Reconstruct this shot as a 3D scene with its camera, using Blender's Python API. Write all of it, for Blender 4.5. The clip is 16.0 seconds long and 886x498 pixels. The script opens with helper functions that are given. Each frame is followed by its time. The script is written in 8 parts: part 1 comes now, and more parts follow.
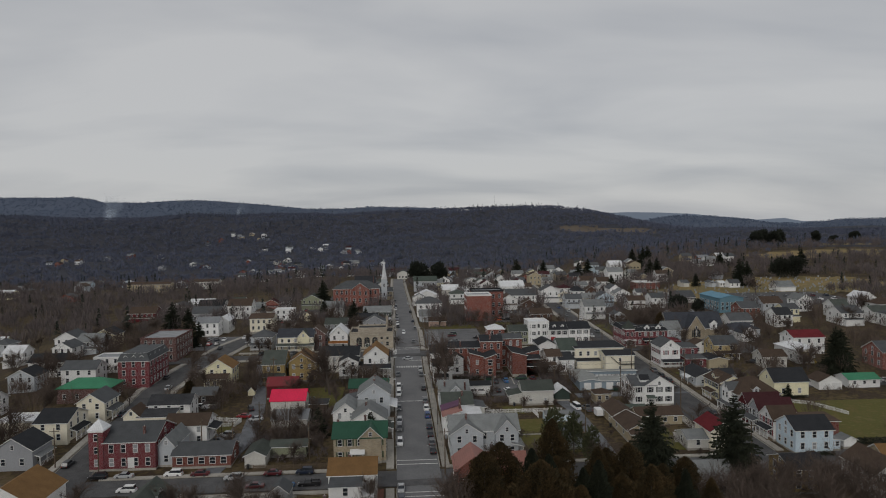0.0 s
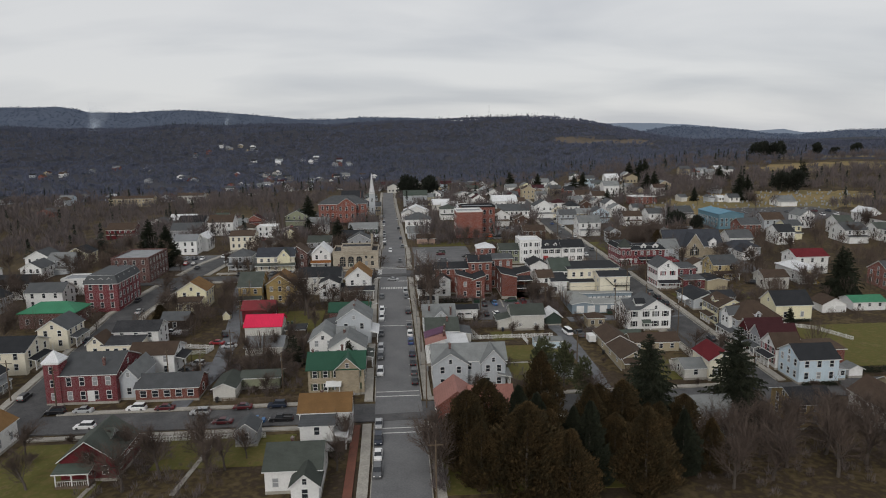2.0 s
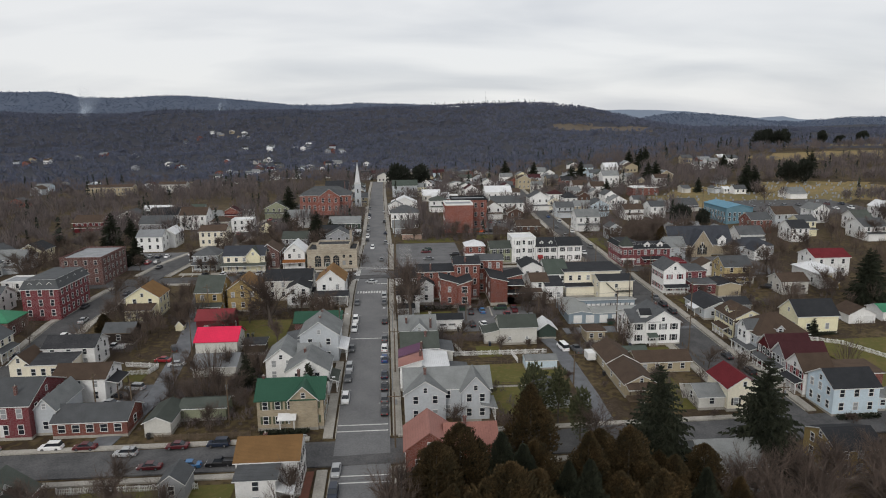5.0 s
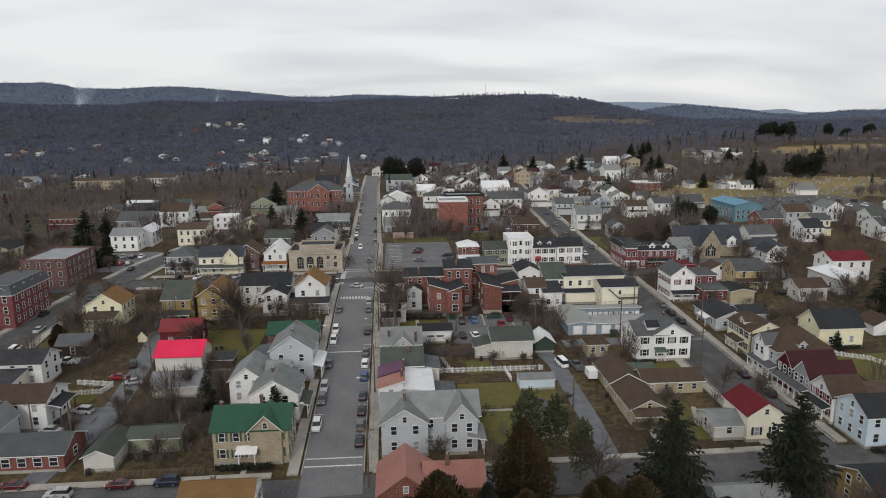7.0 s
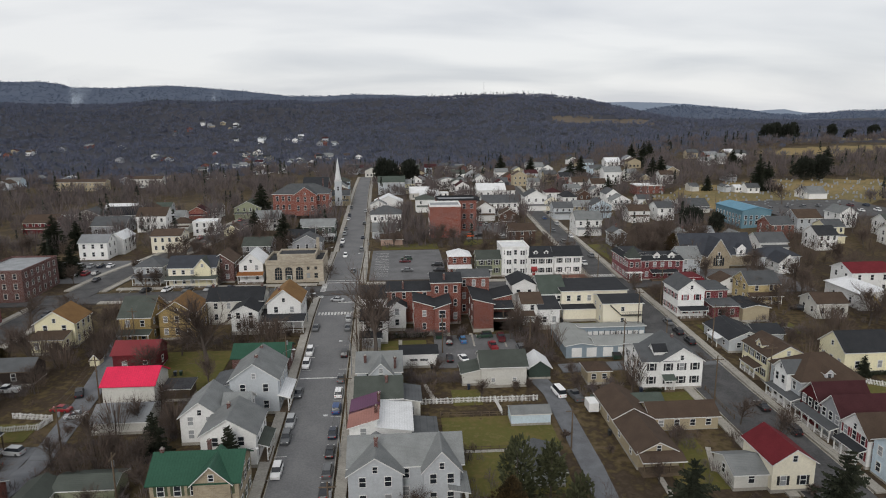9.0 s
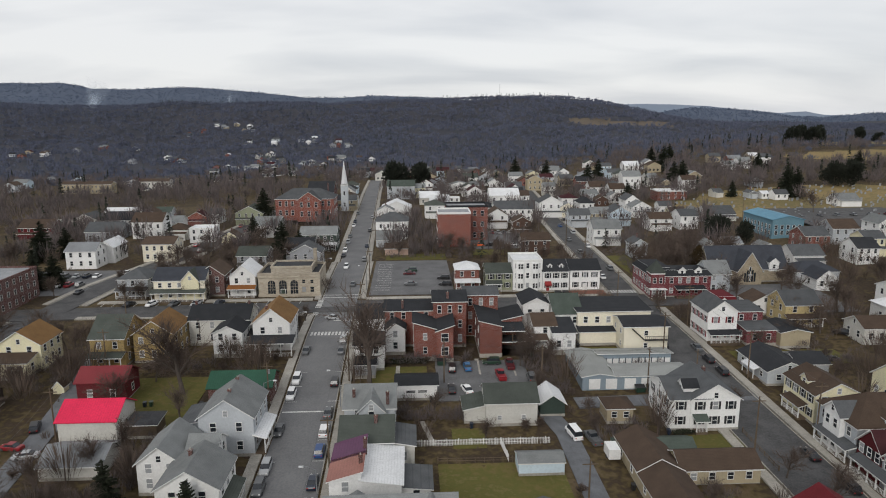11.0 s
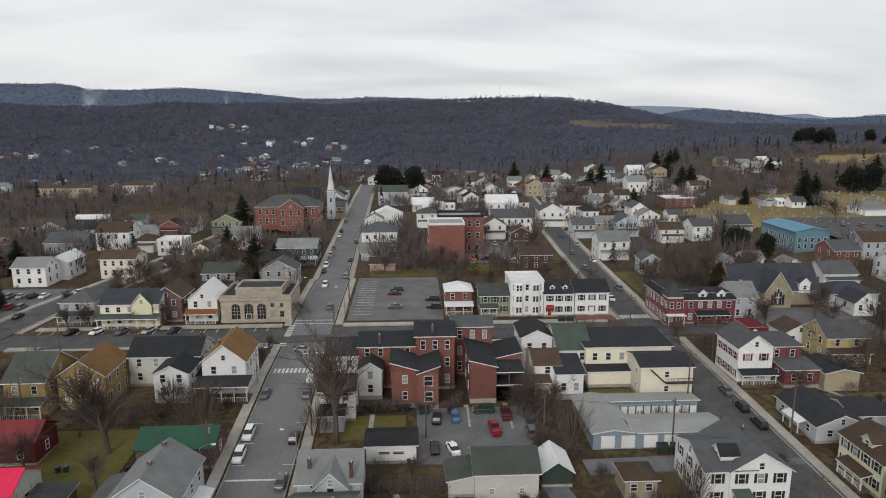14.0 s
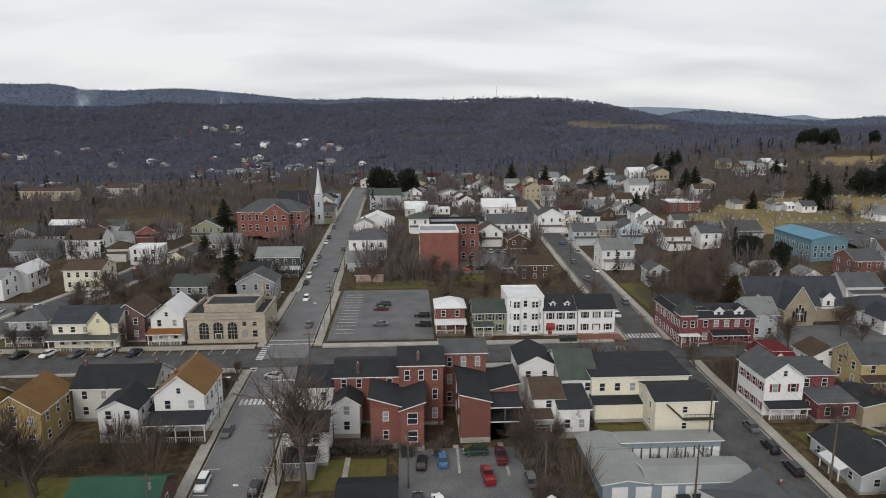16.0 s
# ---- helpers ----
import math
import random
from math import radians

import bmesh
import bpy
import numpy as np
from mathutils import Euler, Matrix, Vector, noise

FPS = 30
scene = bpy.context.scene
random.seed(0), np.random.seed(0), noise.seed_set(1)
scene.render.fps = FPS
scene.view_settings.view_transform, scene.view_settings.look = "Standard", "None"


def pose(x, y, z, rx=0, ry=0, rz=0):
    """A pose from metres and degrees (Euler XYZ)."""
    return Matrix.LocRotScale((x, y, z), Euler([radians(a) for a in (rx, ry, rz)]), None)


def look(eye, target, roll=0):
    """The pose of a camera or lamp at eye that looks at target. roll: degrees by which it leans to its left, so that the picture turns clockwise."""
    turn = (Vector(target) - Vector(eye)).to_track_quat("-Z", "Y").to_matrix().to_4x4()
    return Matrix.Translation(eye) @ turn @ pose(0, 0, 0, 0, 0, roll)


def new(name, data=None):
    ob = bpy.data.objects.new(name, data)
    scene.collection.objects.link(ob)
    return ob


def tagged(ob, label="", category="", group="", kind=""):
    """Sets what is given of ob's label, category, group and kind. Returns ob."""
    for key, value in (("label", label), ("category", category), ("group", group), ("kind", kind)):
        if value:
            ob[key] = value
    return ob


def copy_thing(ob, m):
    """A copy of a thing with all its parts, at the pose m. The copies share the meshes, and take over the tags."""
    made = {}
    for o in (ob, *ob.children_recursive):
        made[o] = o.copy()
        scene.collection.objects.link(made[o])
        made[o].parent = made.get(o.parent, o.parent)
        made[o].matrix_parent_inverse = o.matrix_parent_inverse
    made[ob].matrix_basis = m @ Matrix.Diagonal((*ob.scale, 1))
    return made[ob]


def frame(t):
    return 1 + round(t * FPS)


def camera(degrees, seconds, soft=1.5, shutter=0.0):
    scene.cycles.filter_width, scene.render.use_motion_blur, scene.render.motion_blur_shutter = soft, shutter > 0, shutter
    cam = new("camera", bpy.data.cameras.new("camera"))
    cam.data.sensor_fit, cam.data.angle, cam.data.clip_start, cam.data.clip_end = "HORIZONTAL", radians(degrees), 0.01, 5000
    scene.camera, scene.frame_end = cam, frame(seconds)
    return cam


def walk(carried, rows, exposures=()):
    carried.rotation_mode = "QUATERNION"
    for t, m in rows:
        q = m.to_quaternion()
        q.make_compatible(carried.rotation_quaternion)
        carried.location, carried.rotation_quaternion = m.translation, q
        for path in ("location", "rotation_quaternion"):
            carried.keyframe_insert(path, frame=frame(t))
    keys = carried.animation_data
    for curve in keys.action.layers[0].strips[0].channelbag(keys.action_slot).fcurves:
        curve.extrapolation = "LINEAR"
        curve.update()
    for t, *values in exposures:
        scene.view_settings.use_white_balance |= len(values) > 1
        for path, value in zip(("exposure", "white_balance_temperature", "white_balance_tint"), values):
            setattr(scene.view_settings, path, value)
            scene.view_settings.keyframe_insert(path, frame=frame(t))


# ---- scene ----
cam = camera(67.7, 16.0, soft=1.05)
METRES, EYE, TILT, LEAN, TURN = 132.76, 60.0, 2.25, 0.0, -3.4
ROWS = [
    (0.0, 0.0, 0.0, 0.0, -0.06, -4.52, 0.7),
    (0.5, 0.0054, 0.0287, -0.0009, -0.23, -7.38, 0.67),
    (1.0, 0.011, 0.0574, -0.0009, -0.36, -9.28, 0.66),
    (1.5, 0.0167, 0.0866, -0.0009, -0.46, -10.9, 0.66),
    (2.0, 0.0225, 0.1161, -0.0008, -0.53, -12.16, 0.66),
    (2.5, 0.0286, 0.1456, -0.0011, -0.6, -12.53, 0.63),
    (3.0, 0.0347, 0.1751, -0.0012, -0.66, -12.54, 0.6),
    (3.5, 0.041, 0.2051, -0.0019, -0.7, -12.54, 0.58),
    (4.0, 0.0471, 0.2353, -0.0034, -0.74, -12.68, 0.54),
    (6.5, 0.0786, 0.3884, -0.0097, -0.67, -13.98, 0.41),
    (7.0, 0.0849, 0.4195, -0.0114, -0.69, -13.98, 0.37),
    (7.5, 0.0917, 0.4507, -0.0128, -0.7, -14.01, 0.36),
    (8.0, 0.0977, 0.4822, -0.0146, -0.73, -14.01, 0.32),
    (8.5, 0.1042, 0.5137, -0.0162, -0.76, -14.01, 0.29),
    (9.0, 0.1113, 0.545, -0.017, -0.77, -13.99, 0.29),
    (11.5, 0.1384, 0.7024, -0.0237, 0.78, -13.81, 0.24),
    (12.0, 0.1422, 0.732, -0.0251, 0.76, -13.79, 0.22),
    (12.5, 0.146, 0.7638, -0.0269, 0.73, -13.79, 0.2),
    (13.0, 0.1498, 0.7953, -0.0286, 0.71, -13.76, 0.17),
    (13.5, 0.153, 0.827, -0.0301, 0.66, -13.73, 0.15),
    (14.0, 0.1558, 0.8584, -0.0309, 0.61, -13.71, 0.13),
    (14.5, 0.1591, 0.8901, -0.0325, 0.58, -13.7, 0.11),
    (15.0, 0.1629, 0.9213, -0.0346, 0.54, -13.69, 0.12),
    (15.5, 0.1654, 0.9529, -0.0371, 0.46, -13.66, 0.1),
    (16.0, 0.169, 0.9838, -0.0389, 0.41, -13.63, 0.08),
]
walk(cam, [(t, pose(0, 0, EYE, TILT, LEAN, TURN) @ pose(METRES * x, METRES * y, METRES * z, 90 + pitch, roll, yaw)) for t, x, y, z, yaw, pitch, roll in ROWS],
     [(0.0, -0.72), (0.5, -0.66), (1.0, -0.56), (1.5, -0.44), (2.0, -0.3), (3.0, -0.12), (4.0, -0.06), (7.0, -0.02), (16.0, 0.0)])

# ---- sky and light: a bright overcast winter day ----
world = bpy.data.worlds.new("sky")
scene.world = world
world.use_nodes = True
wt = world.node_tree
wt.nodes.clear()


def wnode(kind, **inputs):
    n = wt.nodes.new(kind)
    for k, v in inputs.items():
        n.inputs[k.replace("_", " ")].default_value = v
    return n


w_out = wnode("ShaderNodeOutputWorld")
w_bg = wnode("ShaderNodeBackground", Strength=0.127)
w_sky = wnode("ShaderNodeTexSky")
w_sky.sky_type, w_sky.sun_disc = "NISHITA", False
w_sky.sun_elevation, w_sky.sun_rotation = radians(30), radians(200)
w_co = wnode("ShaderNodeTexCoord")
w_sep = wnode("ShaderNodeSeparateXYZ")
w_add = wnode("ShaderNodeMath")
w_add.operation, w_add.inputs[1].default_value = "ADD", 0.2
w_abs = wnode("ShaderNodeMath")
w_abs.operation = "ABSOLUTE"
w_dx, w_dy = wnode("ShaderNodeMath"), wnode("ShaderNodeMath")
w_dx.operation = w_dy.operation = "DIVIDE"
w_com = wnode("ShaderNodeCombineXYZ")
w_map = wnode("ShaderNodeMapping")
w_map.inputs["Scale"].default_value = (0.5, 0.9, 1.0)
w_map.inputs["Rotation"].default_value = (0, 0, radians(14))
w_noise = wnode("ShaderNodeTexNoise", Scale=1.3, Detail=5.0, Roughness=0.45, Distortion=0.3)
w_ramp = wnode("ShaderNodeValToRGB")
w_ramp.color_ramp.elements[0].position, w_ramp.color_ramp.elements[0].color = 0.36, (5.1, 5.25, 5.55, 1)
w_ramp.color_ramp.elements[1].position, w_ramp.color_ramp.elements[1].color = 0.58, (6.75, 6.78, 6.85, 1)
w_mix = wnode("ShaderNodeMix")
w_mix.data_type = "RGBA"
w_mix.inputs[0].default_value = 0.93
L = wt.links.new
L(w_co.outputs["Generated"], w_sep.inputs[0])
L(w_sep.outputs["Z"], w_abs.inputs[0])
L(w_abs.outputs[0], w_add.inputs[0])
L(w_sep.outputs["X"], w_dx.inputs[0])
L(w_sep.outputs["Y"], w_dy.inputs[0])
L(w_add.outputs[0], w_dx.inputs[1])
L(w_add.outputs[0], w_dy.inputs[1])
L(w_dx.outputs[0], w_com.inputs[0])
L(w_dy.outputs[0], w_com.inputs[1])
L(w_com.outputs[0], w_map.inputs[0])
L(w_map.outputs[0], w_noise.inputs["Vector"])
L(w_noise.outputs["Fac"], w_ramp.inputs[0])
L(w_sky.outputs[0], w_mix.inputs[6])
L(w_ramp.outputs[0], w_mix.inputs[7])
L(w_mix.outputs[2], w_bg.inputs["Color"])
L(w_bg.outputs[0], w_out.inputs[0])

sun = new("sun", bpy.data.lights.new("sun", "SUN"))
sun.data.energy, sun.data.angle, sun.data.color = 1.5, radians(25), (1.0, 0.96, 0.9)
sun.matrix_world = look((-36, -100, 60), (0, 0, 0))

# ---- materials ----
MATS = {}


def nodes_of(name):
    m = bpy.data.materials.new(name)
    m.use_nodes = True
    t = m.node_tree
    return m, t, t.nodes["Principled BSDF"]


def surface(name, a, b=None, rough=0.85, scale=1.5, fine=14.0, bump=0.25, pattern="", step=0.2, metal=0.0, per="", spec=0.14, vary=0.16):
    """A weathered surface: two tones by large stains and fine grain, with siding, brick, seam or shingle relief, and a tint for each piece."""
    m, t, p = nodes_of(name)
    MATS[name] = m
    b = b or tuple(c * 0.78 for c in a)
    n, k = t.nodes.new, t.links.new
    co = n("ShaderNodeTexCoord")
    geo = n("ShaderNodeNewGeometry")
    pos = geo.outputs["Position"]
    big = n("ShaderNodeTexNoise")
    big.inputs["Scale"].default_value, big.inputs["Detail"].default_value = scale * 0.16, 5
    small = n("ShaderNodeTexNoise")
    small.inputs["Scale"].default_value, small.inputs["Detail"].default_value = fine * 0.3, 4
    k(pos, big.inputs["Vector"])
    k(pos, small.inputs["Vector"])
    mixv = n("ShaderNodeMath")
    mixv.operation = "ADD"
    k(big.outputs["Fac"], mixv.inputs[0])
    k(small.outputs["Fac"], mixv.inputs[1])
    ramp = n("ShaderNodeMapRange")
    ramp.inputs["From Min"].default_value, ramp.inputs["From Max"].default_value = 0.75, 1.25
    k(mixv.outputs[0], ramp.inputs["Value"])
    mix = n("ShaderNodeMix")
    mix.data_type = "RGBA"
    mix.inputs[6].default_value, mix.inputs[7].default_value = (*a, 1), (*b, 1)
    k(ramp.outputs[0], mix.inputs[0])
    colour = mix.outputs[2]
    height = small.outputs["Fac"]
    if pattern == "brick":
        sep, com = n("ShaderNodeSeparateXYZ"), n("ShaderNodeCombineXYZ")
        add = n("ShaderNodeMath")
        k(pos, sep.inputs[0])
        k(sep.outputs["X"], add.inputs[0])
        k(sep.outputs["Y"], add.inputs[1])
        k(add.outputs[0], com.inputs["X"])
        k(sep.outputs["Z"], com.inputs["Y"])
        br = n("ShaderNodeTexBrick")
        br.inputs["Scale"].default_value = 1.0
        br.inputs["Brick Width"].default_value, br.inputs["Row Height"].default_value = step, step * 0.36
        br.inputs["Mortar Size"].default_value = 0.012
        br.inputs["Mortar"].default_value = (*[0.5 * c + 0.16 for c in a], 1)
        k(com.outputs[0], br.inputs["Vector"])
        k(colour, br.inputs["Color1"])
        dark = n("ShaderNodeMix")
        dark.data_type, dark.blend_type = "RGBA", "MULTIPLY"
        dark.inputs[0].default_value = 1.0
        dark.inputs[7].default_value = (0.78, 0.74, 0.74, 1)
        k(colour, dark.inputs[6])
        k(dark.outputs[2], br.inputs["Color2"])
        colour, height = br.outputs["Color"], br.outputs["Fac"]
    elif pattern in ("siding", "shingle", "seam"):
        sep = n("ShaderNodeSeparateXYZ")
        k(pos, sep.inputs[0])
        src = sep.outputs["Z"]
        if pattern == "seam":
            add = n("ShaderNodeMath")
            k(sep.outputs["X"], add.inputs[0])
            k(sep.outputs["Y"], add.inputs[1])
            src = sep.outputs["X"] if per != "y" else sep.outputs["Y"]
        saw = n("ShaderNodeMath")
        saw.operation = "FRACT"
        mul = n("ShaderNodeMath")
        mul.operation = "MULTIPLY"
        mul.inputs[1].default_value = 1.0 / step
        k(src, mul.inputs[0])
        k(mul.outputs[0], saw.inputs[0])
        height = saw.outputs[0]
        # each course or seam starts about a fifth darker in the colour itself
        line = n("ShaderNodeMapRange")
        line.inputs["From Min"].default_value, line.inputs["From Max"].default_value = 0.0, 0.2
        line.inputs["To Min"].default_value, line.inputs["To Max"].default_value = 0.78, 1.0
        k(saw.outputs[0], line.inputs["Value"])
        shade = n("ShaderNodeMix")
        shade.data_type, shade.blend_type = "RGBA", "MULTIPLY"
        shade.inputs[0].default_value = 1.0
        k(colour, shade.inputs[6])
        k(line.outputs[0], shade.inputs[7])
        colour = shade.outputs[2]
    # each piece or thing a little lighter or darker
    val = n("ShaderNodeHueSaturation")
    rnd = n("ShaderNodeMapRange")
    rnd.inputs["To Min"].default_value, rnd.inputs["To Max"].default_value = 1 - vary, 1 + vary
    if per == "island":
        k(geo.outputs["Random Per Island"], rnd.inputs["Value"])
    else:
        info = n("ShaderNodeObjectInfo")
        k(info.outputs["Random"], rnd.inputs["Value"])
    k(rnd.outputs[0], val.inputs["Value"])
    k(colour, val.inputs["Color"])
    k(val.outputs[0], p.inputs["Base Color"])
    p.inputs["Roughness"].default_value = rough
    p.inputs["Metallic"].default_value = metal
    p.inputs["Specular IOR Level"].default_value = spec
    bm = n("ShaderNodeBump")
    bm.inputs["Strength"].default_value, bm.inputs["Distance"].default_value = bump, 0.05
    k(height, bm.inputs["Height"])
    k(bm.outputs[0], p.inputs["Normal"])
    return m


def tones(name, colours, rough=0.9, scale=0.02, detail=6.0, second=0.5, bump=0.4, per_island=False):
    """Several tones laid out by noise at two scales, or one by one over the pieces of a mesh."""
    m, t, p = nodes_of(name)
    MATS[name] = m
    n, k = t.nodes.new, t.links.new
    geo = n("ShaderNodeNewGeometry")
    ramp = n("ShaderNodeValToRGB")
    el = ramp.color_ramp.elements
    while len(el) < len(colours):
        el.new(0.5)
    for i, c in enumerate(colours):
        f = i / (len(colours) - 1)
        el[i].position, el[i].color = (f if per_island else 0.3 + 0.4 * f), (*c, 1)
    n1, n2 = n("ShaderNodeTexNoise"), n("ShaderNodeTexNoise")
    n1.inputs["Scale"].default_value, n1.inputs["Detail"].default_value = scale, detail
    n2.inputs["Scale"].default_value, n2.inputs["Detail"].default_value = second, 6
    k(geo.outputs["Position"], n1.inputs["Vector"])
    k(geo.outputs["Position"], n2.inputs["Vector"])
    if per_island:
        k(geo.outputs["Random Per Island"], ramp.inputs[0])
    else:
        mixv = n("ShaderNodeMix")
        mixv.inputs[0].default_value = 0.5
        k(n1.outputs["Fac"], mixv.inputs[2])
        k(n2.outputs["Fac"], mixv.inputs[3])
        k(mixv.outputs[0], ramp.inputs[0])
    k(ramp.outputs[0], p.inputs["Base Color"])
    bm = n("ShaderNodeBump")
    bm.inputs["Strength"].default_value, bm.inputs["Distance"].default_value = bump, 0.3
    k(n2.outputs["Fac"], bm.inputs["Height"])
    k(bm.outputs[0], p.inputs["Normal"])
    p.inputs["Roughness"].default_value = rough
    p.inputs["Specular IOR Level"].default_value = 0.15
    return m


def plain(name, c, rough=0.5, metal=0.0, emit=0.0):
    m, t, p = nodes_of(name)
    MATS[name] = m
    n, k = t.nodes.new, t.links.new
    geo = n("ShaderNodeNewGeometry")
    no = n("ShaderNodeTexNoise")
    no.inputs["Scale"].default_value, no.inputs["Detail"].default_value = 2.0, 4
    k(geo.outputs["Position"], no.inputs["Vector"])
    mix = n("ShaderNodeMix")
    mix.data_type = "RGBA"
    mix.inputs[6].default_value, mix.inputs[7].default_value = (*[v * 0.85 for v in c], 1), (*[min(1, v * 1.12) for v in c], 1)
    k(no.outputs["Fac"], mix.inputs[0])
    k(mix.outputs[2], p.inputs["Base Color"])
    p.inputs["Roughness"].default_value, p.inputs["Metallic"].default_value = rough, metal
    return m


for nm, c in dict(white=(0.82, 0.82, 0.81), offwhite=(0.62, 0.61, 0.57), cream=(0.82, 0.77, 0.63), paleyellow=(0.80, 0.75, 0.53), ochre=(0.36, 0.265, 0.115), maize=(0.52, 0.42, 0.22), bluegrey=(0.26, 0.32, 0.37),
                  tan=(0.42, 0.36, 0.25), grey=(0.33, 0.34, 0.36), palegrey=(0.50, 0.53, 0.56), lightblue=(0.58, 0.69, 0.77), teal=(0.14, 0.25, 0.31),
                  darkgreen=(0.05, 0.07, 0.06), sage=(0.30, 0.32, 0.22), brown=(0.10, 0.06, 0.045), darkbrown=(0.045, 0.035, 0.03), pink=(0.5, 0.36, 0.3)).items():
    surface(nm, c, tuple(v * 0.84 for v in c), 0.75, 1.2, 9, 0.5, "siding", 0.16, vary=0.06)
surface("brick", (0.24, 0.062, 0.036), (0.16, 0.042, 0.028), 0.9, 2.5, 20, 0.5, "brick", 0.22)
surface("darkbrick", (0.13, 0.05, 0.04), (0.09, 0.038, 0.032), 0.9, 2.5, 20, 0.5, "brick", 0.22)
surface("redpaint", (0.20, 0.018, 0.028), (0.14, 0.014, 0.02), 0.75, 2, 14, 0.4, "brick", 0.22)
surface("maroon", (0.13, 0.022, 0.026), (0.09, 0.016, 0.02), 0.75, 2, 14, 0.4, "siding", 0.16)
surface("stone", (0.40, 0.34, 0.24), (0.28, 0.24, 0.17), 0.9, 3, 24, 0.6, "brick", 0.5)
surface("limestone", (0.45, 0.405, 0.325), (0.35, 0.315, 0.25), 0.85, 2, 10, 0.4, "brick", 0.9)
for nm, c in dict(r_dark=(0.033, 0.035, 0.039), r_slate=(0.055, 0.06, 0.072), r_grey=(0.095, 0.10, 0.105), r_light=(0.21, 0.22, 0.22), r_brown=(0.085, 0.06, 0.045), r_tan=(0.20, 0.115, 0.05),
                  r_olive=(0.075, 0.085, 0.075), r_red=(0.15, 0.022, 0.028), r_maroon=(0.06, 0.022, 0.025), r_greenish=(0.085, 0.105, 0.09), r_orange=(0.24, 0.10, 0.035)).items():
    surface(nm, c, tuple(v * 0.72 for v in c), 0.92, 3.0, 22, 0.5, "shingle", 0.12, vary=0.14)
for nm, c in dict(m_green=(0.028, 0.085, 0.055), m_pink=(0.72, 0.03, 0.09), m_red=(0.20, 0.034, 0.04), m_rust=(0.30, 0.14, 0.115), m_white=(0.7, 0.71, 0.72),
                  m_grey=(0.21, 0.22, 0.23), m_pale=(0.27, 0.28, 0.27), m_blue=(0.10, 0.25, 0.35), m_purple=(0.12, 0.05, 0.10), m_mint=(0.05, 0.22, 0.12)).items():
    surface(nm, c, tuple(v * 0.75 for v in c), 0.5, 1.5, 12, 0.4, "seam", 0.45, vary=0.05)
surface("tar", (0.03, 0.031, 0.034), (0.055, 0.056, 0.06), 0.9, 2.0, 8, 0.3)
surface("membrane", (0.30, 0.31, 0.32), (0.20, 0.21, 0.22), 0.8, 2.0, 8, 0.2)
surface("trimwhite", (0.72, 0.72, 0.71), (0.6, 0.6, 0.59), 0.6, 3, 12, 0.1, vary=0.05)
surface("asphalt", (0.18, 0.18, 0.182), (0.125, 0.126, 0.13), 0.9, 0.9, 10, 0.3, vary=0.05)
surface("oldasphalt", (0.108, 0.107, 0.108), (0.06, 0.06, 0.062), 0.9, 2.0, 10, 0.3, vary=0.08)
surface("lotasphalt", (0.155, 0.155, 0.158), (0.095, 0.095, 0.098), 0.9, 1.2, 10, 0.3, vary=0.06)
surface("concrete", (0.38, 0.36, 0.32), (0.25, 0.235, 0.21), 0.9, 2.0, 10, 0.3, vary=0.08)
surface("brickpave", (0.20, 0.085, 0.06), (0.14, 0.065, 0.05), 0.9, 2.0, 14, 0.3)
surface("gravel", (0.165, 0.172, 0.185), (0.105, 0.108, 0.115), 0.95, 3.0, 30, 0.5)
tones("lawn", [(0.069, 0.049, 0.026), (0.131, 0.104, 0.041), (0.107, 0.095, 0.030), (0.091, 0.091, 0.026), (0.135, 0.112, 0.044), (0.075, 0.057, 0.030)], 0.95, 0.16, 5, 0.9)
surface("mulch", (0.085, 0.05, 0.03), (0.06, 0.04, 0.025), 0.95, 3, 26, 0.6)
surface("paint", (0.62, 0.62, 0.60), (0.38, 0.38, 0.37), 0.8, 6, 20, 0.1)
surface("yellowpaint", (0.5, 0.36, 0.05), (0.38, 0.27, 0.05), 0.8, 6, 20, 0.1)
surface("wood", (0.14, 0.105, 0.075), (0.09, 0.07, 0.05), 0.9, 4, 20, 0.4)
surface("bark", (0.10, 0.085, 0.075), (0.07, 0.058, 0.05), 0.95, 4, 30, 0.4)
surface("twigs", (0.115, 0.088, 0.073), (0.075, 0.058, 0.05), 0.95, 3, 20, 0.0, per="island", vary=0.3)
surface("needles", (0.018, 0.023, 0.016), (0.032, 0.035, 0.022), 0.9, 3, 20, 0.0, per="island", vary=0.45)
surface("cedar", (0.082, 0.053, 0.024), (0.027, 0.025, 0.014), 0.9, 2.4, 14, 0.0, per="island", vary=0.5)
surface("darkpine", (0.034, 0.038, 0.03), (0.022, 0.026, 0.02), 0.9, 3, 20, 0.0, per="island", vary=0.4)
surface("pine", (0.075, 0.08, 0.042), (0.05, 0.055, 0.03), 0.9, 3, 20, 0.0, per="island", vary=0.4)
tones("ground", [(0.027, 0.021, 0.016), (0.067, 0.049, 0.033), (0.044, 0.032, 0.022), (0.081, 0.061, 0.029), (0.107, 0.078, 0.049), (0.044, 0.033, 0.024)], 0.95, 0.07, 6, 0.7)
# far woodland floor, tinted bluish to put distance haze into the colour
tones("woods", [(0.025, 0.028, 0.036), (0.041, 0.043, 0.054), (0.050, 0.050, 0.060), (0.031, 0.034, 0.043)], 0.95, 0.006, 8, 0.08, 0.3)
tones("stubble", [(0.096, 0.080, 0.062), (0.128, 0.104, 0.080), (0.080, 0.068, 0.056)], 0.95, 0.02, 5, 0.3)
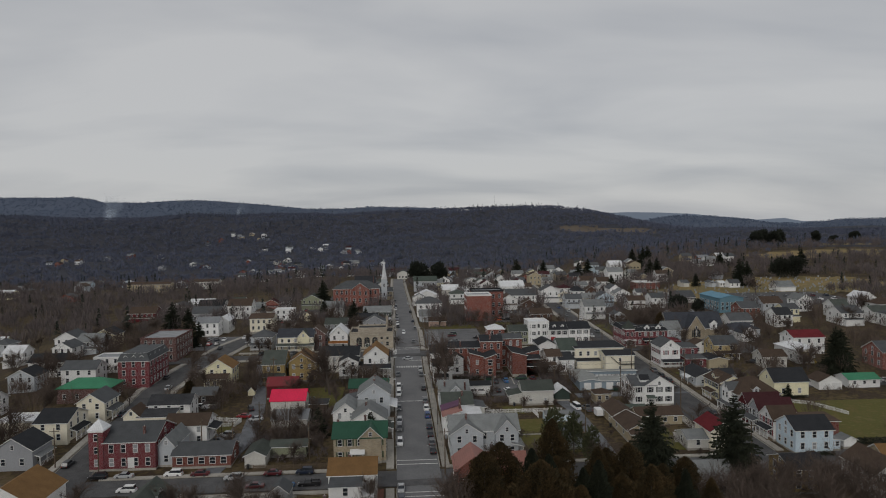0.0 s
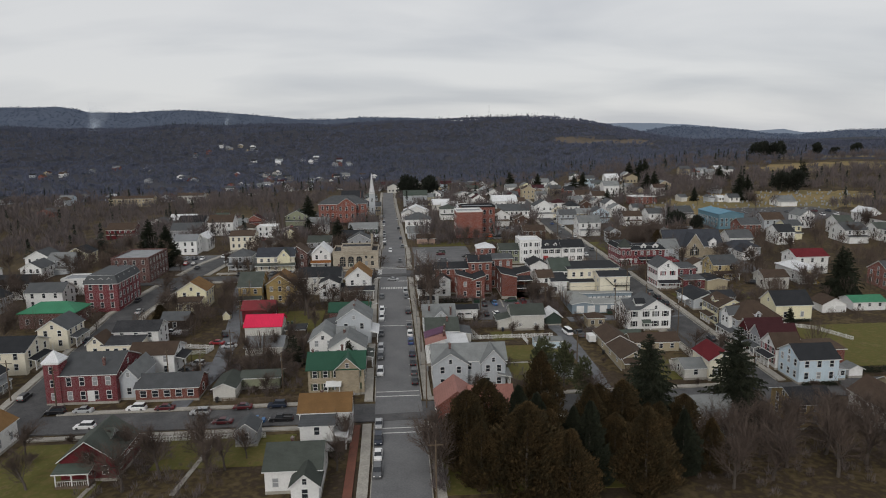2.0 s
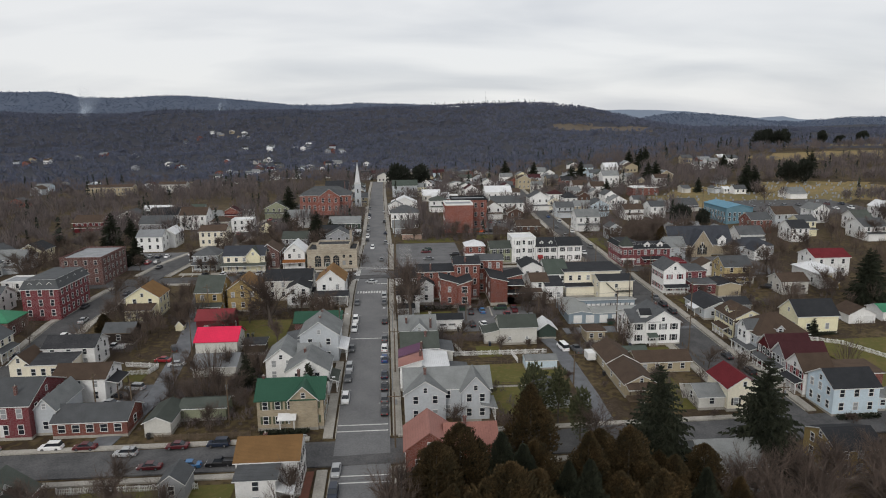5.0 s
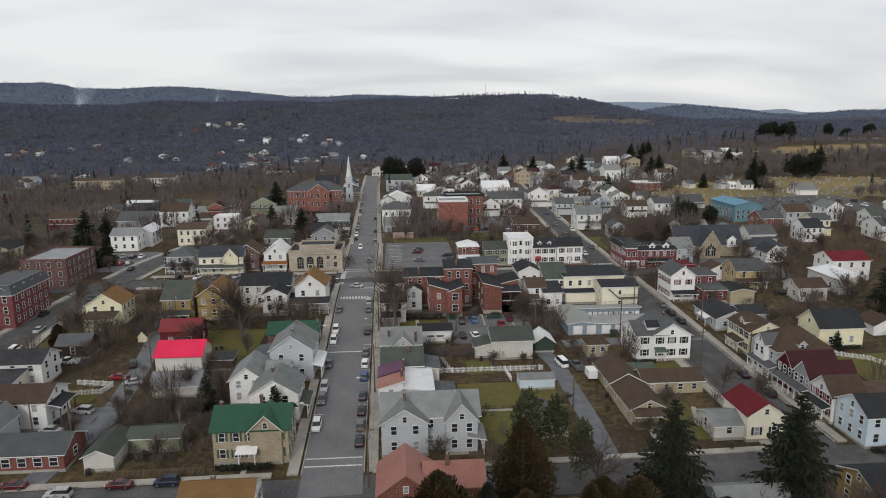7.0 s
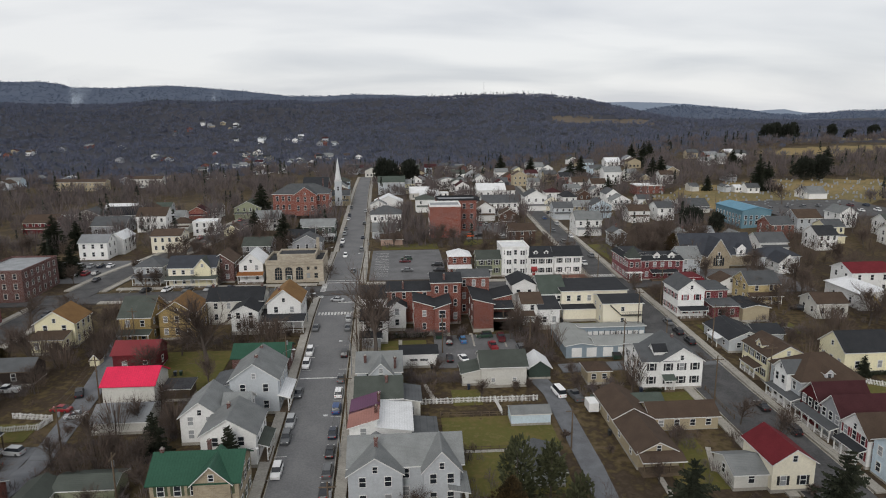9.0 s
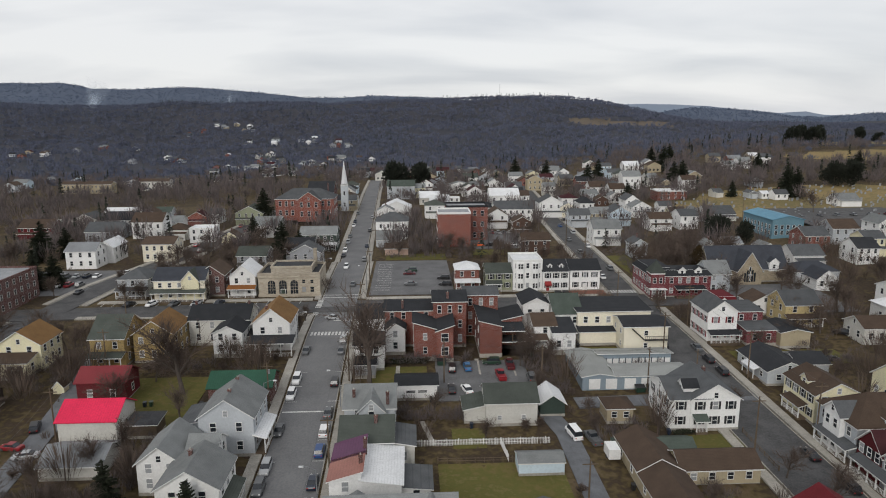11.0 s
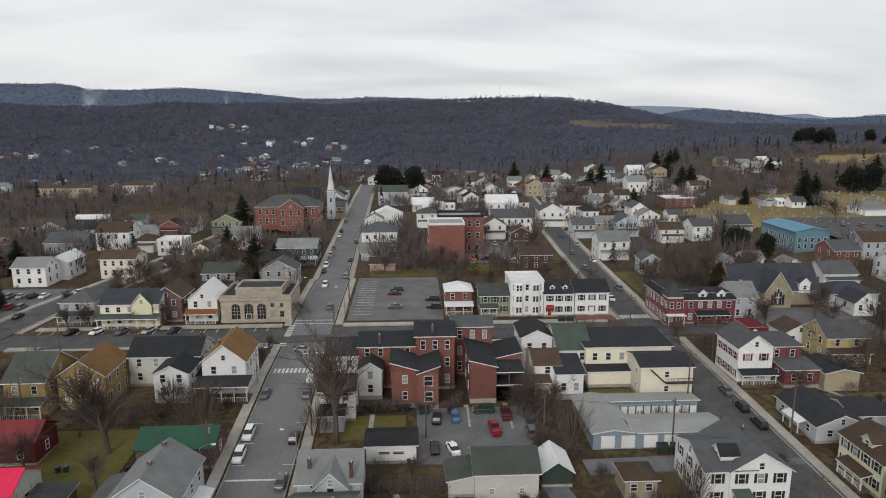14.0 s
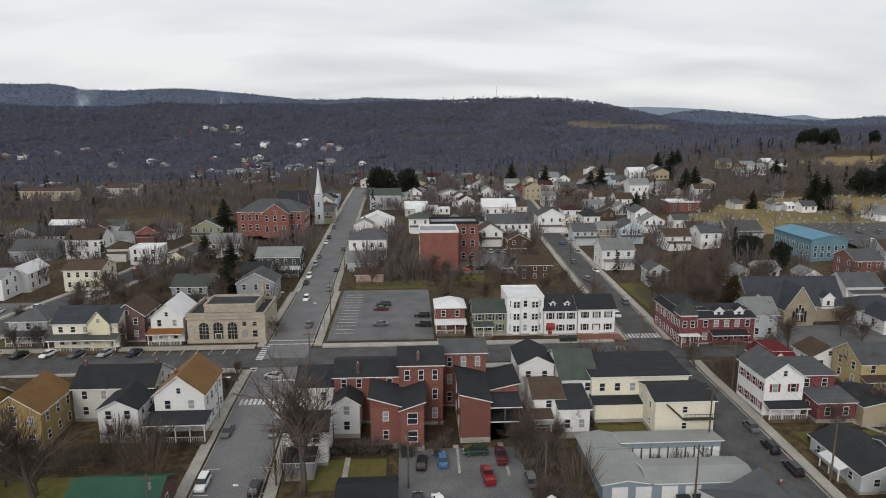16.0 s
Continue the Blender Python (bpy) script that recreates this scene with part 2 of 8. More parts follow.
# far hill trees: blue-grey tones with distance haze put into the colour
tones("hazed_hilltrees", [(0.098, 0.110, 0.158), (0.113, 0.123, 0.170), (0.089, 0.102, 0.149), (0.123, 0.128, 0.170), (0.104, 0.115, 0.161), (0.067, 0.084, 0.111), (0.102, 0.112, 0.156)], 0.95, 0.1, 2, 1.0, 0.0, True)
tones("straw", [(0.16, 0.115, 0.05), (0.24, 0.175, 0.08), (0.13, 0.11, 0.05), (0.20, 0.15, 0.07)], 0.95, 0.03, 5, 0.5)
tones("wildtrees", [(0.117, 0.098, 0.098), (0.139, 0.115, 0.111), (0.108, 0.093, 0.096), (0.169, 0.136, 0.127), (0.121, 0.102, 0.102), (0.064, 0.065, 0.062), (0.146, 0.118, 0.117)], 0.95, 0.1, 2, 1.0, 0.0, True)
# far ridge surface, its blue-grey is distance haze painted into the base colour
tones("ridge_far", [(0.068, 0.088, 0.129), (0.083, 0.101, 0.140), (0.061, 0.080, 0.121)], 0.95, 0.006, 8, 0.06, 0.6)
# ridge trees and hill pines also carry haze in their base colours
tones("hazed_ridgetrees", [(0.102, 0.129, 0.185), (0.113, 0.141, 0.198), (0.092, 0.120, 0.175), (0.086, 0.110, 0.162), (0.108, 0.135, 0.191)], 0.95, 0.1, 2, 1.0, 0.0, True)
tones("hazed_hillpines", [(0.041, 0.053, 0.059), (0.056, 0.068, 0.075), (0.047, 0.062, 0.075)], 0.95, 0.1, 2, 1.0, 0.0, True)
tones("yardtwigs", [(0.085, 0.066, 0.055), (0.12, 0.095, 0.08), (0.07, 0.055, 0.047), (0.14, 0.105, 0.085), (0.10, 0.072, 0.055)], 0.95, 0.1, 2, 1.0, 0.0, True)
# most distant ridge, paler blue to paint in thicker haze
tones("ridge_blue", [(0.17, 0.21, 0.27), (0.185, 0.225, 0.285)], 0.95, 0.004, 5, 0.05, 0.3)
plain("glass", (0.022, 0.026, 0.032), 0.08)
plain("blind", (0.28, 0.29, 0.30), 0.25)
plain("black", (0.015, 0.015, 0.016), 0.55)
plain("shutter", (0.02, 0.022, 0.024), 0.6)
plain("redshutter", (0.16, 0.012, 0.02), 0.6)
plain("greenshutter", (0.06, 0.075, 0.04), 0.6)
plain("tyre", (0.02, 0.02, 0.02), 0.9)
plain("chrome", (0.5, 0.5, 0.52), 0.25, 0.9)
plain("redlens", (0.35, 0.01, 0.01), 0.3)
plain("lens", (0.7, 0.7, 0.68), 0.15)
plain("doorred", (0.25, 0.02, 0.02), 0.5)
plain("doorgrey", (0.16, 0.16, 0.17), 0.6)
plain("orange", (0.5, 0.12, 0.03), 0.6)
for nm, c in dict(c_white=(0.75, 0.75, 0.75), c_black=(0.012, 0.012, 0.014), c_grey=(0.10, 0.105, 0.11), c_silver=(0.36, 0.37, 0.38), c_blue=(0.02, 0.06, 0.18),
                  c_red=(0.22, 0.012, 0.018), c_maroon=(0.08, 0.012, 0.016), c_navy=(0.015, 0.022, 0.04), c_green=(0.02, 0.045, 0.03), c_lightblue=(0.04, 0.14, 0.30), c_orange=(0.6, 0.10, 0.02)).items():
    plain(nm, c, 0.28)

# ---- mesh helpers ----


class Geo:
    """Faces gathered into one mesh."""

    def __init__(self):
        self.v, self.f, self.m = [], [], []

    def face(self, pts, mi=0):
        i = len(self.v)
        self.v += [tuple(p) for p in pts]
        self.f.append(tuple(range(i, i + len(pts))))
        self.m.append(mi)

    def solid(self, pts, faces, mi=0):
        i = len(self.v)
        self.v += [tuple(p) for p in pts]
        for f in faces:
            self.f.append(tuple(i + j for j in f))
            self.m.append(mi)

    def box(self, x0, y0, z0, x1, y1, z1, mi=0):
        self.solid([(x0, y0, z0), (x1, y0, z0), (x1, y1, z0), (x0, y1, z0), (x0, y0, z1), (x1, y0, z1), (x1, y1, z1), (x0, y1, z1)],
                   [(3, 2, 1, 0), (4, 5, 6, 7), (0, 1, 5, 4), (1, 2, 6, 5), (2, 3, 7, 6), (3, 0, 4, 7)], mi)

    def slab(self, quad, thick, mi=0, edge=None):
        """A tilted four-cornered plate of that thickness under its top face; the corners run anticlockwise seen from above."""
        edge = mi if edge is None else edge
        lo = [(x, y, z - thick) for x, y, z in quad]
        n = len(quad)
        i = len(self.v)
        self.v += [tuple(p) for p in quad] + lo
        self.f.append(tuple(range(i, i + n)))
        self.m.append(mi)
        self.f.append(tuple(range(i + 2 * n - 1, i + n - 1, -1)))
        self.m.append(edge)
        for j in range(n):
            k = (j + 1) % n
            self.f.append((i + j, i + n + j, i + n + k, i + k))
            self.m.append(edge)

    def tube(self, a, b, ra, rb, sides=6, mi=0, cap=False):
        a, b = Vector(a), Vector(b)
        d = (b - a).normalized()
        u = d.orthogonal().normalized()
        w = d.cross(u)
        i = len(self.v)
        for c, r in ((a, ra), (b, rb)):
            for s in range(sides):
                q = 2 * math.pi * s / sides
                self.v.append(tuple(c + r * (math.cos(q) * u + math.sin(q) * w)))
        for s in range(sides):
            e = (s + 1) % sides
            self.f.append((i + s, i + e, i + sides + e, i + sides + s))
            self.m.append(mi)
        if cap:
            self.f.append(tuple(range(i + sides, i + 2 * sides)))
            self.m.append(mi)

    def mesh(self, name, mats, smooth=False):
        me = bpy.data.meshes.new(name)
        me.from_pydata(self.v, [], self.f)
        for m in mats:
            me.materials.append(MATS[m])
        me.polygons.foreach_set("material_index", self.m)
        if smooth:
            me.polygons.foreach_set("use_smooth", [True] * len(self.f))
        me.update()
        return me


def place(name, me, parent=None, at=(0, 0, 0), rz=0.0, label=""):
    ob = new(name, me)
    ob.parent = parent
    ob.location, ob.rotation_euler = at, (0, 0, radians(rz))
    return tagged(ob, label) if label else ob


def part(name, geo, mats, parent=None, label="", at=(0, 0, 0), rz=0.0, smooth=False):
    return place(name, geo.mesh(name, [mats] if isinstance(mats, str) else mats, smooth), parent, at, rz, label)


def thing(name, x, y, z, label, category, group="", rz=0.0):
    e = new(name)
    e.location, e.rotation_euler, e.empty_display_size = (x, y, z), (0, 0, radians(rz)), 0.5
    return tagged(e, label, category, group)


# ---- the lie of the land ----


def smooth(a, b, v):
    v = min(1.0, max(0.0, (v - a) / (b - a)))
    return v * v * (3 - 2 * v)


def town(y):
    return float(np.interp(y, [100, 150, 200, 250, 300, 600], [0, 0.5, 2.2, 4.8, 6.3, 6.3]))


def ground_at(x, y):
    z = town(y)
    if y > 330 or x > 130 or x < -100:
        # the rise with the burial ground, and the low river side
        z += 16 * smooth(0, 1, 1 - math.hypot((x - 560) / 460, (y - 760) / 430)) + 6 * smooth(120, 240, x) * smooth(260, 400, y)
        z -= 9 * smooth(-95, -220, x) * smooth(120, 320, y)
        z -= 14 * smooth(640, 900, y) * smooth(350, 50, x)
    if y > 1000:
        mid = float(np.interp(x, [-1700, -1061, -989, -917, -844, -770, -621, -547, -472, -396, -260, -169, -93, 60, 137, 215, 293, 371, 449, 528, 608, 689, 770, 853, 1500],
                              [112, 104, 95, 87, 83, 83, 92, 88, 84, 94, 100, 91, 87, 92, 97, 91, 86, 86, 77, 66, 52, 31, 10, 2, 2]))
        z += mid * math.exp(-((y - 1950) / 430) ** 2)
        z += 16 * smooth(1000, 1500, y) * (0.5 + noise.noise((x / 340, y / 260, 4.2)))
        # folds and shoulders of the wooded slope
        z += 13 * smooth(1150, 1400, y) * smooth(1950, 1800, y) * noise.noise((x / 150, y / 95, 8.1))
    return z

# ---- ground, roads, pavements ----


def burial(x, y):
    """Whether a place lies in the burial ground on the rise."""
    return math.hypot((x - 250) / 92, (y - 452 - 0.25 * (x - 250)) / 52) < 1


g = Geo()
radii = [0.0]
while radii[-1] < 4700:
    radii.append(radii[-1] + max(9.0, radii[-1] * 0.022))
SECT = 200
for i, r in enumerate(radii):
    for s in range(SECT):
        q = 2 * math.pi * s / SECT
        x, y = 20 + r * math.sin(q), 180 + r * math.cos(q)
        g.v.append((x, y, ground_at(x, y) - 0.12))
for i in range(len(radii) - 1):
    for s in range(SECT):
        e = (s + 1) % SECT
        g.f.append((i * SECT + s, (i + 1) * SECT + s, (i + 1) * SECT + e, i * SECT + e))
        cx, cy = g.v[i * SECT + s][0], g.v[i * SECT + s][1]
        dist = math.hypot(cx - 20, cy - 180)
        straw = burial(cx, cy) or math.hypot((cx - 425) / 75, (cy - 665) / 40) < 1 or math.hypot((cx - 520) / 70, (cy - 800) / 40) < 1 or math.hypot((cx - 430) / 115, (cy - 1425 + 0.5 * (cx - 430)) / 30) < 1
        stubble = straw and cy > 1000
        # beyond this distance the ground takes the material tinted for haze
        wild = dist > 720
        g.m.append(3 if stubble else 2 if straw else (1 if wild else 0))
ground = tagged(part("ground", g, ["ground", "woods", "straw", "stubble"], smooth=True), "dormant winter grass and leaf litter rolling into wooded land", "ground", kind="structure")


def ribbon(name, line, half, mats, lift, label, category, shift=0.0, step=6.0, thick=0.3):
    """A strip along a line on the ground, with an edge that goes down into it."""
    geo = Geo()
    pts = []
    for (xa, ya), (xb, yb) in zip(line, line[1:]):
        n = max(1, int(math.hypot(xb - xa, yb - ya) / step))
        pts += [(xa + (xb - xa) * k / n, ya + (yb - ya) * k / n) for k in range(n)]
    pts.append(line[-1])
    rows = []
    for k, (x, y) in enumerate(pts):
        xa, ya = pts[max(0, k - 1)]
        xb, yb = pts[min(len(pts) - 1, k + 1)]
        d = math.hypot(xb - xa, yb - ya)
        nx, ny = (yb - ya) / d, -(xb - xa) / d
        z = ground_at(x, y) + lift
        rows.append([(x + nx * (shift - half), y + ny * (shift - half), z), (x + nx * (shift + half), y + ny * (shift + half), z)])
    for (a, b), (c, d) in zip(rows, rows[1:]):
        geo.slab([a, b, d, c], thick)
    return tagged(part(name, geo, mats), label, category, kind="structure")


MAIN = [(3.4, -60), (3.2, 130), (2.5, 172), (1.9, 215), (1.2, 250), (0.9, 330), (-2.4, 456), (-4.6, 545), (-6, 640)]
EAST = [(88, 150), (88, 180), (87.5, 260), (89, 300), (93, 380), (99, 480), (108, 600)]
WEST = [(-79, 147), (-79, 150), (-82, 190), (-85, 230), (-82, 262), (-76, 300), (-67, 340), (-56, 420), (-48, 500)]
CROSS1 = [(-190, 148), (-80, 152), (0, 152.3), (80, 154.5), (140, 158), (230, 165)]
CROSS2 = [(-150, 268), (-80, 272), (0, 275), (86, 275.5), (120, 276)]
ribbon("road_main", MAIN[:6], 5.2, "asphalt", 0.06, "grey worn asphalt main street lined with parked cars", "road")
ribbon("road_main_north", MAIN[5:], 4.4, "asphalt", 0.06, "grey worn asphalt street climbing out of town", "road")
ribbon("road_east_north", [(87.7, 266)] + EAST[3:], 4.2, "oldasphalt", 0.055, "dark patched asphalt street lined with houses", "road")
ribbon("road_east", EAST[:3] + [(87.8, 272)], 5.6, "oldasphalt", 0.055, "dark patched asphalt side street", "road")
ribbon("road_west", WEST, 4.6, "oldasphalt", 0.055, "grey asphalt side street", "road")
ribbon("road_cross_south", CROSS1, 4.6, "oldasphalt", 0.045, "grey asphalt cross street", "road")
ribbon("road_cross_north", CROSS2, 5.6, "oldasphalt", 0.045, "wide grey asphalt cross street with slanted parking bays", "road")
ribbon("lane_rear", [(-47, 158), (-43.5, 180), (-46, 205), (-49, 225), (-56, 262)], 2.2, "gravel", 0.03, "rutted gravel rear lane", "lane")
ribbon("lane_gravel", [(51, 158), (51.5, 172), (51.3, 200), (46, 222)], 2.0, "gravel", 0.03, "blue-grey gravel driveway between yards", "lane")
ribbon("lane_garages", [(56, 212), (95, 213.5)], 2.4, "gravel", 0.025, "gravel lane beside the garages", "lane")


def cut(line, ya, yb):
    """The stretch of a northward line between two distances."""
    out = []
    ys = [p[1] for p in line]
    xs = [p[0] for p in line]
    for y in [ya] + [v for v in ys if ya < v < yb] + [yb]:
        out.append((float(np.interp(y, ys, xs)), y))
    return out


for line, half, spans in ((MAIN, 5.2, ((-60, 146.5), (158, 268), (282, 330))), (MAIN, 4.4, ((330.5, 640),)), (EAST, 5.6, ((161, 268.5),)), (EAST, 4.2, ((282, 600),)), (WEST, 4.6, ((157.5, 265), (280, 430)))):
    for a, b in spans:
        for side in (-1, 1):
            ribbon("pavement", cut(line, a, b), 0.95, "concrete", 0.2, "pale concrete pavement beside the street", "pavement", side * (half + 1.55))
            ribbon("kerb", cut(line, a, b), 0.09, "concrete", 0.16, "pale concrete kerb beside the street", "kerb", side * (half + 0.09))
for a, b, dy in ((-72, -7.5, 1), (9.5, 80, 1), (-72, -7.5, -1), (9.5, 80, -1)):
    ribbon("pavement", [(a, 152.2 + 0.012 * a + dy * 6.0), (b, 152.2 + 0.02 * b + dy * 6.0)], 0.75, "concrete", 0.19, "pale concrete pavement along the cross street", "pavement")
for a, b, dy in ((-70, -7, 1), (9, 80, 1), (96, 118, 1), (9, 79, -1), (-70, -7, -1)):
    ribbon("pavement", [(a, 274.8 + dy * 7.0), (b, 275 + dy * 7.0)], 1.2, "concrete", 0.19, "pale concrete pavement along the cross street", "pavement")


OPEN_GROUND = []


def sheet(name, x0, y0, x1, y1, mat, lift, label, category, kind="structure"):
    OPEN_GROUND.append((x0, y0, x1, y1))
    geo = Geo()
    n = max(1, int((y1 - y0) / 7))
    for k in range(n):
        ya, yb = y0 + (y1 - y0) * k / n, y0 + (y1 - y0) * (k + 1) / n
        za, zb = ground_at((x0 + x1) / 2, ya) + lift, ground_at((x0 + x1) / 2, yb) + lift
        geo.slab([(x0, ya, za), (x1, ya, za), (x1, yb, zb), (x0, yb, zb)], 0.35)
    return tagged(part(name, geo, mat), label, category, kind=kind)


LOT = "grey asphalt parking area with painted bays"
sheet("parking_lot", 9.6, 285.2, 36, 331, "lotasphalt", 0.05, LOT, "parking lot")
sheet("parking_lot", 48, 352, 74, 392, "lotasphalt", 0.05, LOT, "parking lot")
sheet("parking_lot", 28, 214, 48.5, 233.5, "lotasphalt", 0.04, "rough asphalt yard behind the brick row", "parking lot")
sheet("parking_lot", 116, 262, 150, 290, "lotasphalt", 0.04, LOT, "parking lot")
sheet("parking_lot", -112, 290, -78, 322, "lotasphalt", 0.04, LOT, "parking lot")
sheet("parking_lot", 200, 365, 265, 415, "oldasphalt", 0.05, LOT, "parking lot")
sheet("parking_lot", 130, 214, 190, 222, "oldasphalt", 0.04, LOT, "parking lot")
sheet("parking_lot", -56, 175, -46, 186, "gravel", 0.02, "gravel parking strip off the lane", "parking lot")
LAWN = "short patchy winter lawn"
for x0, y0, x1, y1 in ((27, 165, 47, 178), (27, 179, 48, 191), (13, 222.5, 19, 231), (19.8, 222.5, 26, 231), (72, 187, 84, 198.5), (118, 168, 190, 200), (64, 231, 76, 240), (-40, 205, -21, 228), (39, 231, 44, 234.5),
                       (30, 196, 36, 203), (-58, 188, -50, 195), (-43, 131, -18, 143.5), (-72, 120, -50, 143), (99, 228, 125, 236), (9.6, 118, 48, 143), (64, 164, 73, 180), (13, 333, 36, 343), (98, 296, 106, 335), (46, 340, 64, 350)):
    sheet("lawn", x0, y0, x1, y1, "lawn", -0.01, LAWN, "lawn")

# painted lines
def bars(name, rects, mat, label, lift=0.09):
    t = thing(name, rects[0][0], rects[0][1], ground_at(rects[0][0], rects[0][1]), label, "road marking")
    t["kind"] = "structure"
    o = t.location
    for x0, y0, x1, y1 in rects:
        geo = Geo()
        z0, z1 = ground_at(x0, y0) + lift - o.z, ground_at(x0, y1) + lift - o.z
        geo.slab([(x0 - o.x, y0 - o.y, z0), (x1 - o.x, y0 - o.y, z0), (x1 - o.x, y1 - o.y, z1), (x0 - o.x, y1 - o.y, z1)], 0.03)
        part("stripe", geo, mat, t)
    return t


bars("crosswalk", [(-3.4 + 0.9 * k, 251, -2.85 + 0.9 * k, 253.4) for k in range(11)], "paint", "white striped crossing on the asphalt")
bars("crosswalk", [(-4.4, 283.0, 6.8, 283.3), (-4.4, 285.6, 6.8, 285.9)], "paint", "two worn white crossing lines")
bars("crosswalk", [(-5.2, 267.2 + k * 1.3, -3.6, 267.9 + k * 1.3) for k in range(12)], "paint", "white striped crossing at the junction")
bars("crosswalk", [(-2.4, 160.0, 7.6, 160.3), (-2.4, 162.5, 7.6, 162.8)], "paint", "two white crossing lines")
bars("crosswalk", [(-2.1, 144.0, 8.0, 144.3), (-2.1, 141.8, 8.0, 142.1)], "paint", "two worn white crossing lines")
bars("crosswalk", [(83 + 0.9 * k, 283, 83.5 + 0.9 * k, 286) for k in range(11)], "paint", "white striped crossing on the side street")
bars("crosswalk", [(79 + 0.4 * (k % 2), 268 + k * 1.3, 81.4, 268.6 + k * 1.3) for k in range(8)], "paint", "worn white striped crossing")
bars("stop_line", [(-3.0, 210.6, 7.0, 211.0)], "paint", "worn white line over the street")
bars("stop_line", [(1.4, 262, 6.5, 262.5)], "paint", "white painted stop line on asphalt")
bars("parking_bays", [(11 , 290 + 2.7 * k, 16, 290.12 + 2.7 * k) for k in range(14)], "paint", "white parking bay lines")
bars("parking_bays", [(-68 + 3.2 * k, 277.5, -67.87 + 3.2 * k, 281) for k in range(19)], "paint", "white parking bay lines")
bars("parking_bays", [(50 + 2.8 * k, 384, 50.1 + 2.8 * k, 389) for k in range(9)], "paint", "white parking bay lines")
for sx in (-3.1, 7.3):
    bars("parking_bays", [(sx - (1.9 if sx > 0 else 0.0), y, sx + (0.3 if sx > 0 else 2.2), y + 0.12) for y in (172, 179, 186, 193, 200, 215, 222, 229)], "paint", "faint white bay ticks along the kerb", 0.085)

# ---- buildings ----
WINDOWS = {}


def sash(w, h, filled):
    """A window frame with a meeting rail in one connected mesh, with or without its two recessed panes."""
    geo = Geo()
    b = 0.085
    xs, zs = (-w / 2 - b, -w / 2, w / 2, w / 2 + b), (-b, 0, h * 0.48, h * 0.53, h, h + b * 1.2)
    ids = {}

    def at(i, k, y):
        if (i, k, y) not in ids:
            ids[i, k, y] = len(geo.v)
            geo.v.append((xs[i], y, zs[k]))
        return ids[i, k, y]

    def quad(*c, mi=0):
        geo.f.append(tuple(at(*p) for p in c))
        geo.m.append(mi)

    f, r, e = -0.08, -0.02, 0.04
    for i in range(3):
        for k in range(5):
            hole = i == 1 and k in (1, 3)
            y = r if hole else f
            if not hole or filled:
                quad((i, k, y), (i + 1, k, y), (i + 1, k + 1, y), (i, k + 1, y), mi=1 if hole else 0)
            if hole:
                for (a, c), (a2, c2) in (((i, k), (i + 1, k)), ((i + 1, k), (i + 1, k + 1)), ((i + 1, k + 1), (i, k + 1)), ((i, k + 1), (i, k))):
                    quad((a, c, f), (a2, c2, f), (a2, c2, r), (a, c, r))
    for k in range(5):
        quad((0, k, f), (0, k + 1, f), (0, k + 1, e), (0, k, e))
        quad((3, k + 1, f), (3, k, f), (3, k, e), (3, k + 1, e))
    for i in range(3):
        quad((i + 1, 0, f), (i, 0, f), (i, 0, e), (i + 1, 0, e))
        quad((i, 5, f), (i + 1, 5, f), (i + 1, 5, e), (i, 5, e))
    return geo


def window_mesh(w, h, mat):
    key = (w, h, mat)
    if key not in WINDOWS:
        gl = Geo()
        gl.box(-w / 2, -0.02, 0, w / 2, 0.03, h)
        fr, both = sash(w, h, False), sash(w, h, True)
        WINDOWS[key] = (fr.mesh("window", [mat]), gl.mesh("pane", ["glass"]), gl.mesh("pane", ["blind"]), both.mesh("window", [mat, "glass"]))
    return WINDOWS[key]


SHUT = {}


def shutter_mesh(h, mat):
    if (h, mat) not in SHUT:
        geo = Geo()
        geo.box(-0.2, -0.06, 0, 0.2, 0.02, h)
        for k in range(5):
            geo.box(-0.15, -0.075, 0.06 + k * h / 5, 0.15, -0.05, (k + 0.8) * h / 5)
        SHUT[h, mat] = geo.mesh("shutter", [mat])
    return SHUT[h, mat]


FOOT = []
SIDES = {"S": 0, "E": 90, "N": 180, "W": -90}
pick = random.Random(7)


def window_on(h, side, u, z, box, w=0.95, ht=1.55, trim="trimwhite", shut=None, fine=True):
    """A window on one side of a block, u metres from the middle of that side, its sill z above the base."""
    x0, y0, x1, y1 = box
    cx, cy = (x0 + x1) / 2, (y0 + y1) / 2
    at = {"S": (cx + u, y0, z), "N": (cx - u, y1, z), "E": (x1, cy + u, z), "W": (x0, cy - u, z)}[side]
    fr, gl, bl, both = window_mesh(w, ht, trim)
    f = place("window", fr if fine else both, h, at, SIDES[side])
    if fine:
        place("pane", bl if pick.random() < 0.22 else gl, f)
        if shut:
            for s in (-1, 1):
                place("shutter", shutter_mesh(ht, shut), f, (s * (w / 2 + 0.33), 0, 0))
    return f


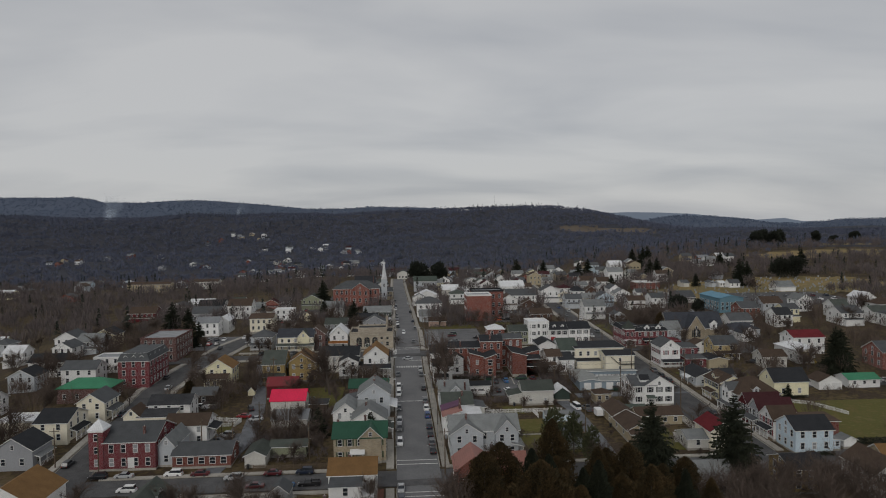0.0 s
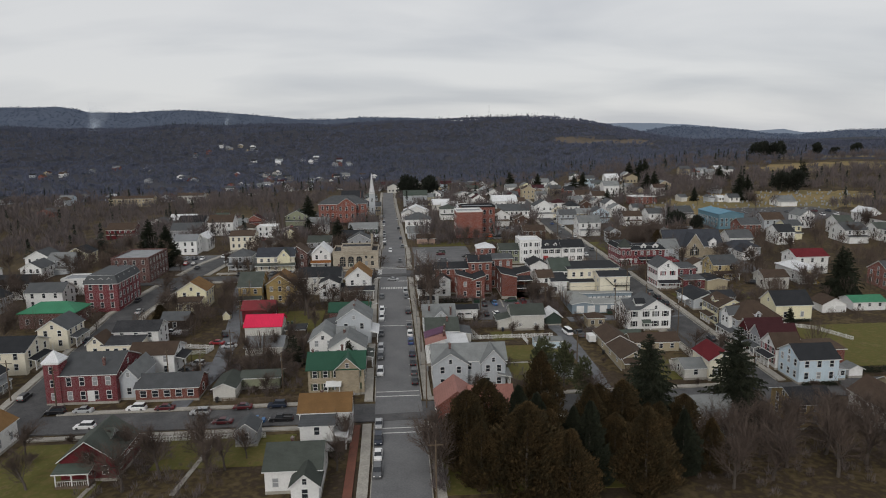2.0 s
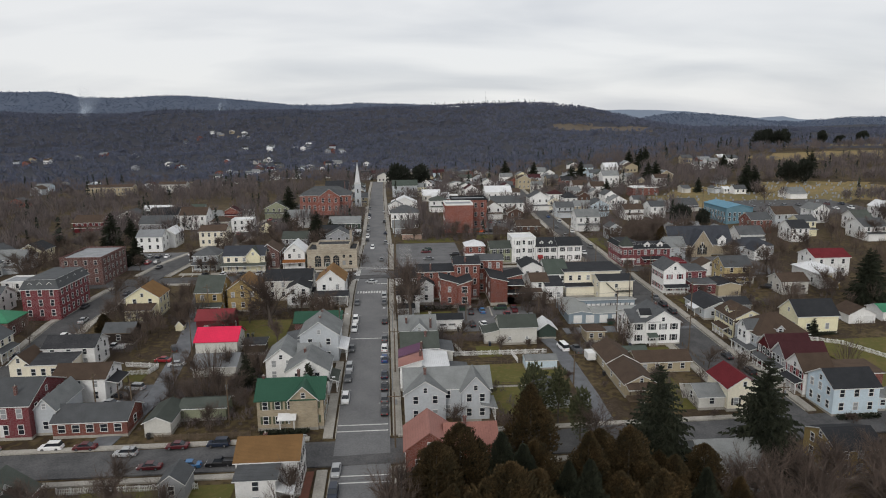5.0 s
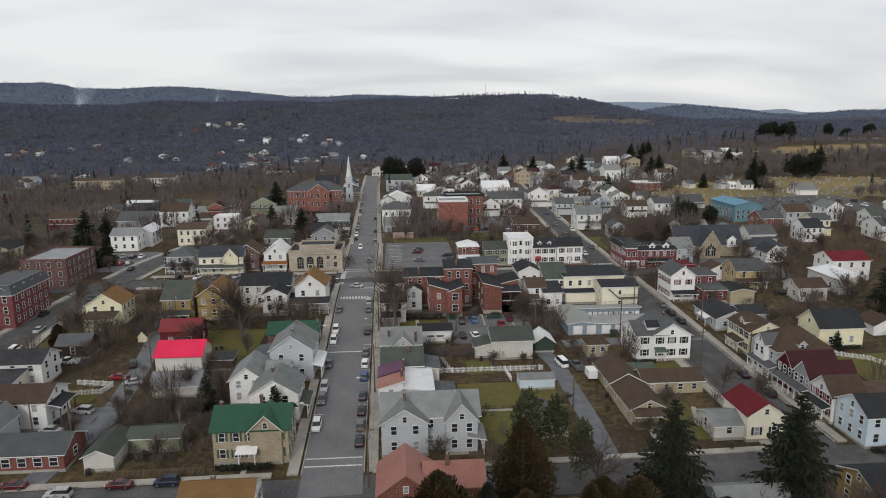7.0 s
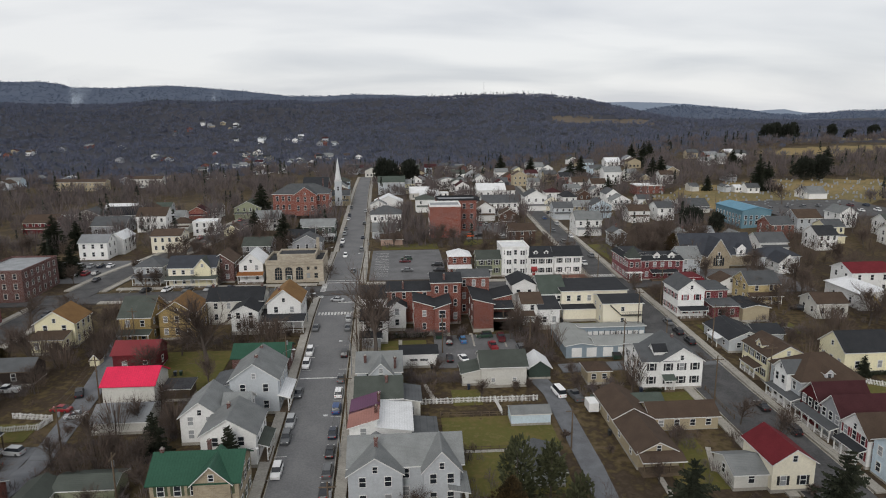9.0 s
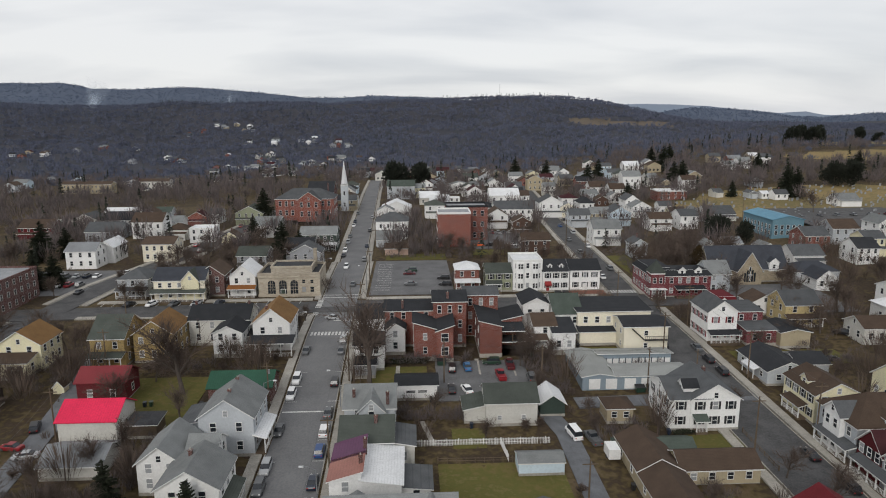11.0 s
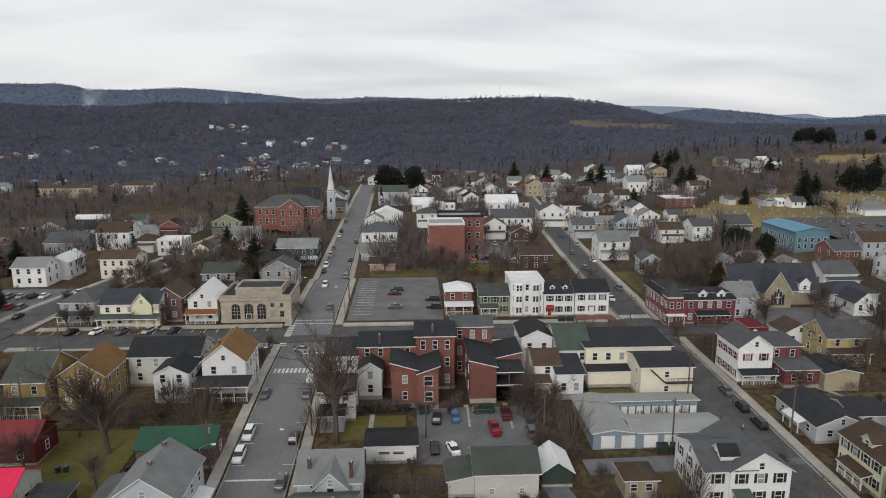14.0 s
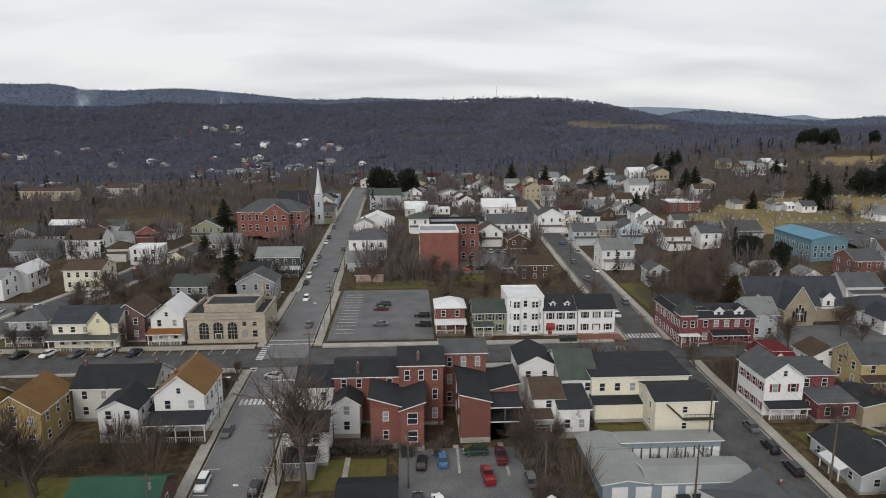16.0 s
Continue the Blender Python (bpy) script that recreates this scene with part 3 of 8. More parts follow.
def door_on(h, side, u, box, mat="doorgrey", w=1.0, ht=2.15, z=0.25):
    x0, y0, x1, y1 = box
    cx, cy = (x0 + x1) / 2, (y0 + y1) / 2
    at = {"S": (cx + u, y0, z), "N": (cx - u, y1, z), "E": (x1, cy + u, z), "W": (x0, cy - u, z)}[side]
    geo = Geo()
    geo.box(-w / 2, -0.05, 0, w / 2, 0.05, ht)
    for a, b in ((0.15, 0.95), (1.1, ht - 0.15)):
        geo.box(-w / 2 + 0.14, -0.075, a, w / 2 - 0.14, -0.04, b)
    d = part("door", geo, mat, h, "", at, SIDES[side])
    geo = Geo()
    geo.box(-w / 2 - 0.13, -0.08, 0, -w / 2, 0.05, ht + 0.12)
    geo.box(w / 2, -0.08, 0, w / 2 + 0.13, 0.05, ht + 0.12)
    geo.box(-w / 2, -0.08, ht, w / 2, 0.05, ht + 0.12)
    part("frame", geo, "trimwhite", d)
    return d


def block(h, x0, y0, w, d, eave, roof="gx", rise=2.2, wall="white", top="r_grey", st=2, n=(3, 3, 3), shut=None, trim="trimwhite", over=0.4, base=0.0, fine=True,
          edge="trimwhite", sill=0.95, wh=1.55, ww=0.95, attic=True, skip=()):
    """One body of a building: walls, roof and windows. The corner is the south-west one; n counts windows on south, east and west."""
    o = h.location
    fine = fine and -95 < x0 < 125 and y0 < 300
    FOOT.append((x0, y0, x0 + w, y0 + d))
    X0, Y0 = x0 - o.x, y0 - o.y
    X1, Y1 = X0 + w, Y0 + d
    box = (X0, Y0, X1, Y1)
    geo = Geo()
    zb = base - 1.2 if base == 0 else base
    mx, my = (X0 + X1) / 2, (Y0 + Y1) / 2
    geo.box(X0, Y0, zb, X1, Y1, eave)
    if roof == "gy":
        geo.solid([(X0, Y0, eave), (X1, Y0, eave), (mx, Y0, eave + rise), (X0, Y1, eave), (X1, Y1, eave), (mx, Y1, eave + rise)], [(0, 1, 2), (4, 3, 5), (1, 4, 5, 2), (3, 0, 2, 5)])
    elif roof == "gx":
        geo.solid([(X0, Y0, eave), (X0, Y1, eave), (X0, my, eave + rise), (X1, Y0, eave), (X1, Y1, eave), (X1, my, eave + rise)], [(1, 0, 2), (3, 4, 5), (0, 3, 5, 2), (4, 1, 2, 5)])
    part("wall", geo, wall, h)
    if base == 0 and fine:
        geo = Geo()
        geo.box(X0 - 0.04, Y0 - 0.04, -1.2, X1 + 0.04, Y1 + 0.04, 0.45)
        part("foundation", geo, "concrete", h)
    g2 = Geo()
    t = 0.18
    up = 0.2
    v = over
    if roof in ("gy", "gx"):
        s = rise / ((w if roof == "gy" else d) / 2)
        lo, hi = eave - v * s + up, eave + rise + up
        if roof == "gy":
            ring = [[(X0 - v, y, lo), (mx - 0.12, y, hi - 0.02), (mx, y, hi + 0.04), (mx + 0.12, y, hi - 0.02), (X1 + v, y, lo)] for y in (Y0 - v, Y1 + v)]
        else:
            ring = [[(x, Y1 + v, lo), (x, my + 0.12, hi - 0.02), (x, my, hi + 0.04), (x, my - 0.12, hi - 0.02), (x, Y0 - v, lo)] for x in (X0 - v, X1 + v)]
        pts = [p for r in ring for p in r]
        pts += [(x, y, z - t) for x, y, z in pts]
        n5 = len(g2.v)
        g2.v += pts
        for q in range(4):
            for f, mi in (((q, q + 1, q + 6, q + 5), 0), ((q + 10, q + 15, q + 16, q + 11), 1), ((q, q + 10, q + 11, q + 1), 1), ((q + 5, q + 6, q + 16, q + 15), 1)):
                g2.f.append(tuple(n5 + e for e in f))
                g2.m.append(mi)
        for f in ((0, 5, 15, 10), (4, 14, 19, 9)):
            g2.f.append(tuple(n5 + e for e in f))
            g2.m.append(1)
    elif roof == "hip":
        k = min(w, d) / 2 * 0.92
        ridge = [(X0 + k, my), (X1 - k, my)] if w >= d else [(mx, Y0 + k), (mx, Y1 - k)]
        e0, e1 = eave + up, eave + rise + up
        pts = [(X0 - v, Y0 - v, e0), (X1 + v, Y0 - v, e0), (X1 + v, Y1 + v, e0), (X0 - v, Y1 + v, e0)] + [(x, y, e1) for x, y in ridge]
        fs = [(0, 1, 5, 4), (1, 2, 5), (2, 3, 4, 5), (3, 0, 4)] if w >= d else [(0, 1, 4), (1, 2, 5, 4), (2, 3, 5), (3, 0, 4, 5)]
        g2.solid(pts + [(x, y, z - t) for x, y, z in pts[:4]], fs)
        g2.f += [(0, 6, 7, 1), (1, 7, 8, 2), (2, 8, 9, 3), (3, 9, 6, 0), (6, 9, 8, 7)]
        g2.m += [1] * 5
    elif roof == "mansard":
        k = 0.9
        a = [(X0 - v, Y0 - v, eave), (X1 + v, Y0 - v, eave), (X1 + v, Y1 + v, eave), (X0 - v, Y1 + v, eave)]
        b = [(X0 + k, Y0 + k, eave + rise), (X1 - k, Y0 + k, eave + rise), (X1 - k, Y1 - k, eave + rise), (X0 + k, Y1 - k, eave + rise)]
        for i in range(4):
            j = (i + 1) % 4
            g2.slab([a[i], a[j], b[j], b[i]], t, 0, 1)
        g2.slab([(x, y, z + 0.06) for x, y, z in b], 0.2, 0, 1)
    elif roof == "flat":
        g2.slab([(X0 + 0.2, Y0 + 0.2, eave + 0.08), (X1 - 0.2, Y0 + 0.2, eave + 0.08), (X1 - 0.2, Y1 - 0.2, eave + 0.08), (X0 + 0.2, Y1 - 0.2, eave + 0.08)], 0.1)
        for q in ((X0 - 0.1, Y0 - 0.1, X1 + 0.1, Y0 + 0.25), (X0 - 0.1, Y1 - 0.25, X1 + 0.1, Y1 + 0.1), (X0 - 0.1, Y0 + 0.25, X0 + 0.25, Y1 - 0.25), (X1 - 0.25, Y0 + 0.25, X1 + 0.1, Y1 - 0.25)):
            g2.box(q[0], q[1], eave - 0.05, q[2], q[3], eave + rise, 1)
    elif roof in ("shedS", "shedW", "shedE", "shedN"):
        hi = {"shedS": (0, 0, 1, 1), "shedN": (1, 1, 0, 0), "shedW": (0, 1, 1, 0), "shedE": (1, 0, 0, 1)}[roof]
        cs = ((X0 - v, Y0 - v), (X1 + v, Y0 - v), (X1 + v, Y1 + v), (X0 - v, Y1 + v))
        g2.slab([(x, y, eave + up + rise * q) for (x, y), q in zip(cs, hi)], t, 0, 1)
        g3 = Geo()
        cs = ((X0, Y0), (X1, Y0), (X1, Y1), (X0, Y1))
        tops = [eave + 0.04 + rise * q for q in hi]
        g3.solid([(x, y, eave) for x, y in cs] + [(x, y, z) for (x, y), z in zip(cs, tops)], [(4, 5, 6, 7), (0, 1, 5, 4), (1, 2, 6, 5), (2, 3, 7, 6), (3, 0, 4, 7)])
        part("gable_wall", g3, wall, h)
    part("roof", g2, [top, edge], h)
    fl = (eave - (0.3 if base == 0 else base)) / st
    for side, count, length in (("S", n[0], w), ("E", n[1], d), ("W", n[2], d)):
        if not count or side in skip or (not fine and ((side == "E" and x0 > 25) or (side == "W" and x0 < -8))):
            continue
        gap = length / count
        for fno in range(st):
            for i in range(count):
                z = (0.3 if base == 0 else base) + fl * fno + sill
                if z + wh < eave + 0.1:
                    window_on(h, side, (i - (count - 1) / 2) * gap * 0.94, z, box, ww, wh, trim, shut, fine)
    if attic and rise > 1.6:
        if roof == "gy":
            window_on(h, "S", 0, eave + 0.25, box, 0.7, 1.0, trim, None, fine)
        elif roof == "gx":
            for side in "EW":
                if n["SEW".index(side)]:
                    window_on(h, side, 0, eave + 0.25, box, 0.7, 1.0, trim, None, fine)
    return box


def chimney(h, x, y, z0, z1, mat="darkbrick", s=0.27):
    o = h.location
    if s < 0.3:
        z1 -= 0.7
    geo = Geo()
    geo.box(x - o.x - s, y - o.y - s, z0, x - o.x + s, y - o.y + s, z1 - 0.15)
    geo.box(x - o.x - s - 0.07, y - o.y - s - 0.07, z1 - 0.15, x - o.x + s + 0.07, y - o.y + s + 0.07, z1)
    c = part("chimney", geo, mat, h)
    if y > 300:
        return
    geo = Geo()
    geo.tube((x - o.x, y - o.y, z1), (x - o.x, y - o.y, z1 + 0.3), 0.14, 0.12, 8, 0, True)
    part("flue", geo, "concrete", c)


def porch(h, x0, y0, w, d, ht, top="r_grey", posts=4, slope="shedS", post_mat="trimwhite", rail=True):
    """A roofed porch: deck, posts, rail and a sloping roof."""
    o = h.location
    X0, Y0, X1, Y1 = x0 - o.x, y0 - o.y, x0 - o.x + w, y0 - o.y + d
    geo = Geo()
    geo.box(X0, Y0, -0.8, X1, Y1, 0.42)
    p = part("porch", geo, "wood", h)
    hi = {"shedS": (0, 0, 1, 1), "shedW": (0, 1, 1, 0), "shedE": (1, 0, 0, 1), "flat": (0.2, 0.2, 0.2, 0.2)}[slope]
    geo = Geo()
    cs = ((X0 - 0.3, Y0 - 0.3), (X1 + 0.3, Y0 - 0.3), (X1 + 0.3, Y1 + 0.0), (X0 - 0.3, Y1 + 0.0))
    geo.slab([(x, y, ht + 0.15 + 0.7 * q) for (x, y), q in zip(cs, hi)], 0.2, 0, 1)
    part("porch_roof", geo, [top, "trimwhite"], p)
    if slope == "shedS" or slope == "flat":
        spots = [(X0 + 0.15 + (w - 0.3) * i / (posts - 1), Y0 + 0.15) for i in range(posts)]
    else:
        xx = X0 + 0.15 if slope == "shedW" else X1 - 0.15
        spots = [(xx, Y0 + 0.15 + (d - 0.3) * i / (posts - 1)) for i in range(posts)]
    for x, y in spots:
        geo = Geo()
        geo.box(x - 0.09, y - 0.09, 0.42, x + 0.09, y + 0.09, ht + 0.1)
        part("post", geo, post_mat, p)
    if rail:
        geo = Geo()
        for (xa, ya), (xb, yb) in zip(spots, spots[1:]):
            geo.box(min(xa, xb) - 0.03, min(ya, yb) - 0.03, 1.25, max(xa, xb) + 0.03, max(ya, yb) + 0.03, 1.33)
            m = 7
            for i in range(1, m):
                x, y = xa + (xb - xa) * i / m, ya + (yb - ya) * i / m
                geo.box(x - 0.025, y - 0.025, 0.42, x + 0.025, y + 0.025, 1.25)
        part("railing", geo, post_mat, p)


def dormer(h, x, y, z, w=1.6, ht=1.5, d=2.2, wall="white", top="r_grey", face="S", trim="trimwhite"):
    """A small gabled dormer that looks out of a roof slope."""
    o = h.location
    geo = Geo()
    geo.box(-w / 2, 0, -0.8, w / 2, d, ht)
    geo.solid([(-w / 2, 0, ht), (w / 2, 0, ht), (0, 0, ht + w * 0.42), (-w / 2, d, ht), (w / 2, d, ht), (0, d, ht + w * 0.42)], [(0, 1, 2), (4, 3, 5), (1, 4, 5, 2), (3, 0, 2, 5)])
    at = (x - o.x, y - o.y, z)
    q = part("dormer", geo, wall, h, "", at, SIDES[face])
    g2 = Geo()
    r = ht + w * 0.42 + 0.14
    g2.slab([(-w / 2 - 0.25, -0.25, ht - 0.1), (0, -0.25, r), (0, d, r), (-w / 2 - 0.25, d, ht - 0.1)], 0.12, 0, 1)
    g2.slab([(0, -0.25, r), (w / 2 + 0.25, -0.25, ht - 0.1), (w / 2 + 0.25, d, ht - 0.1), (0, d, r)], 0.12, 0, 1)
    part("dormer_roof", g2, [top, "trimwhite"], q)
    fr, gl, bl, both = window_mesh(min(0.8, w * 0.5), min(1.1, ht * 0.75), trim)
    place("window", both, q, (0, 0, 0.25))


def building(x, y, label, category="house", name="house", group="", dz=0.0):
    return thing(name, x, y, ground_at(x, y) + dz, label, category, group)

# ---- west side of the main street ----
h = building(-15.2, 240.8, "white frame house with a tan gable roof and front porch")
block(h, -15.2, 240.8, 8.7, 11.2, 7.4, "gy", 3.4, "white", "r_tan", 2, (2, 4, 3))
porch(h, -15.6, 236.6, 10.2, 4.2, 3.6, "r_dark", 5)
chimney(h, -12.6, 245, 8, 11.2)
h = building(-32, 246.3, "double frame house with a dark shingle roof and two end chimneys")
block(h, -32, 246.3, 14.6, 9.5, 6.4, "gx", 2.6, "offwhite", "r_dark", 2, (4, 3, 3))
block(h, -24, 238.4, 6.8, 8, 5.6, "gy", 1.6, "white", "r_dark", 2, (2, 2, 1))
porch(h, -19.8, 242.6, 4.6, 3.7, 3.2, "r_dark", 3)
chimney(h, -31.3, 251, 7.5, 10.6)
chimney(h, -18.2, 251, 7.5, 10.6)
h = building(-41.5, 236.5, "ochre frame house with grey roof")
block(h, -41.5, 236.5, 9, 11, 6.8, "gy", 3.0, "ochre", "r_tan", 2, (3, 3, 2))
h = building(-50.2, 234, "ochre house with a steep olive roof and porches")
block(h, -50.2, 234, 7.6, 12, 6.9, "gx", 3.8, "ochre", "r_olive", 2, (2, 3, 2))
porch(h, -50.2, 231.6, 7.6, 2.4, 3.0, "r_olive", 4, post_mat="trimwhite")
h = building(-70, 233, "yellow frame house with tan roof")
block(h, -70, 233, 9.5, 9, 6.2, "gy", 3.0, "paleyellow", "r_tan", 2, (2, 3, 2))
block(h, -69, 228.6, 7.5, 4.4, 3.4, "shedS", 1.0, "paleyellow", "r_brown", 1, (3, 1, 1))
h = building(-68, 212, "dark weathered board shed with grey shingle roof", "shed", "shed")
block(h, -68, 212, 7.6, 6, 3.4, "gx", 1.8, "darkbrown", "r_grey", 1, (1, 0, 0), edge="wood", attic=False)
h = building(-41, 201, "pale block garage with bright pink-red metal roof", "garage", "garage")
block(h, -41, 201, 10.3, 8.5, 4.4, "gx", 2.3, "offwhite", "m_pink", 1, (0, 1, 0), edge="m_pink", attic=False)
h = building(-40, 188.5, "low outbuilding with weathered metal roof", "shed", "shed")
block(h, -38.5, 189.5, 10, 8.5, 2.4, "gx", 1.7, "offwhite", "m_grey", 1, (1, 0, 0), attic=False)
h = building(-45.3, 216, "dark red barn with red metal roof", "barn", "barn")
block(h, -45.3, 217, 9.7, 7, 4.4, "gx", 2.0, "maroon", "m_red", 1, (2, 1, 0), edge="m_red", attic=False)
h = building(-29.8, 202.5, "open lean-to shed with flat dark roof", "shed", "shed")
block(h, -29.6, 202.5, 5.4, 4.4, 2.5, "shedS", 0.4, "wood", "tar", 1, (0, 0, 0))
h = building(-18.4, 214.8, "brick outbuilding with dark green metal roof", "garage", "garage")
block(h, -18.4, 214.8, 12.6, 8, 3.6, "gx", 1.9, "darkbrick", "m_green", 1, (0, 1, 0), edge="m_green", attic=False)
h = building(-14.2, 195.5, "tall grey frame house with grey gable roof")
block(h, -14.2, 195.5, 9.4, 11, 7.2, "gy", 3.2, "palegrey", "r_light", 2, (2, 3, 2))
block(h, -18.6, 198.5, 4.4, 8, 4.4, "shedW", 1.0, "palegrey", "r_grey", 2, (1, 0, 1))
porch(h, -4.8, 195.5, 1.9, 9, 3.2, "m_white", 4, "shedE")
chimney(h, -9.5, 199, 9, 11.6)
chimney(h, -9.5, 204.5, 9, 11.6)
h = building(-20.5, 184.6, "white cross-gabled frame house with grey roof")
block(h, -20.5, 184.6, 7, 10, 5.4, "gy", 2.6, "white", "r_light", 2, (2, 2, 2))
block(h, -13.5, 186.5, 4.5, 7, 5.2, "gx", 2.2, "white", "r_light", 2, (1, 2, 0))
h = building(-14.6, 176.3, "white frame house with grey roof and side entry roof")
block(h, -14.6, 176.3, 9.2, 9, 6.0, "gy", 2.8, "white", "r_light", 2, (2, 3, 2))
porch(h, -5.3, 177.5, 1.6, 6.5, 3.0, "r_olive", 3, "shedE")
chimney(h, -11, 182, 7.5, 10)
h = building(-18.0, 162.2, "tan stone house with a dark green cross-gabled metal roof")
block(h, -18.0, 162.2, 12.9, 8.5, 6.4, "gx", 2.6, "stone", "m_green", 2, (5, 3, 2), shut="greenshutter", edge="m_green", over=0.5)
block(h, -11.6, 161.8, 5.4, 6, 6.4, "gy", 2.5, "stone", "m_green", 2, (0, 0, 0), edge="trimwhite", over=0.5)
porch(h, -13.6, 160.6, 3.0, 1.4, 2.7, "trimwhite", 2, rail=False)
chimney(h, -17.2, 166.5, 8, 10.4)
chimney(h, -10.4, 167.5, 8, 11.0)
h = building(-34, 168.5, "low olive shed with shallow roof", "garage", "garage")
block(h, -34.5, 167.5, 9, 5.5, 2.6, "gx", 0.9, "sage", "r_olive", 1, (1, 1, 0), attic=False)
block(h, -39.5, 161.5, 5, 9, 2.6, "gy", 1.1, "offwhite", "r_olive", 1, (0, 1, 0), attic=False)
h = building(-16.6, 140.6, "white house with brown roof and black shutters")
block(h, -16.6, 138.6, 10, 8.2, 6.6, "gx", 2.2, "white", "r_tan", 2, (0, 3, 2), shut="shutter")
block(h, -15.8, 134.4, 6.2, 4.2, 5.6, "shedS", 0.7, "white", "r_grey", 2, (1, 0, 0))
porch(h, -9.4, 134.6, 2.2, 3.8, 3.0, "m_white", 2, "shedE")
chimney(h, -12.5, 143, 8.0, 10.0)
h = building(-29.2, 139.6, "small grey garden shed with gable roof", "shed", "shed")
block(h, -29.2, 138.8, 4.2, 5, 3.0, "gy", 1.6, "grey", "r_grey", 1, (1, 0, 0), attic=False, over=0.25)
h = building(-20, 122, "white bungalow with grey-green hipped roof")
block(h, -20, 121, 9.6, 10, 4.2, "gx", 2.6, "white", "r_olive", 1, (3, 2, 2))
block(h, -15, 117, 4.6, 4.5, 3.4, "gy", 1.9, "white", "r_olive", 1, (1, 0, 0))
chimney(h, -16, 127, 5.5, 8)
h = building(-57, 131, "white and maroon bungalow with grey-green gable roof and dormer")
block(h, -57, 128, 9.5, 11, 4.0, "gy", 3.4, "maroon", "r_olive", 1, (3, 3, 2))
block(h, -57.2, 131, 9.9, 7.8, 2.6, "flat", 0.1, "maroon", "r_olive", 1, (0, 0, 0))
porch(h, -57, 125.6, 5.8, 2.4, 2.7, "r_greenish", 3)
dormer(h, -49.8, 134, 4.8, 2.6, 1.3, 2.6, "white", "r_olive", "E")
h = building(-76.5, 162.4, "dark red painted hall with white-framed windows and corner tower", "hall", "town_hall")
b = block(h, -73.2, 162.4, 12.2, 14, 6.9, "gx", 3.0, "redpaint", "r_grey", 2, (4, 3, 0), ww=1.0, wh=1.9, sill=0.8)
block(h, -76.6, 162.2, 3.4, 4, 9.6, "flat", 0.4, "redpaint", "m_white", 3, (1, 0, 1), ww=0.8, wh=1.6)
geo = Geo()
geo.solid([(-0.5, -0.4, 10), (3.7, -0.4, 10), (3.7, 4, 10), (-0.5, 4, 10), (1.6, 1.8, 12.4)], [(0, 1, 4), (1, 2, 4), (2, 3, 4), (3, 0, 4), (3, 2, 1, 0)])
geo.tube((1.6, 1.8, 12.2), (1.6, 1.8, 14.0), 0.08, 0.03, 6)
part("spire_roof", geo, "m_white", h)
chimney(h, -64.4, 165, 7.5, 10.6)
door_on(h, "S", 0.3, b, "trimwhite", 1.3, 2.4, 0.6)
block(h, -61, 164, 4, 11, 5.2, "gy", 2.2, "palegrey", "r_light", 1, (1, 0, 0))
h = building(-57, 162.3, "low brick building with a long grey gable roof", "building", "low_building")
b = block(h, -57, 162.3, 14, 8, 3.2, "gx", 2.0, "brick", "r_grey", 1, (5, 1, 1), wh=1.5, ww=1.3, sill=0.8, attic=False)
h = building(-64, 177, "white two-storey building with brown roof and rear stairs", "house")
block(h, -64, 177, 11, 9, 5.6, "gx", 2.0, "white", "r_brown", 2, (3, 2, 1))
porch(h, -53, 178, 2.2, 6, 4.2, "r_dark", 3, "shedE", "wood")
h = building(-82, 199, "cream corner building with black and white roofs", "building")
block(h, -75.5, 196.5, 12, 8, 5.4, "gx", 2.0, "white", "tar", 2, (3, 2, 1))
block(h, -76, 190, 9.5, 6.5, 3.6, "shedS", 0.8, "cream", "tar", 1, (4, 1, 1))
block(h, -80.2, 190.5, 4.4, 7, 4.0, "gy", 2.0, "cream", "r_brown", 1, (1, 0, 1), fine=True)
h = building(-99.5, 235.5, "dark red brick three-storey block with slate mansard roof", "building", "apartment_block")
block(h, -99.5, 233.5, 10.5, 19, 9.3, "mansard", 2.6, "redpaint", "r_grey", 3, (3, 6, 0), ww=1.0, wh=1.8, edge="trimwhite")
for yy in (236, 240.5, 245, 249.5):
    dormer(h, -89.6, yy, 9.3, 1.4, 1.3, 1.5, "trimwhite", "r_grey", "E")
for xx in (-97, -94.2, -91.5):
    dormer(h, xx, 234.0, 9.3, 1.4, 1.3, 1.5, "trimwhite", "r_grey", "S")
chimney(h, -95, 250, 11, 13.6)
h = building(-104, 271, "long dark brick mill block with flat grey roof", "building", "mill_building")
block(h, -106, 270, 14, 21, 9.4, "flat", 0.6, "darkbrick", "membrane", 3, (4, 6, 3), edge="darkbrick", trim="offwhite")
h = building(-101, 326, "white frame building with pale metal roofs", "building")
block(h, -101, 325.5, 10.5, 9, 6.4, "gx", 2.4, "white", "m_grey", 2, (3, 2, 2))
block(h, -94, 334.5, 6, 12, 6.0, "gy", 2.2, "white", "m_white", 2, (0, 3, 0))
h = building(-112.8, 188, "long low store with flat pale roof", "store", "store")
block(h, -113.5, 187.5, 14.5, 9, 4.4, "flat", 0.5, "cream", "m_white", 1, (4, 2, 2), edge="trimwhite")
h = building(-99.8, 183, "cream frame house with dark roof")
block(h, -99.8, 181.5, 8.6, 12, 5.8, "gx", 2.4, "cream", "r_dark", 2, (2, 3, 2))
porch(h, -91.2, 183, 1.8, 8, 3.0, "r_dark", 4, "shedE")
h = building(-97, 201, "cream gabled house with side porch")
block(h, -97, 199, 8, 10, 5.8, "gy", 2.6, "cream", "r_grey", 2, (2, 3, 2))
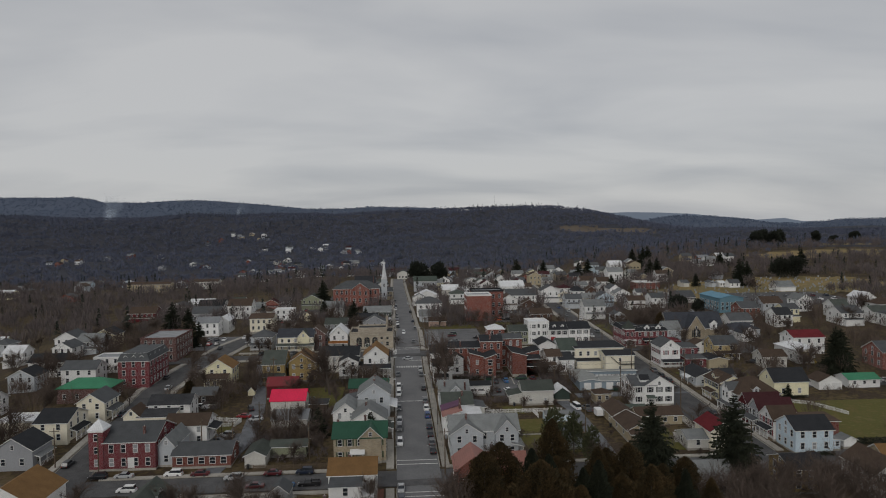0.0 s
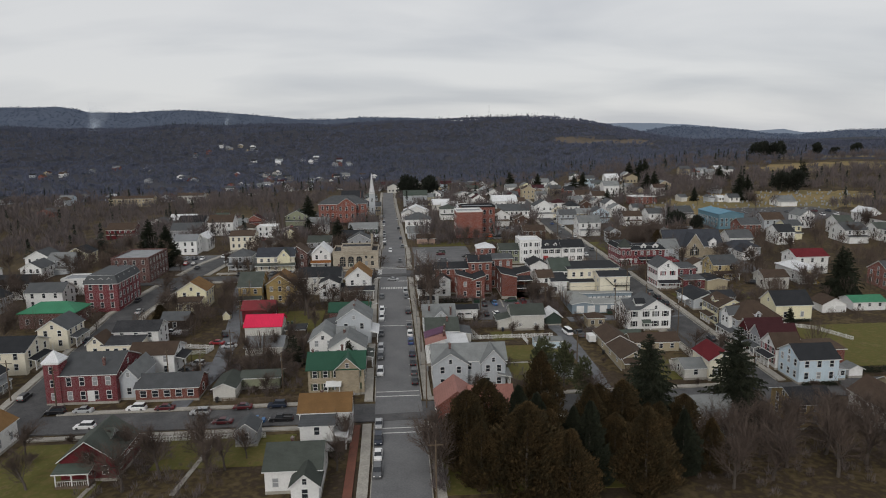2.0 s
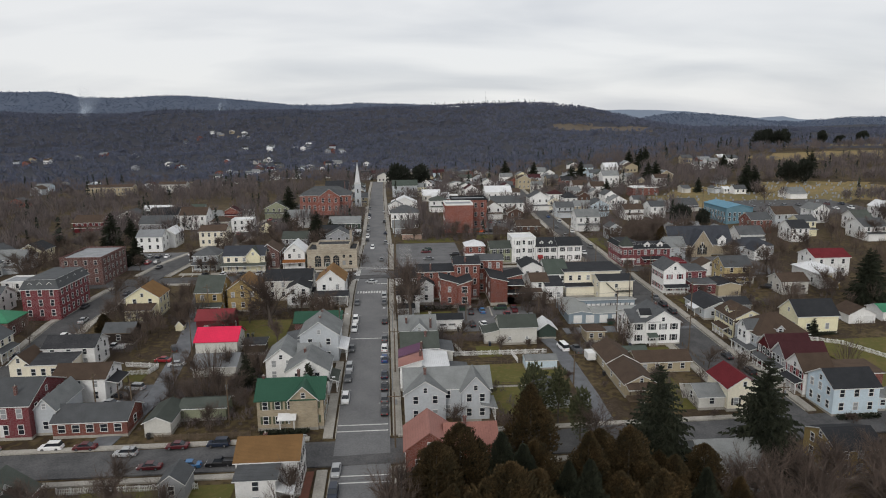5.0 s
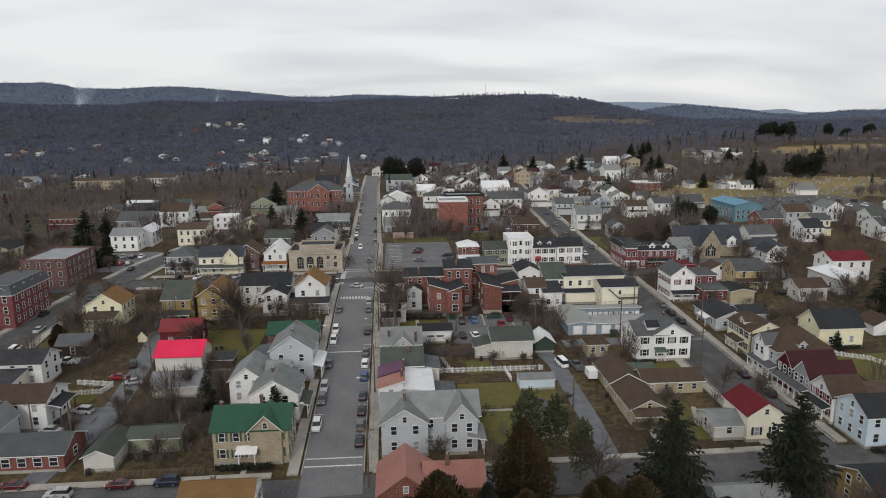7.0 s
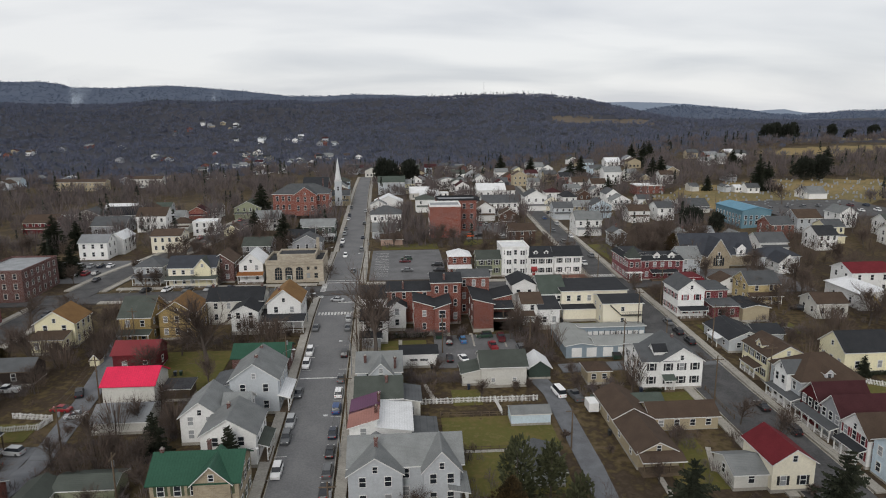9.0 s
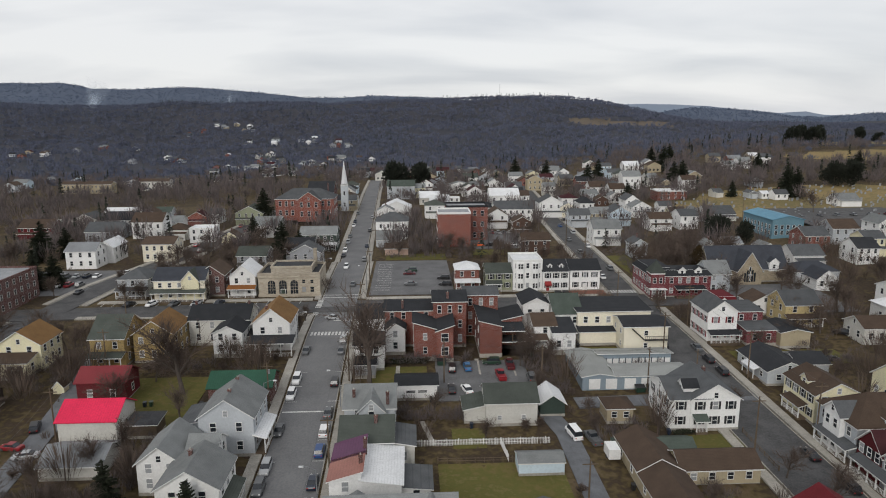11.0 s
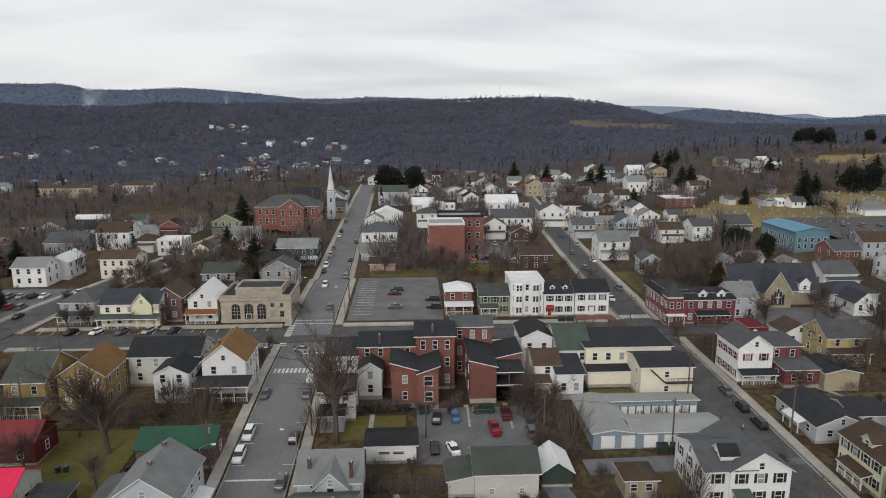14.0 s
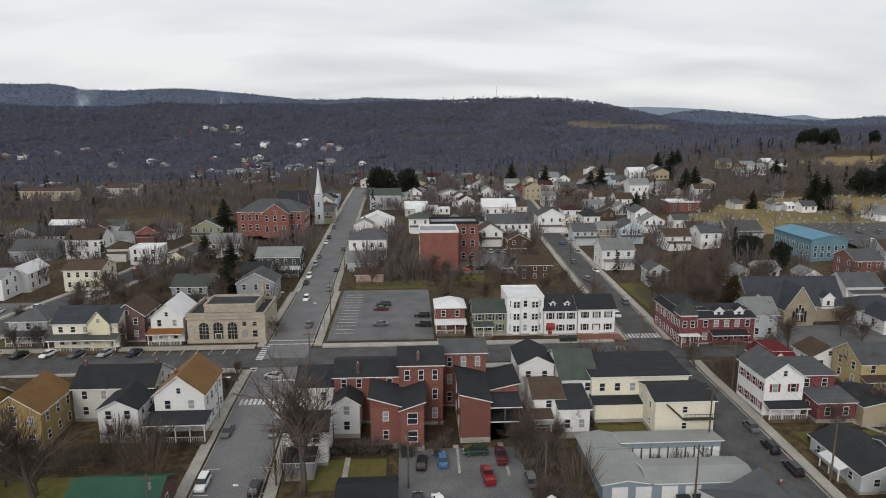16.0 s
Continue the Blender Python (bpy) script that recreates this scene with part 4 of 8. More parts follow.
porch(h, -89, 200, 1.8, 8, 3.0, "r_grey", 4, "shedE")
h = building(-99.6, 165.5, "grey gabled house with dark roof")
block(h, -100.5, 164.5, 9.5, 9, 4.8, "gy", 3.0, "grey", "r_dark", 2, (2, 2, 2))
porch(h, -91.5, 165.5, 1.8, 7, 2.8, "r_light", 3, "shedE")
h = building(-84, 138, "white house with rusty brown gable roof")
block(h, -86, 133.5, 12, 12.5, 4.6, "gy", 3.6, "white", "r_tan", 2, (3, 3, 2))
h = building(-113, 221, "brick house with green metal hipped roof")
block(h, -113, 219, 17, 10, 4.6, "hip", 2.4, "darkbrick", "m_mint", 1, (4, 2, 2), edge="m_mint")
for x, y, w, d, e, r, wl, tp, lb in ((-135, 205, 10, 9, 5.6, "gx", "white", "r_grey", "white frame house with grey roof"), (-122, 240, 12, 9, 5.8, "gx", "white", "r_grey", "white two-storey frame house with grey roof"),
                                     (-118, 256, 10, 9, 5.8, "flat", "white", "membrane", "white flat-roofed frame building"), (-138, 236, 9, 9, 5.6, "gy", "palegrey", "r_dark", "grey gabled house with dark roof"),
                                     (-150, 216, 10, 9, 5.6, "gx", "darkbrick", "r_brown", "dark brick house with brown roof"), (-132, 180, 11, 8, 5.4, "gx", "offwhite", "r_dark", "off-white house with dark roof"),
                                     (-122, 160, 10, 9, 5.4, "gy", "palegrey", "r_grey", "pale grey gabled house"), (-142, 256, 14, 9, 6.4, "gx", "white", "r_dark", "white row house with dark roof"),
                                     (-165, 246, 11, 9, 5.6, "gx", "darkbrick", "r_brown", "dark brick house with brown roof"), (-150, 190, 10, 9, 5.4, "gx", "white", "r_orange", "white house with rusty roof")):
    h = building(x, y, lb)
    block(h, x, y, w, d, e, r, 2.4 if r != "flat" else 0.5, wl, tp, 2, (3, 2, 1))

# the block of the bank
h = building(-23.8, 285.2, "pale limestone bank with three arched windows and raised roof lights", "bank", "bank")
b = block(h, -23.8, 285.2, 18.6, 15, 6.6, "flat", 0.9, "limestone", "tar", 1, (0, 0, 0), edge="limestone")
block(h, -20.5, 288.5, 12.5, 9, 8.2, "flat", 0.6, "limestone", "tar", 1, (0, 0, 0), edge="limestone", base=6.4, fine=False)
for u in (-5.3, -1.9, 1.5):
    geo = Geo()
    r, z0, z1 = 1.15, 0.8, 4.1
    arc = [(r * math.cos(math.pi * k / 10), z1 + r * math.sin(math.pi * k / 10)) for k in range(11)]
    poly = [(-r, z0), (r, z0)] + arc
    geo.face([(x, -0.02, z) for x, z in poly])
    q = part("arched_window", geo, "glass", h, "tall arched window", (9.3 + u, 0, 0))
    geo = Geo()
    for (xa, za), (xb, zb) in zip(poly[1:], poly[2:] + poly[:1]):
        d = math.hypot(xb - xa, zb - za)
        if d > 0.01:
            geo.tube((xa * 1.08, -0.06, za), (xb * 1.08, -0.06, zb), 0.13, 0.13, 4)
    for xx in (-0.34, 0.34):
        geo.box(xx - 0.04, -0.07, z0, xx + 0.04, -0.03, z1 + 0.85)
    for zz in (2.2, 3.1, 4.0):
        geo.box(-r, -0.07, zz - 0.04, r, -0.03, zz + 0.04)
    part("frame", geo, "limestone", q)
door_on(h, "S", -1.9, b, "darkgreen", 1.3, 2.2, 0.1)
for u in (4.4, 6.9):
    window_on(h, "S", u, 1.4, b, 1.1, 1.6, "limestone")
    window_on(h, "S", u, 4.2, b, 0.9, 1.0, "limestone")
geo = Geo()
geo.box(-0.25, -0.35, 6.0, 18.85, 0.05, 6.35)
geo.box(-0.15, -0.2, 0.0, 18.75, 0.02, 0.9)
part("cornice", geo, "limestone", h)
chimney(h, -8.0, 297, 6.5, 12.6, "limestone", 0.5)
h = building(-32.4, 285, "white gabled house with pale blue-grey metal roof and rusty porch roof")
block(h, -32.4, 285.4, 7.7, 11, 6.6, "gy", 3.2, "white", "m_white", 2, (2, 3, 2))
porch(h, -32.6, 283, 7.9, 2.4, 3.0, "r_orange", 4)
h = building(-41.5, 287, "dark maroon house behind bare shrubs")
block(h, -42.5, 287, 8, 10, 6.6, "gy", 2.8, "darkbrick", "r_brown", 2, (2, 2, 2))
h = building(-54, 281.5, "pale house with two green gables, balcony and striped awnings")
block(h, -54, 282.5, 15, 10, 6.4, "gx", 2.8, "cream", "r_slate", 2, (5, 2, 2), wh=1.3)
block(h, -45.6, 281.9, 5, 5, 6.4, "gy", 2.8, "paleyellow", "r_olive", 2, (0, 0, 0))
porch(h, -54.2, 280, 15.4, 2.5, 3.0, "r_olive", 7)
h = building(-64, 285, "grey frame house with hipped roof")
block(h, -66, 286, 9, 10, 5.8, "hip", 2.6, "palegrey", "r_grey", 2, (3, 2, 2))
porch(h, -66, 283.6, 9, 2.4, 2.8, "r_grey", 4)
h = building(-77.8, 336, "cream two-storey building with brown roof", "building")
block(h, -77.8, 335.5, 11.5, 11, 6.6, "gx", 2.0, "cream", "r_brown", 2, (4, 2, 2))
h = building(-21.8, 351, "dark green frame row with light grey roof")
block(h, -21.8, 350.5, 14.5, 12, 6.8, "gx", 2.4, "darkgreen", "r_light", 2, (5, 3, 2))
porch(h, -21.8, 348.2, 14.5, 2.3, 3.0, "m_white", 6)
h = building(-45, 416, "large red brick courthouse with grey hipped roof and pediment", "courthouse", "courthouse", "", 3.0)
block(h, -45, 420, 29, 17, 9.4, "hip", 4.6, "brick", "r_grey", 2, (9, 5, 3), wh=2.4, ww=1.2, sill=1.2)
block(h, -33.5, 415.5, 11.5, 10, 9.4, "gy", 4.0, "brick", "r_grey", 2, (3, 1, 1), wh=2.4, ww=1.2, sill=1.2)
chimney(h, -20, 432, 12, 17)
h = building(-18, 452, "brick church with slender pale spire", "church", "church", "", 3.0)
block(h, -34, 452, 14, 22, 8, "gx", 6, "darkbrick", "r_dark", 1, (3, 3, 0), wh=4.0, ww=1.2)
block(h, -15.6, 451.4, 3.8, 3.8, 12.8, "flat", 0.4, "palegrey", "tar", 2, (1, 1, 1), wh=2.2, edge="trimwhite")
geo = Geo()
for k in range(8):
    q, e = 2 * math.pi * k / 8, 2 * math.pi * (k + 1) / 8
    geo.face([(4.3 + 1.8 * math.cos(q), 1.3 + 1.8 * math.sin(q), 13.6), (4.3 + 1.8 * math.cos(e), 1.3 + 1.8 * math.sin(e), 13.6), (4.3, 1.3, 26.5)])
part("spire", geo, "m_white", h, "tall white spire")

# ---- east side of the main street ----
h = building(16.2, 243, "brick row with stepped parapet wings and dark roofs", "row house", "brick_row")
block(h, 16.2, 243, 11.8, 10, 9.0, "gx", 1.4, "brick", "r_dark", 3, (4, 0, 2), ww=0.85, attic=False)
block(h, 28.0, 242, 8.0, 10, 11.4, "gx", 1.5, "brick", "r_dark", 3, (3, 1, 1), wh=1.8, ww=0.85, attic=False)
block(h, 36.0, 249, 8.6, 8, 11.0, "gx", 1.2, "brick", "r_grey", 3, (3, 2, 0), wh=1.8, ww=0.85, attic=False)
block(h, 23.2, 234.2, 5.2, 9, 7.0, "shedE", 1.8, "brick", "r_dark", 2, (1, 0, 2), ww=0.85)
block(h, 28.4, 233, 3.9, 9, 6.8, "shedW", 1.6, "brick", "r_dark", 2, (1, 1, 0), ww=1.6, wh=1.9)
block(h, 38.7, 235.4, 5.2, 13.6, 7.0, "shedE", 1.5, "brick", "r_dark", 2, (0, 1, 2), ww=0.85)
block(h, 44, 241, 5.6, 9, 6.6, "shedW", 1.4, "brick", "r_dark", 2, (1, 1, 0), ww=0.85)
porch(h, 43.9, 236.2, 5.4, 4.8, 2.8, "r_dark", 3, "flat", "wood")
porch(h, 43.9, 236.2, 5.4, 4.8, 5.6, "r_dark", 3, "shedS", "wood")
chimney(h, 20.5, 244, 9, 12)
chimney(h, 31.5, 243, 12, 14.2)
h = building(8.5, 243, "narrow white frame house behind a bare tree")
block(h, 9.4, 243, 6.6, 10, 7.2, "gx", 2.2, "white", "r_dark", 2, (2, 2, 3))
block(h, 16.5, 238, 4.6, 5, 6.0, "gy", 1.4, "white", "r_dark", 2, (1, 1, 1))
h = building(10, 230, "narrow white frame house with dark roof and porch")
block(h, 9.8, 229.4, 6.6, 7.6, 6.0, "gx", 1.8, "white", "r_dark", 2, (2, 1, 2))
block(h, 10.2, 225.4, 4.4, 4, 2.8, "shedS", 0.5, "grey", "r_dark", 1, (1, 1, 0))
h = building(50.6, 249, "white gabled house behind the brick row")
block(h, 51.2, 249.5, 6.8, 10, 7.8, "gy", 1.6, "white", "r_dark", 2, (2, 1, 1))
block(h, 52.2, 239, 5.4, 10, 5.4, "gx", 1.8, "white", "r_brown", 2, (1, 1, 1))
block(h, 56.2, 236, 5.4, 7, 4.6, "shedS", 1.6, "white", "r_dark", 2, (2, 1, 0))
porch(h, 51.8, 236.2, 3.2, 2.8, 2.8, "r_brown", 2)
h = building(58.5, 246, "white building with green-grey gable roof")
block(h, 58.4, 245, 7.0, 14, 6.6, "gx", 3.4, "white", "r_greenish", 2, (2, 2, 0))
h = building(64, 243, "cream stucco apartment building with flat dark roof", "apartment building", "apartment_building")
block(h, 64, 243.8, 18.4, 11, 7.6, "shedS", 0.6, "cream", "r_dark", 2, (6, 2, 2), wh=1.5, edge="trimwhite", attic=False)
block(h, 64, 241.2, 9, 2.6, 3.2, "shedS", 0.7, "cream", "r_dark", 1, (0, 0, 1))
block(h, 73.0, 235.2, 10.6, 9, 6.4, "gx", 1.1, "cream", "r_dark", 2, (1, 2, 2), ww=0.8, wh=1.1, edge="trimwhite", attic=False)
geo = Geo()
for k in range(9):
    geo.box(1.2 + 9.6 + 0.35 * k, -8.6, 3.3 + 0.32 * (8 - k), 1.55 + 9.6 + 0.35 * k, -7.9, 3.4 + 0.32 * (8 - k))
geo.box(13.8, -8.8, 3.2, 19.4, -7.8, 3.32)
for k in range(12):
    geo.box(13.8 + 0.5 * k, -8.8, 3.3, 13.84 + 0.5 * k, -8.75, 4.3)
geo.box(13.8, -8.82, 4.26, 19.4, -8.74, 4.33)
part("fire_escape", geo, "black", h, "black iron outside stair")
h = building(58.4, 218, "row of low metal storage garages with shallow grey roofs", "garage", "storage_garages")
block(h, 65.2, 228.8, 16.8, 4.2, 3.0, "shedN", 0.5, "bluegrey", "m_pale", 1, (0, 0, 0), fine=False)
block(h, 58.6, 217.4, 7.2, 15.4, 2.9, "gy", 0.6, "bluegrey", "m_pale", 1, (0, 0, 0), attic=False, fine=False)
block(h, 65.9, 217.4, 16, 6.6, 2.9, "gx", 0.6, "bluegrey", "m_pale", 1, (0, 0, 0), attic=False, fine=False)
for k in range(11):
    geo = Geo()
    geo.box(0, -0.06, 0, 1.2, 0.02, 2.3)
    part("garage_door", geo, "trimwhite", h, "white roll-up door", (7.2 + 1.5 * k, 10.77, 0.1))
    geo = Geo()
    geo.box(0, -0.05, 0, 0.14, 0.02, 2.5)
    part("pilaster", geo, "shutter", h, "", (7.04 + 1.5 * k, 10.75, 0.1))
for k in range(4):
    geo = Geo()
    geo.box(0, -0.06, 0, 2.4, 0.02, 2.3)
    part("garage_door", geo, "trimwhite", h, "white roll-up door", (1.6 + 3.6 * k + (0.4 if k > 1 else 0), -0.64, 0.1))

# white row on the cross street
h = building(54.3, 285.6, "white three-storey double house with stacked bays and blue shutters")
block(h, 54.3, 286.6, 9.2, 11, 9.6, "flat", 0.6, "white", "m_white", 3, (5, 2, 2), edge="trimwhite", ww=0.85)
for xx in (0.9, 5.5):
    geo = Geo()
    geo.solid([(xx, 1.02, 0.4), (xx + 0.6, 0.3, 0.4), (xx + 2.2, 0.3, 0.4), (xx + 2.8, 1.02, 0.4), (xx, 1.02, 9.3), (xx + 0.6, 0.3, 9.3), (xx + 2.2, 0.3, 9.3), (xx + 2.8, 1.02, 9.3)], [(0, 1, 5, 4), (1, 2, 6, 5), (2, 3, 7, 6), (4, 5, 6, 7)])
    bay = part("bay", geo, "white", h)
    for zz in (1.2, 4.3, 7.4):
        for uu in (0.98, 1.82):
            place("window", window_mesh(0.6, 1.5, "trimwhite")[3], bay, (xx + uu, 0.3, zz))
h = building(63.6, 286, "white two-storey building with red entrance awning and dormers", "building")
b = block(h, 63.6, 286, 8.3, 11, 6.4, "gx", 2.6, "white", "r_dark", 2, (3, 0, 0), shut="shutter")
dormer(h, 66, 287.5, 6.9, 1.3, 1.1, 2.4, "white", "r_dark")
dormer(h, 69.6, 287.5, 6.9, 1.3, 1.1, 2.4, "white", "r_dark")
geo = Geo()
geo.slab([(0.6, -1.3, 2.5), (2.6, -1.3, 2.5), (2.6, 0, 3.3), (0.6, 0, 3.3)], 0.12)
geo.box(0.6, -1.3, 2.1, 2.6, -1.22, 2.5)
part("awning", geo, "doorred", h, "red cloth awning")
door_on(h, "S", -2.6, b, "doorred")
h = building(72.2, 286.2, "white frame house with black shutters and dark roof")
b = block(h, 72.2, 286.2, 9.4, 10, 6.6, "gx", 2.4, "white", "r_dark", 2, (3, 3, 1), shut="shutter")
door_on(h, "S", 0.0, b, "trimwhite", 1.2)
geo = Geo()
geo.box(-0.5, -4.0, -0.6, 10.5, -0.3, 0.2)
part("terrace", geo, "brickpave", h, "red brick front terrace")
h = building(46, 287, "tan-green house with olive roof")
block(h, 46, 287, 8.2, 9, 5.8, "gx", 2.2, "sage", "r_olive", 2, (3, 1, 2), shut="shutter")
porch(h, 46, 284.9, 4.6, 2.1, 2.8, "r_olive", 3)
h = building(36.4, 289.4, "small red brick house with hipped white metal roof")
block(h, 36.6, 289.4, 7.4, 8, 6.4, "hip", 1.8, "brick", "m_white", 2, (2, 2, 2))
porch(h, 36.6, 287.2, 7.4, 2.2, 2.8, "m_white", 4)
h = building(33.8, 357, "large red brick school block with flat grey roof", "building", "brick_block")
block(h, 33.8, 357, 13.6, 14, 13.6, "flat", 0.8, "brick", "membrane", 3, (0, 2, 3), edge="trimwhite")
block(h, 38, 371, 18, 12, 14.4, "flat", 0.9, "brick", "membrane", 3, (5, 3, 0), edge="r_dark", wh=2.2, ww=1.3, skip=())
h = building(65.8, 339, "dark brown board house with brown roof")
block(h, 65.8, 339, 11, 9, 5.6, "gx", 2.2, "brown", "r_brown", 2, (3, 2, 2))
h = building(36, 345, "low shed by the lot", "shed", "shed")
block(h, 12.5, 341.5, 9, 6, 2.6, "gx", 1.6, "pink", "r_brown", 1, (2, 0, 1), attic=False)

# red corner building and its neighbours
h = building(94.6, 276, "dark red corner store with corner bay, white trim and dark roof", "store", "corner_building")
block(h, 97.0, 278.4, 16.5, 8, 6.6, "mansard", 1.6, "redpaint", "r_dark", 2, (6, 2, 0), ww=1.0)
block(h, 94.6, 280.2, 8.0, 13.5, 7.0, "mansard", 1.6, "redpaint", "r_dark", 2, (0, 0, 5), ww=1.0)
block(h, 94.4, 276.6, 4.0, 4.0, 7.6, "flat", 0.4, "redpaint", "tar", 2, (2, 1, 2), edge="trimwhite", ww=0.9)
geo = Geo()
geo.solid([(-0.6, 0.2, 8), (4.2, 0.2, 8), (4.2, 5, 8), (-0.6, 5, 8), (1.8, 2.6, 11.6)], [(0, 1, 4), (1, 2, 4), (2, 3, 4), (3, 0, 4), (3, 2, 1, 0)])
part("turret_roof", geo, "r_olive", h)
porch(h, 94.2, 275.0, 4.4, 1.6, 3.1, "trimwhite", 3, "flat", rail=False)
porch(h, 102.5, 276.2, 8.6, 2.2, 2.8, "r_dark", 5, rail=False, post_mat="redpaint")
for xx in (104.5, 109.5):
    dormer(h, xx, 278.6, 6.7, 2.2, 1.6, 2.4, "trimwhite", "r_dark")
h = building(113.6, 281, "grey frame house with steep gable roof")
block(h, 113.8, 281, 7, 9, 6.2, "gx", 3.2, "palegrey", "r_light", 2, (2, 2, 1))
h = building(117.6, 291, "tan stone church with steep dark slate roof and front gables", "church", "church")
block(h, 120, 293, 25.5, 11, 4.6, "gx", 6.4, "stone", "r_slate", 1, (0, 1, 1), wh=2.0, attic=False, over=0.5)
b = block(h, 127.5, 289.6, 8, 9, 4.6, "gy", 5.8, "stone", "r_slate", 1, (0, 0, 0), over=0.4)
for xx in (121.5, 141):
    dormer(h, xx, 292.6, 4.4, 3.2, 2.2, 4.0, "white", "r_slate")
geo = Geo()
for k in range(-2, 3):
    geo.box(k * 0.8 - 0.3, -0.06, 1.0, k * 0.8 + 0.3, 0, 5.6 - abs(k) * 0.8)
part("tall_window", geo, "glass", h, "tall pointed church window", (13.9, -1.45, 0))
# this cross shape stands in for the white mullions of the front window
geo = Geo()
geo.box(-0.08, -0.2, 1.4, 0.08, -0.1, 4.4)
geo.box(-0.8, -0.2, 3.2, 0.8, -0.1, 3.4)
part("cross", geo, "trimwhite", h, "", (13.9, -1.45, 0))
h = building(95.8, 241.2, "white frame house with red shutters and brown gable roof")
block(h, 96.0, 241.4, 7.4, 10, 7.9, "gy", 2.6, "white", "r_grey", 2, (2, 2, 4), shut="redshutter")
porch(h, 96.2, 239.4, 7.4, 2.0, 2.5, "r_dark", 4)
h = building(104.3, 242, "dark red stepped building with grey flat roofs", "building")
block(h, 104.3, 245, 7.5, 8, 6.6, "shedS", 0.6, "redpaint", "r_grey", 2, (2, 1, 0))
block(h, 105, 239, 7.4, 6, 3.6, "shedS", 0.6, "redpaint", "r_grey", 1, (2, 1, 1))
block(h, 103.8, 254, 6.4, 9, 5.4, "mansard", 2.4, "redpaint", "r_red", 2, (2, 1, 2))
dormer(h, 106, 254.2, 5.6, 1.6, 1.4, 2.0, "white", "r_red")
h = building(113, 237, "low block garage with dark shallow roof", "garage", "garage")
block(h, 112.5, 237.2, 7.4, 9, 3.8, "gy", 0.8, "tan", "r_dark", 1, (0, 1, 0), attic=False)
h = building(117, 260.5, "white gabled cottage with brown roof")
block(h, 117.0, 260.5, 8, 7, 3.6, "gy", 2.0, "white", "r_brown", 1, (2, 1, 1))
h = building(121, 251, "tan yellow house with grey roof")
block(h, 121, 250.5, 9.4, 9, 6.0, "gx", 2.8, "maize", "r_grey", 2, (2, 2, 2))
porch(h, 121, 248.5, 9.4, 2, 2.8, "r_brown", 4)
h = building(97.5, 216.5, "low grey house with dark roof, white canopy and garage")
block(h, 98.6, 217.5, 9.5, 13, 3.2, "gy", 1.9, "palegrey", "r_dark", 1, (2, 2, 3), wh=1.2)
porch(h, 97.0, 220.5, 1.6, 5, 2.5, "m_white", 3, "shedW", rail=False)
block(h, 108.1, 222, 7.0, 8, 2.8, "gx", 1.3, "palegrey", "r_dark", 1, (1, 1, 0), attic=False)

# rear yards of the east side
h = building(10.3, 204.5, "grey cross-gabled house with grey shingle roof")
block(h, 10.3, 201, 9.2, 9.5, 5.4, "gx", 2.6, "palegrey", "r_light", 2, (2, 2, 3))
block(h, 13, 199.6, 4.6, 5, 5.4, "gy", 2.2, "palegrey", "r_light", 2, (1, 0, 0))
chimney(h, 12, 202.5, 7, 9.2)
chimney(h, 18.2, 201.4, 6, 9.0)
h = building(10.6, 191, "long frame house with moss-grey shingle roof")
block(h, 10.6, 189.5, 8.8, 10, 5.2, "gx", 2.4, "palegrey", "r_olive", 2, (0, 2, 3))
block(h, 19.4, 190.5, 3.6, 7, 3.8, "shedE", 0.8, "offwhite", "r_grey", 1, (1, 1, 0))
chimney(h, 16.5, 193, 7, 9)
h = building(10.2, 179.5, "attached white house with purple and salmon metal roof slopes")
block(h, 10.2, 183.6, 4.8, 5.6, 5.4, "shedW", 1.6, "white", "m_purple", 2, (0, 0, 2), attic=False)
block(h, 10.2, 178.0, 4.8, 5.6, 5.4, "shedW", 1.6, "white", "m_rust", 2, (1, 0, 2), attic=False)
block(h, 15.0, 178.0, 6.0, 11, 4.6, "shedE", 0.9, "white", "m_white", 2, (2, 2, 0), attic=False)
block(h, 21.0, 179.5, 4.5, 6.5, 2.8, "shedE", 0.5, "white", "r_grey", 1, (1, 1, 0))
chimney(h, 14.8, 180.6, 6, 9)
chimney(h, 15.2, 185.0, 6, 9.4)
h = building(11, 162.6, "large pale grey double house with light shingle roof and porches")
block(h, 11, 164.4, 17.5, 9, 6.4, "gx", 2.8, "palegrey", "r_light", 2, (3, 2, 2), attic=False)
block(h, 11.0, 162.4, 8.2, 8, 6.2, "gy", 2.6, "palegrey", "r_light", 2, (2, 0, 2))
block(h, 22.4, 162.4, 5.6, 6, 6.4, "gy", 3.0, "palegrey", "r_light", 2, (2, 1, 1))
porch(h, 26.4, 161.2, 2.8, 6, 3.2, "r_light", 4, "shedE")
chimney(h, 15.2, 166, 8, 11)
h = building(11, 146, "brick house with faded salmon metal roof")
block(h, 18.0, 145.6, 9, 7.2, 4.4, "gx", 2.2, "brick", "m_rust", 2, (2, 2, 0), edge="m_rust")
block(h, 10.8, 143.8, 8.4, 9.2, 4.6, "gy", 3.0, "brick", "m_rust", 2, (2, 0, 2), edge="m_rust")
chimney(h, 21.5, 148.5, 6.5, 9.0)
h = building(19.8, 214.6, "white garage with shallow black roof", "garage", "garage")
b = block(h, 19.4, 214.8, 8.4, 6, 3.2, "gx", 0.8, "white", "r_dark", 1, (0, 0, 0), attic=False)
for u in (-1.2, 1.2):
    window_on(h, "S", u, 1.6, b, 1.8, 0.5, "trimwhite")
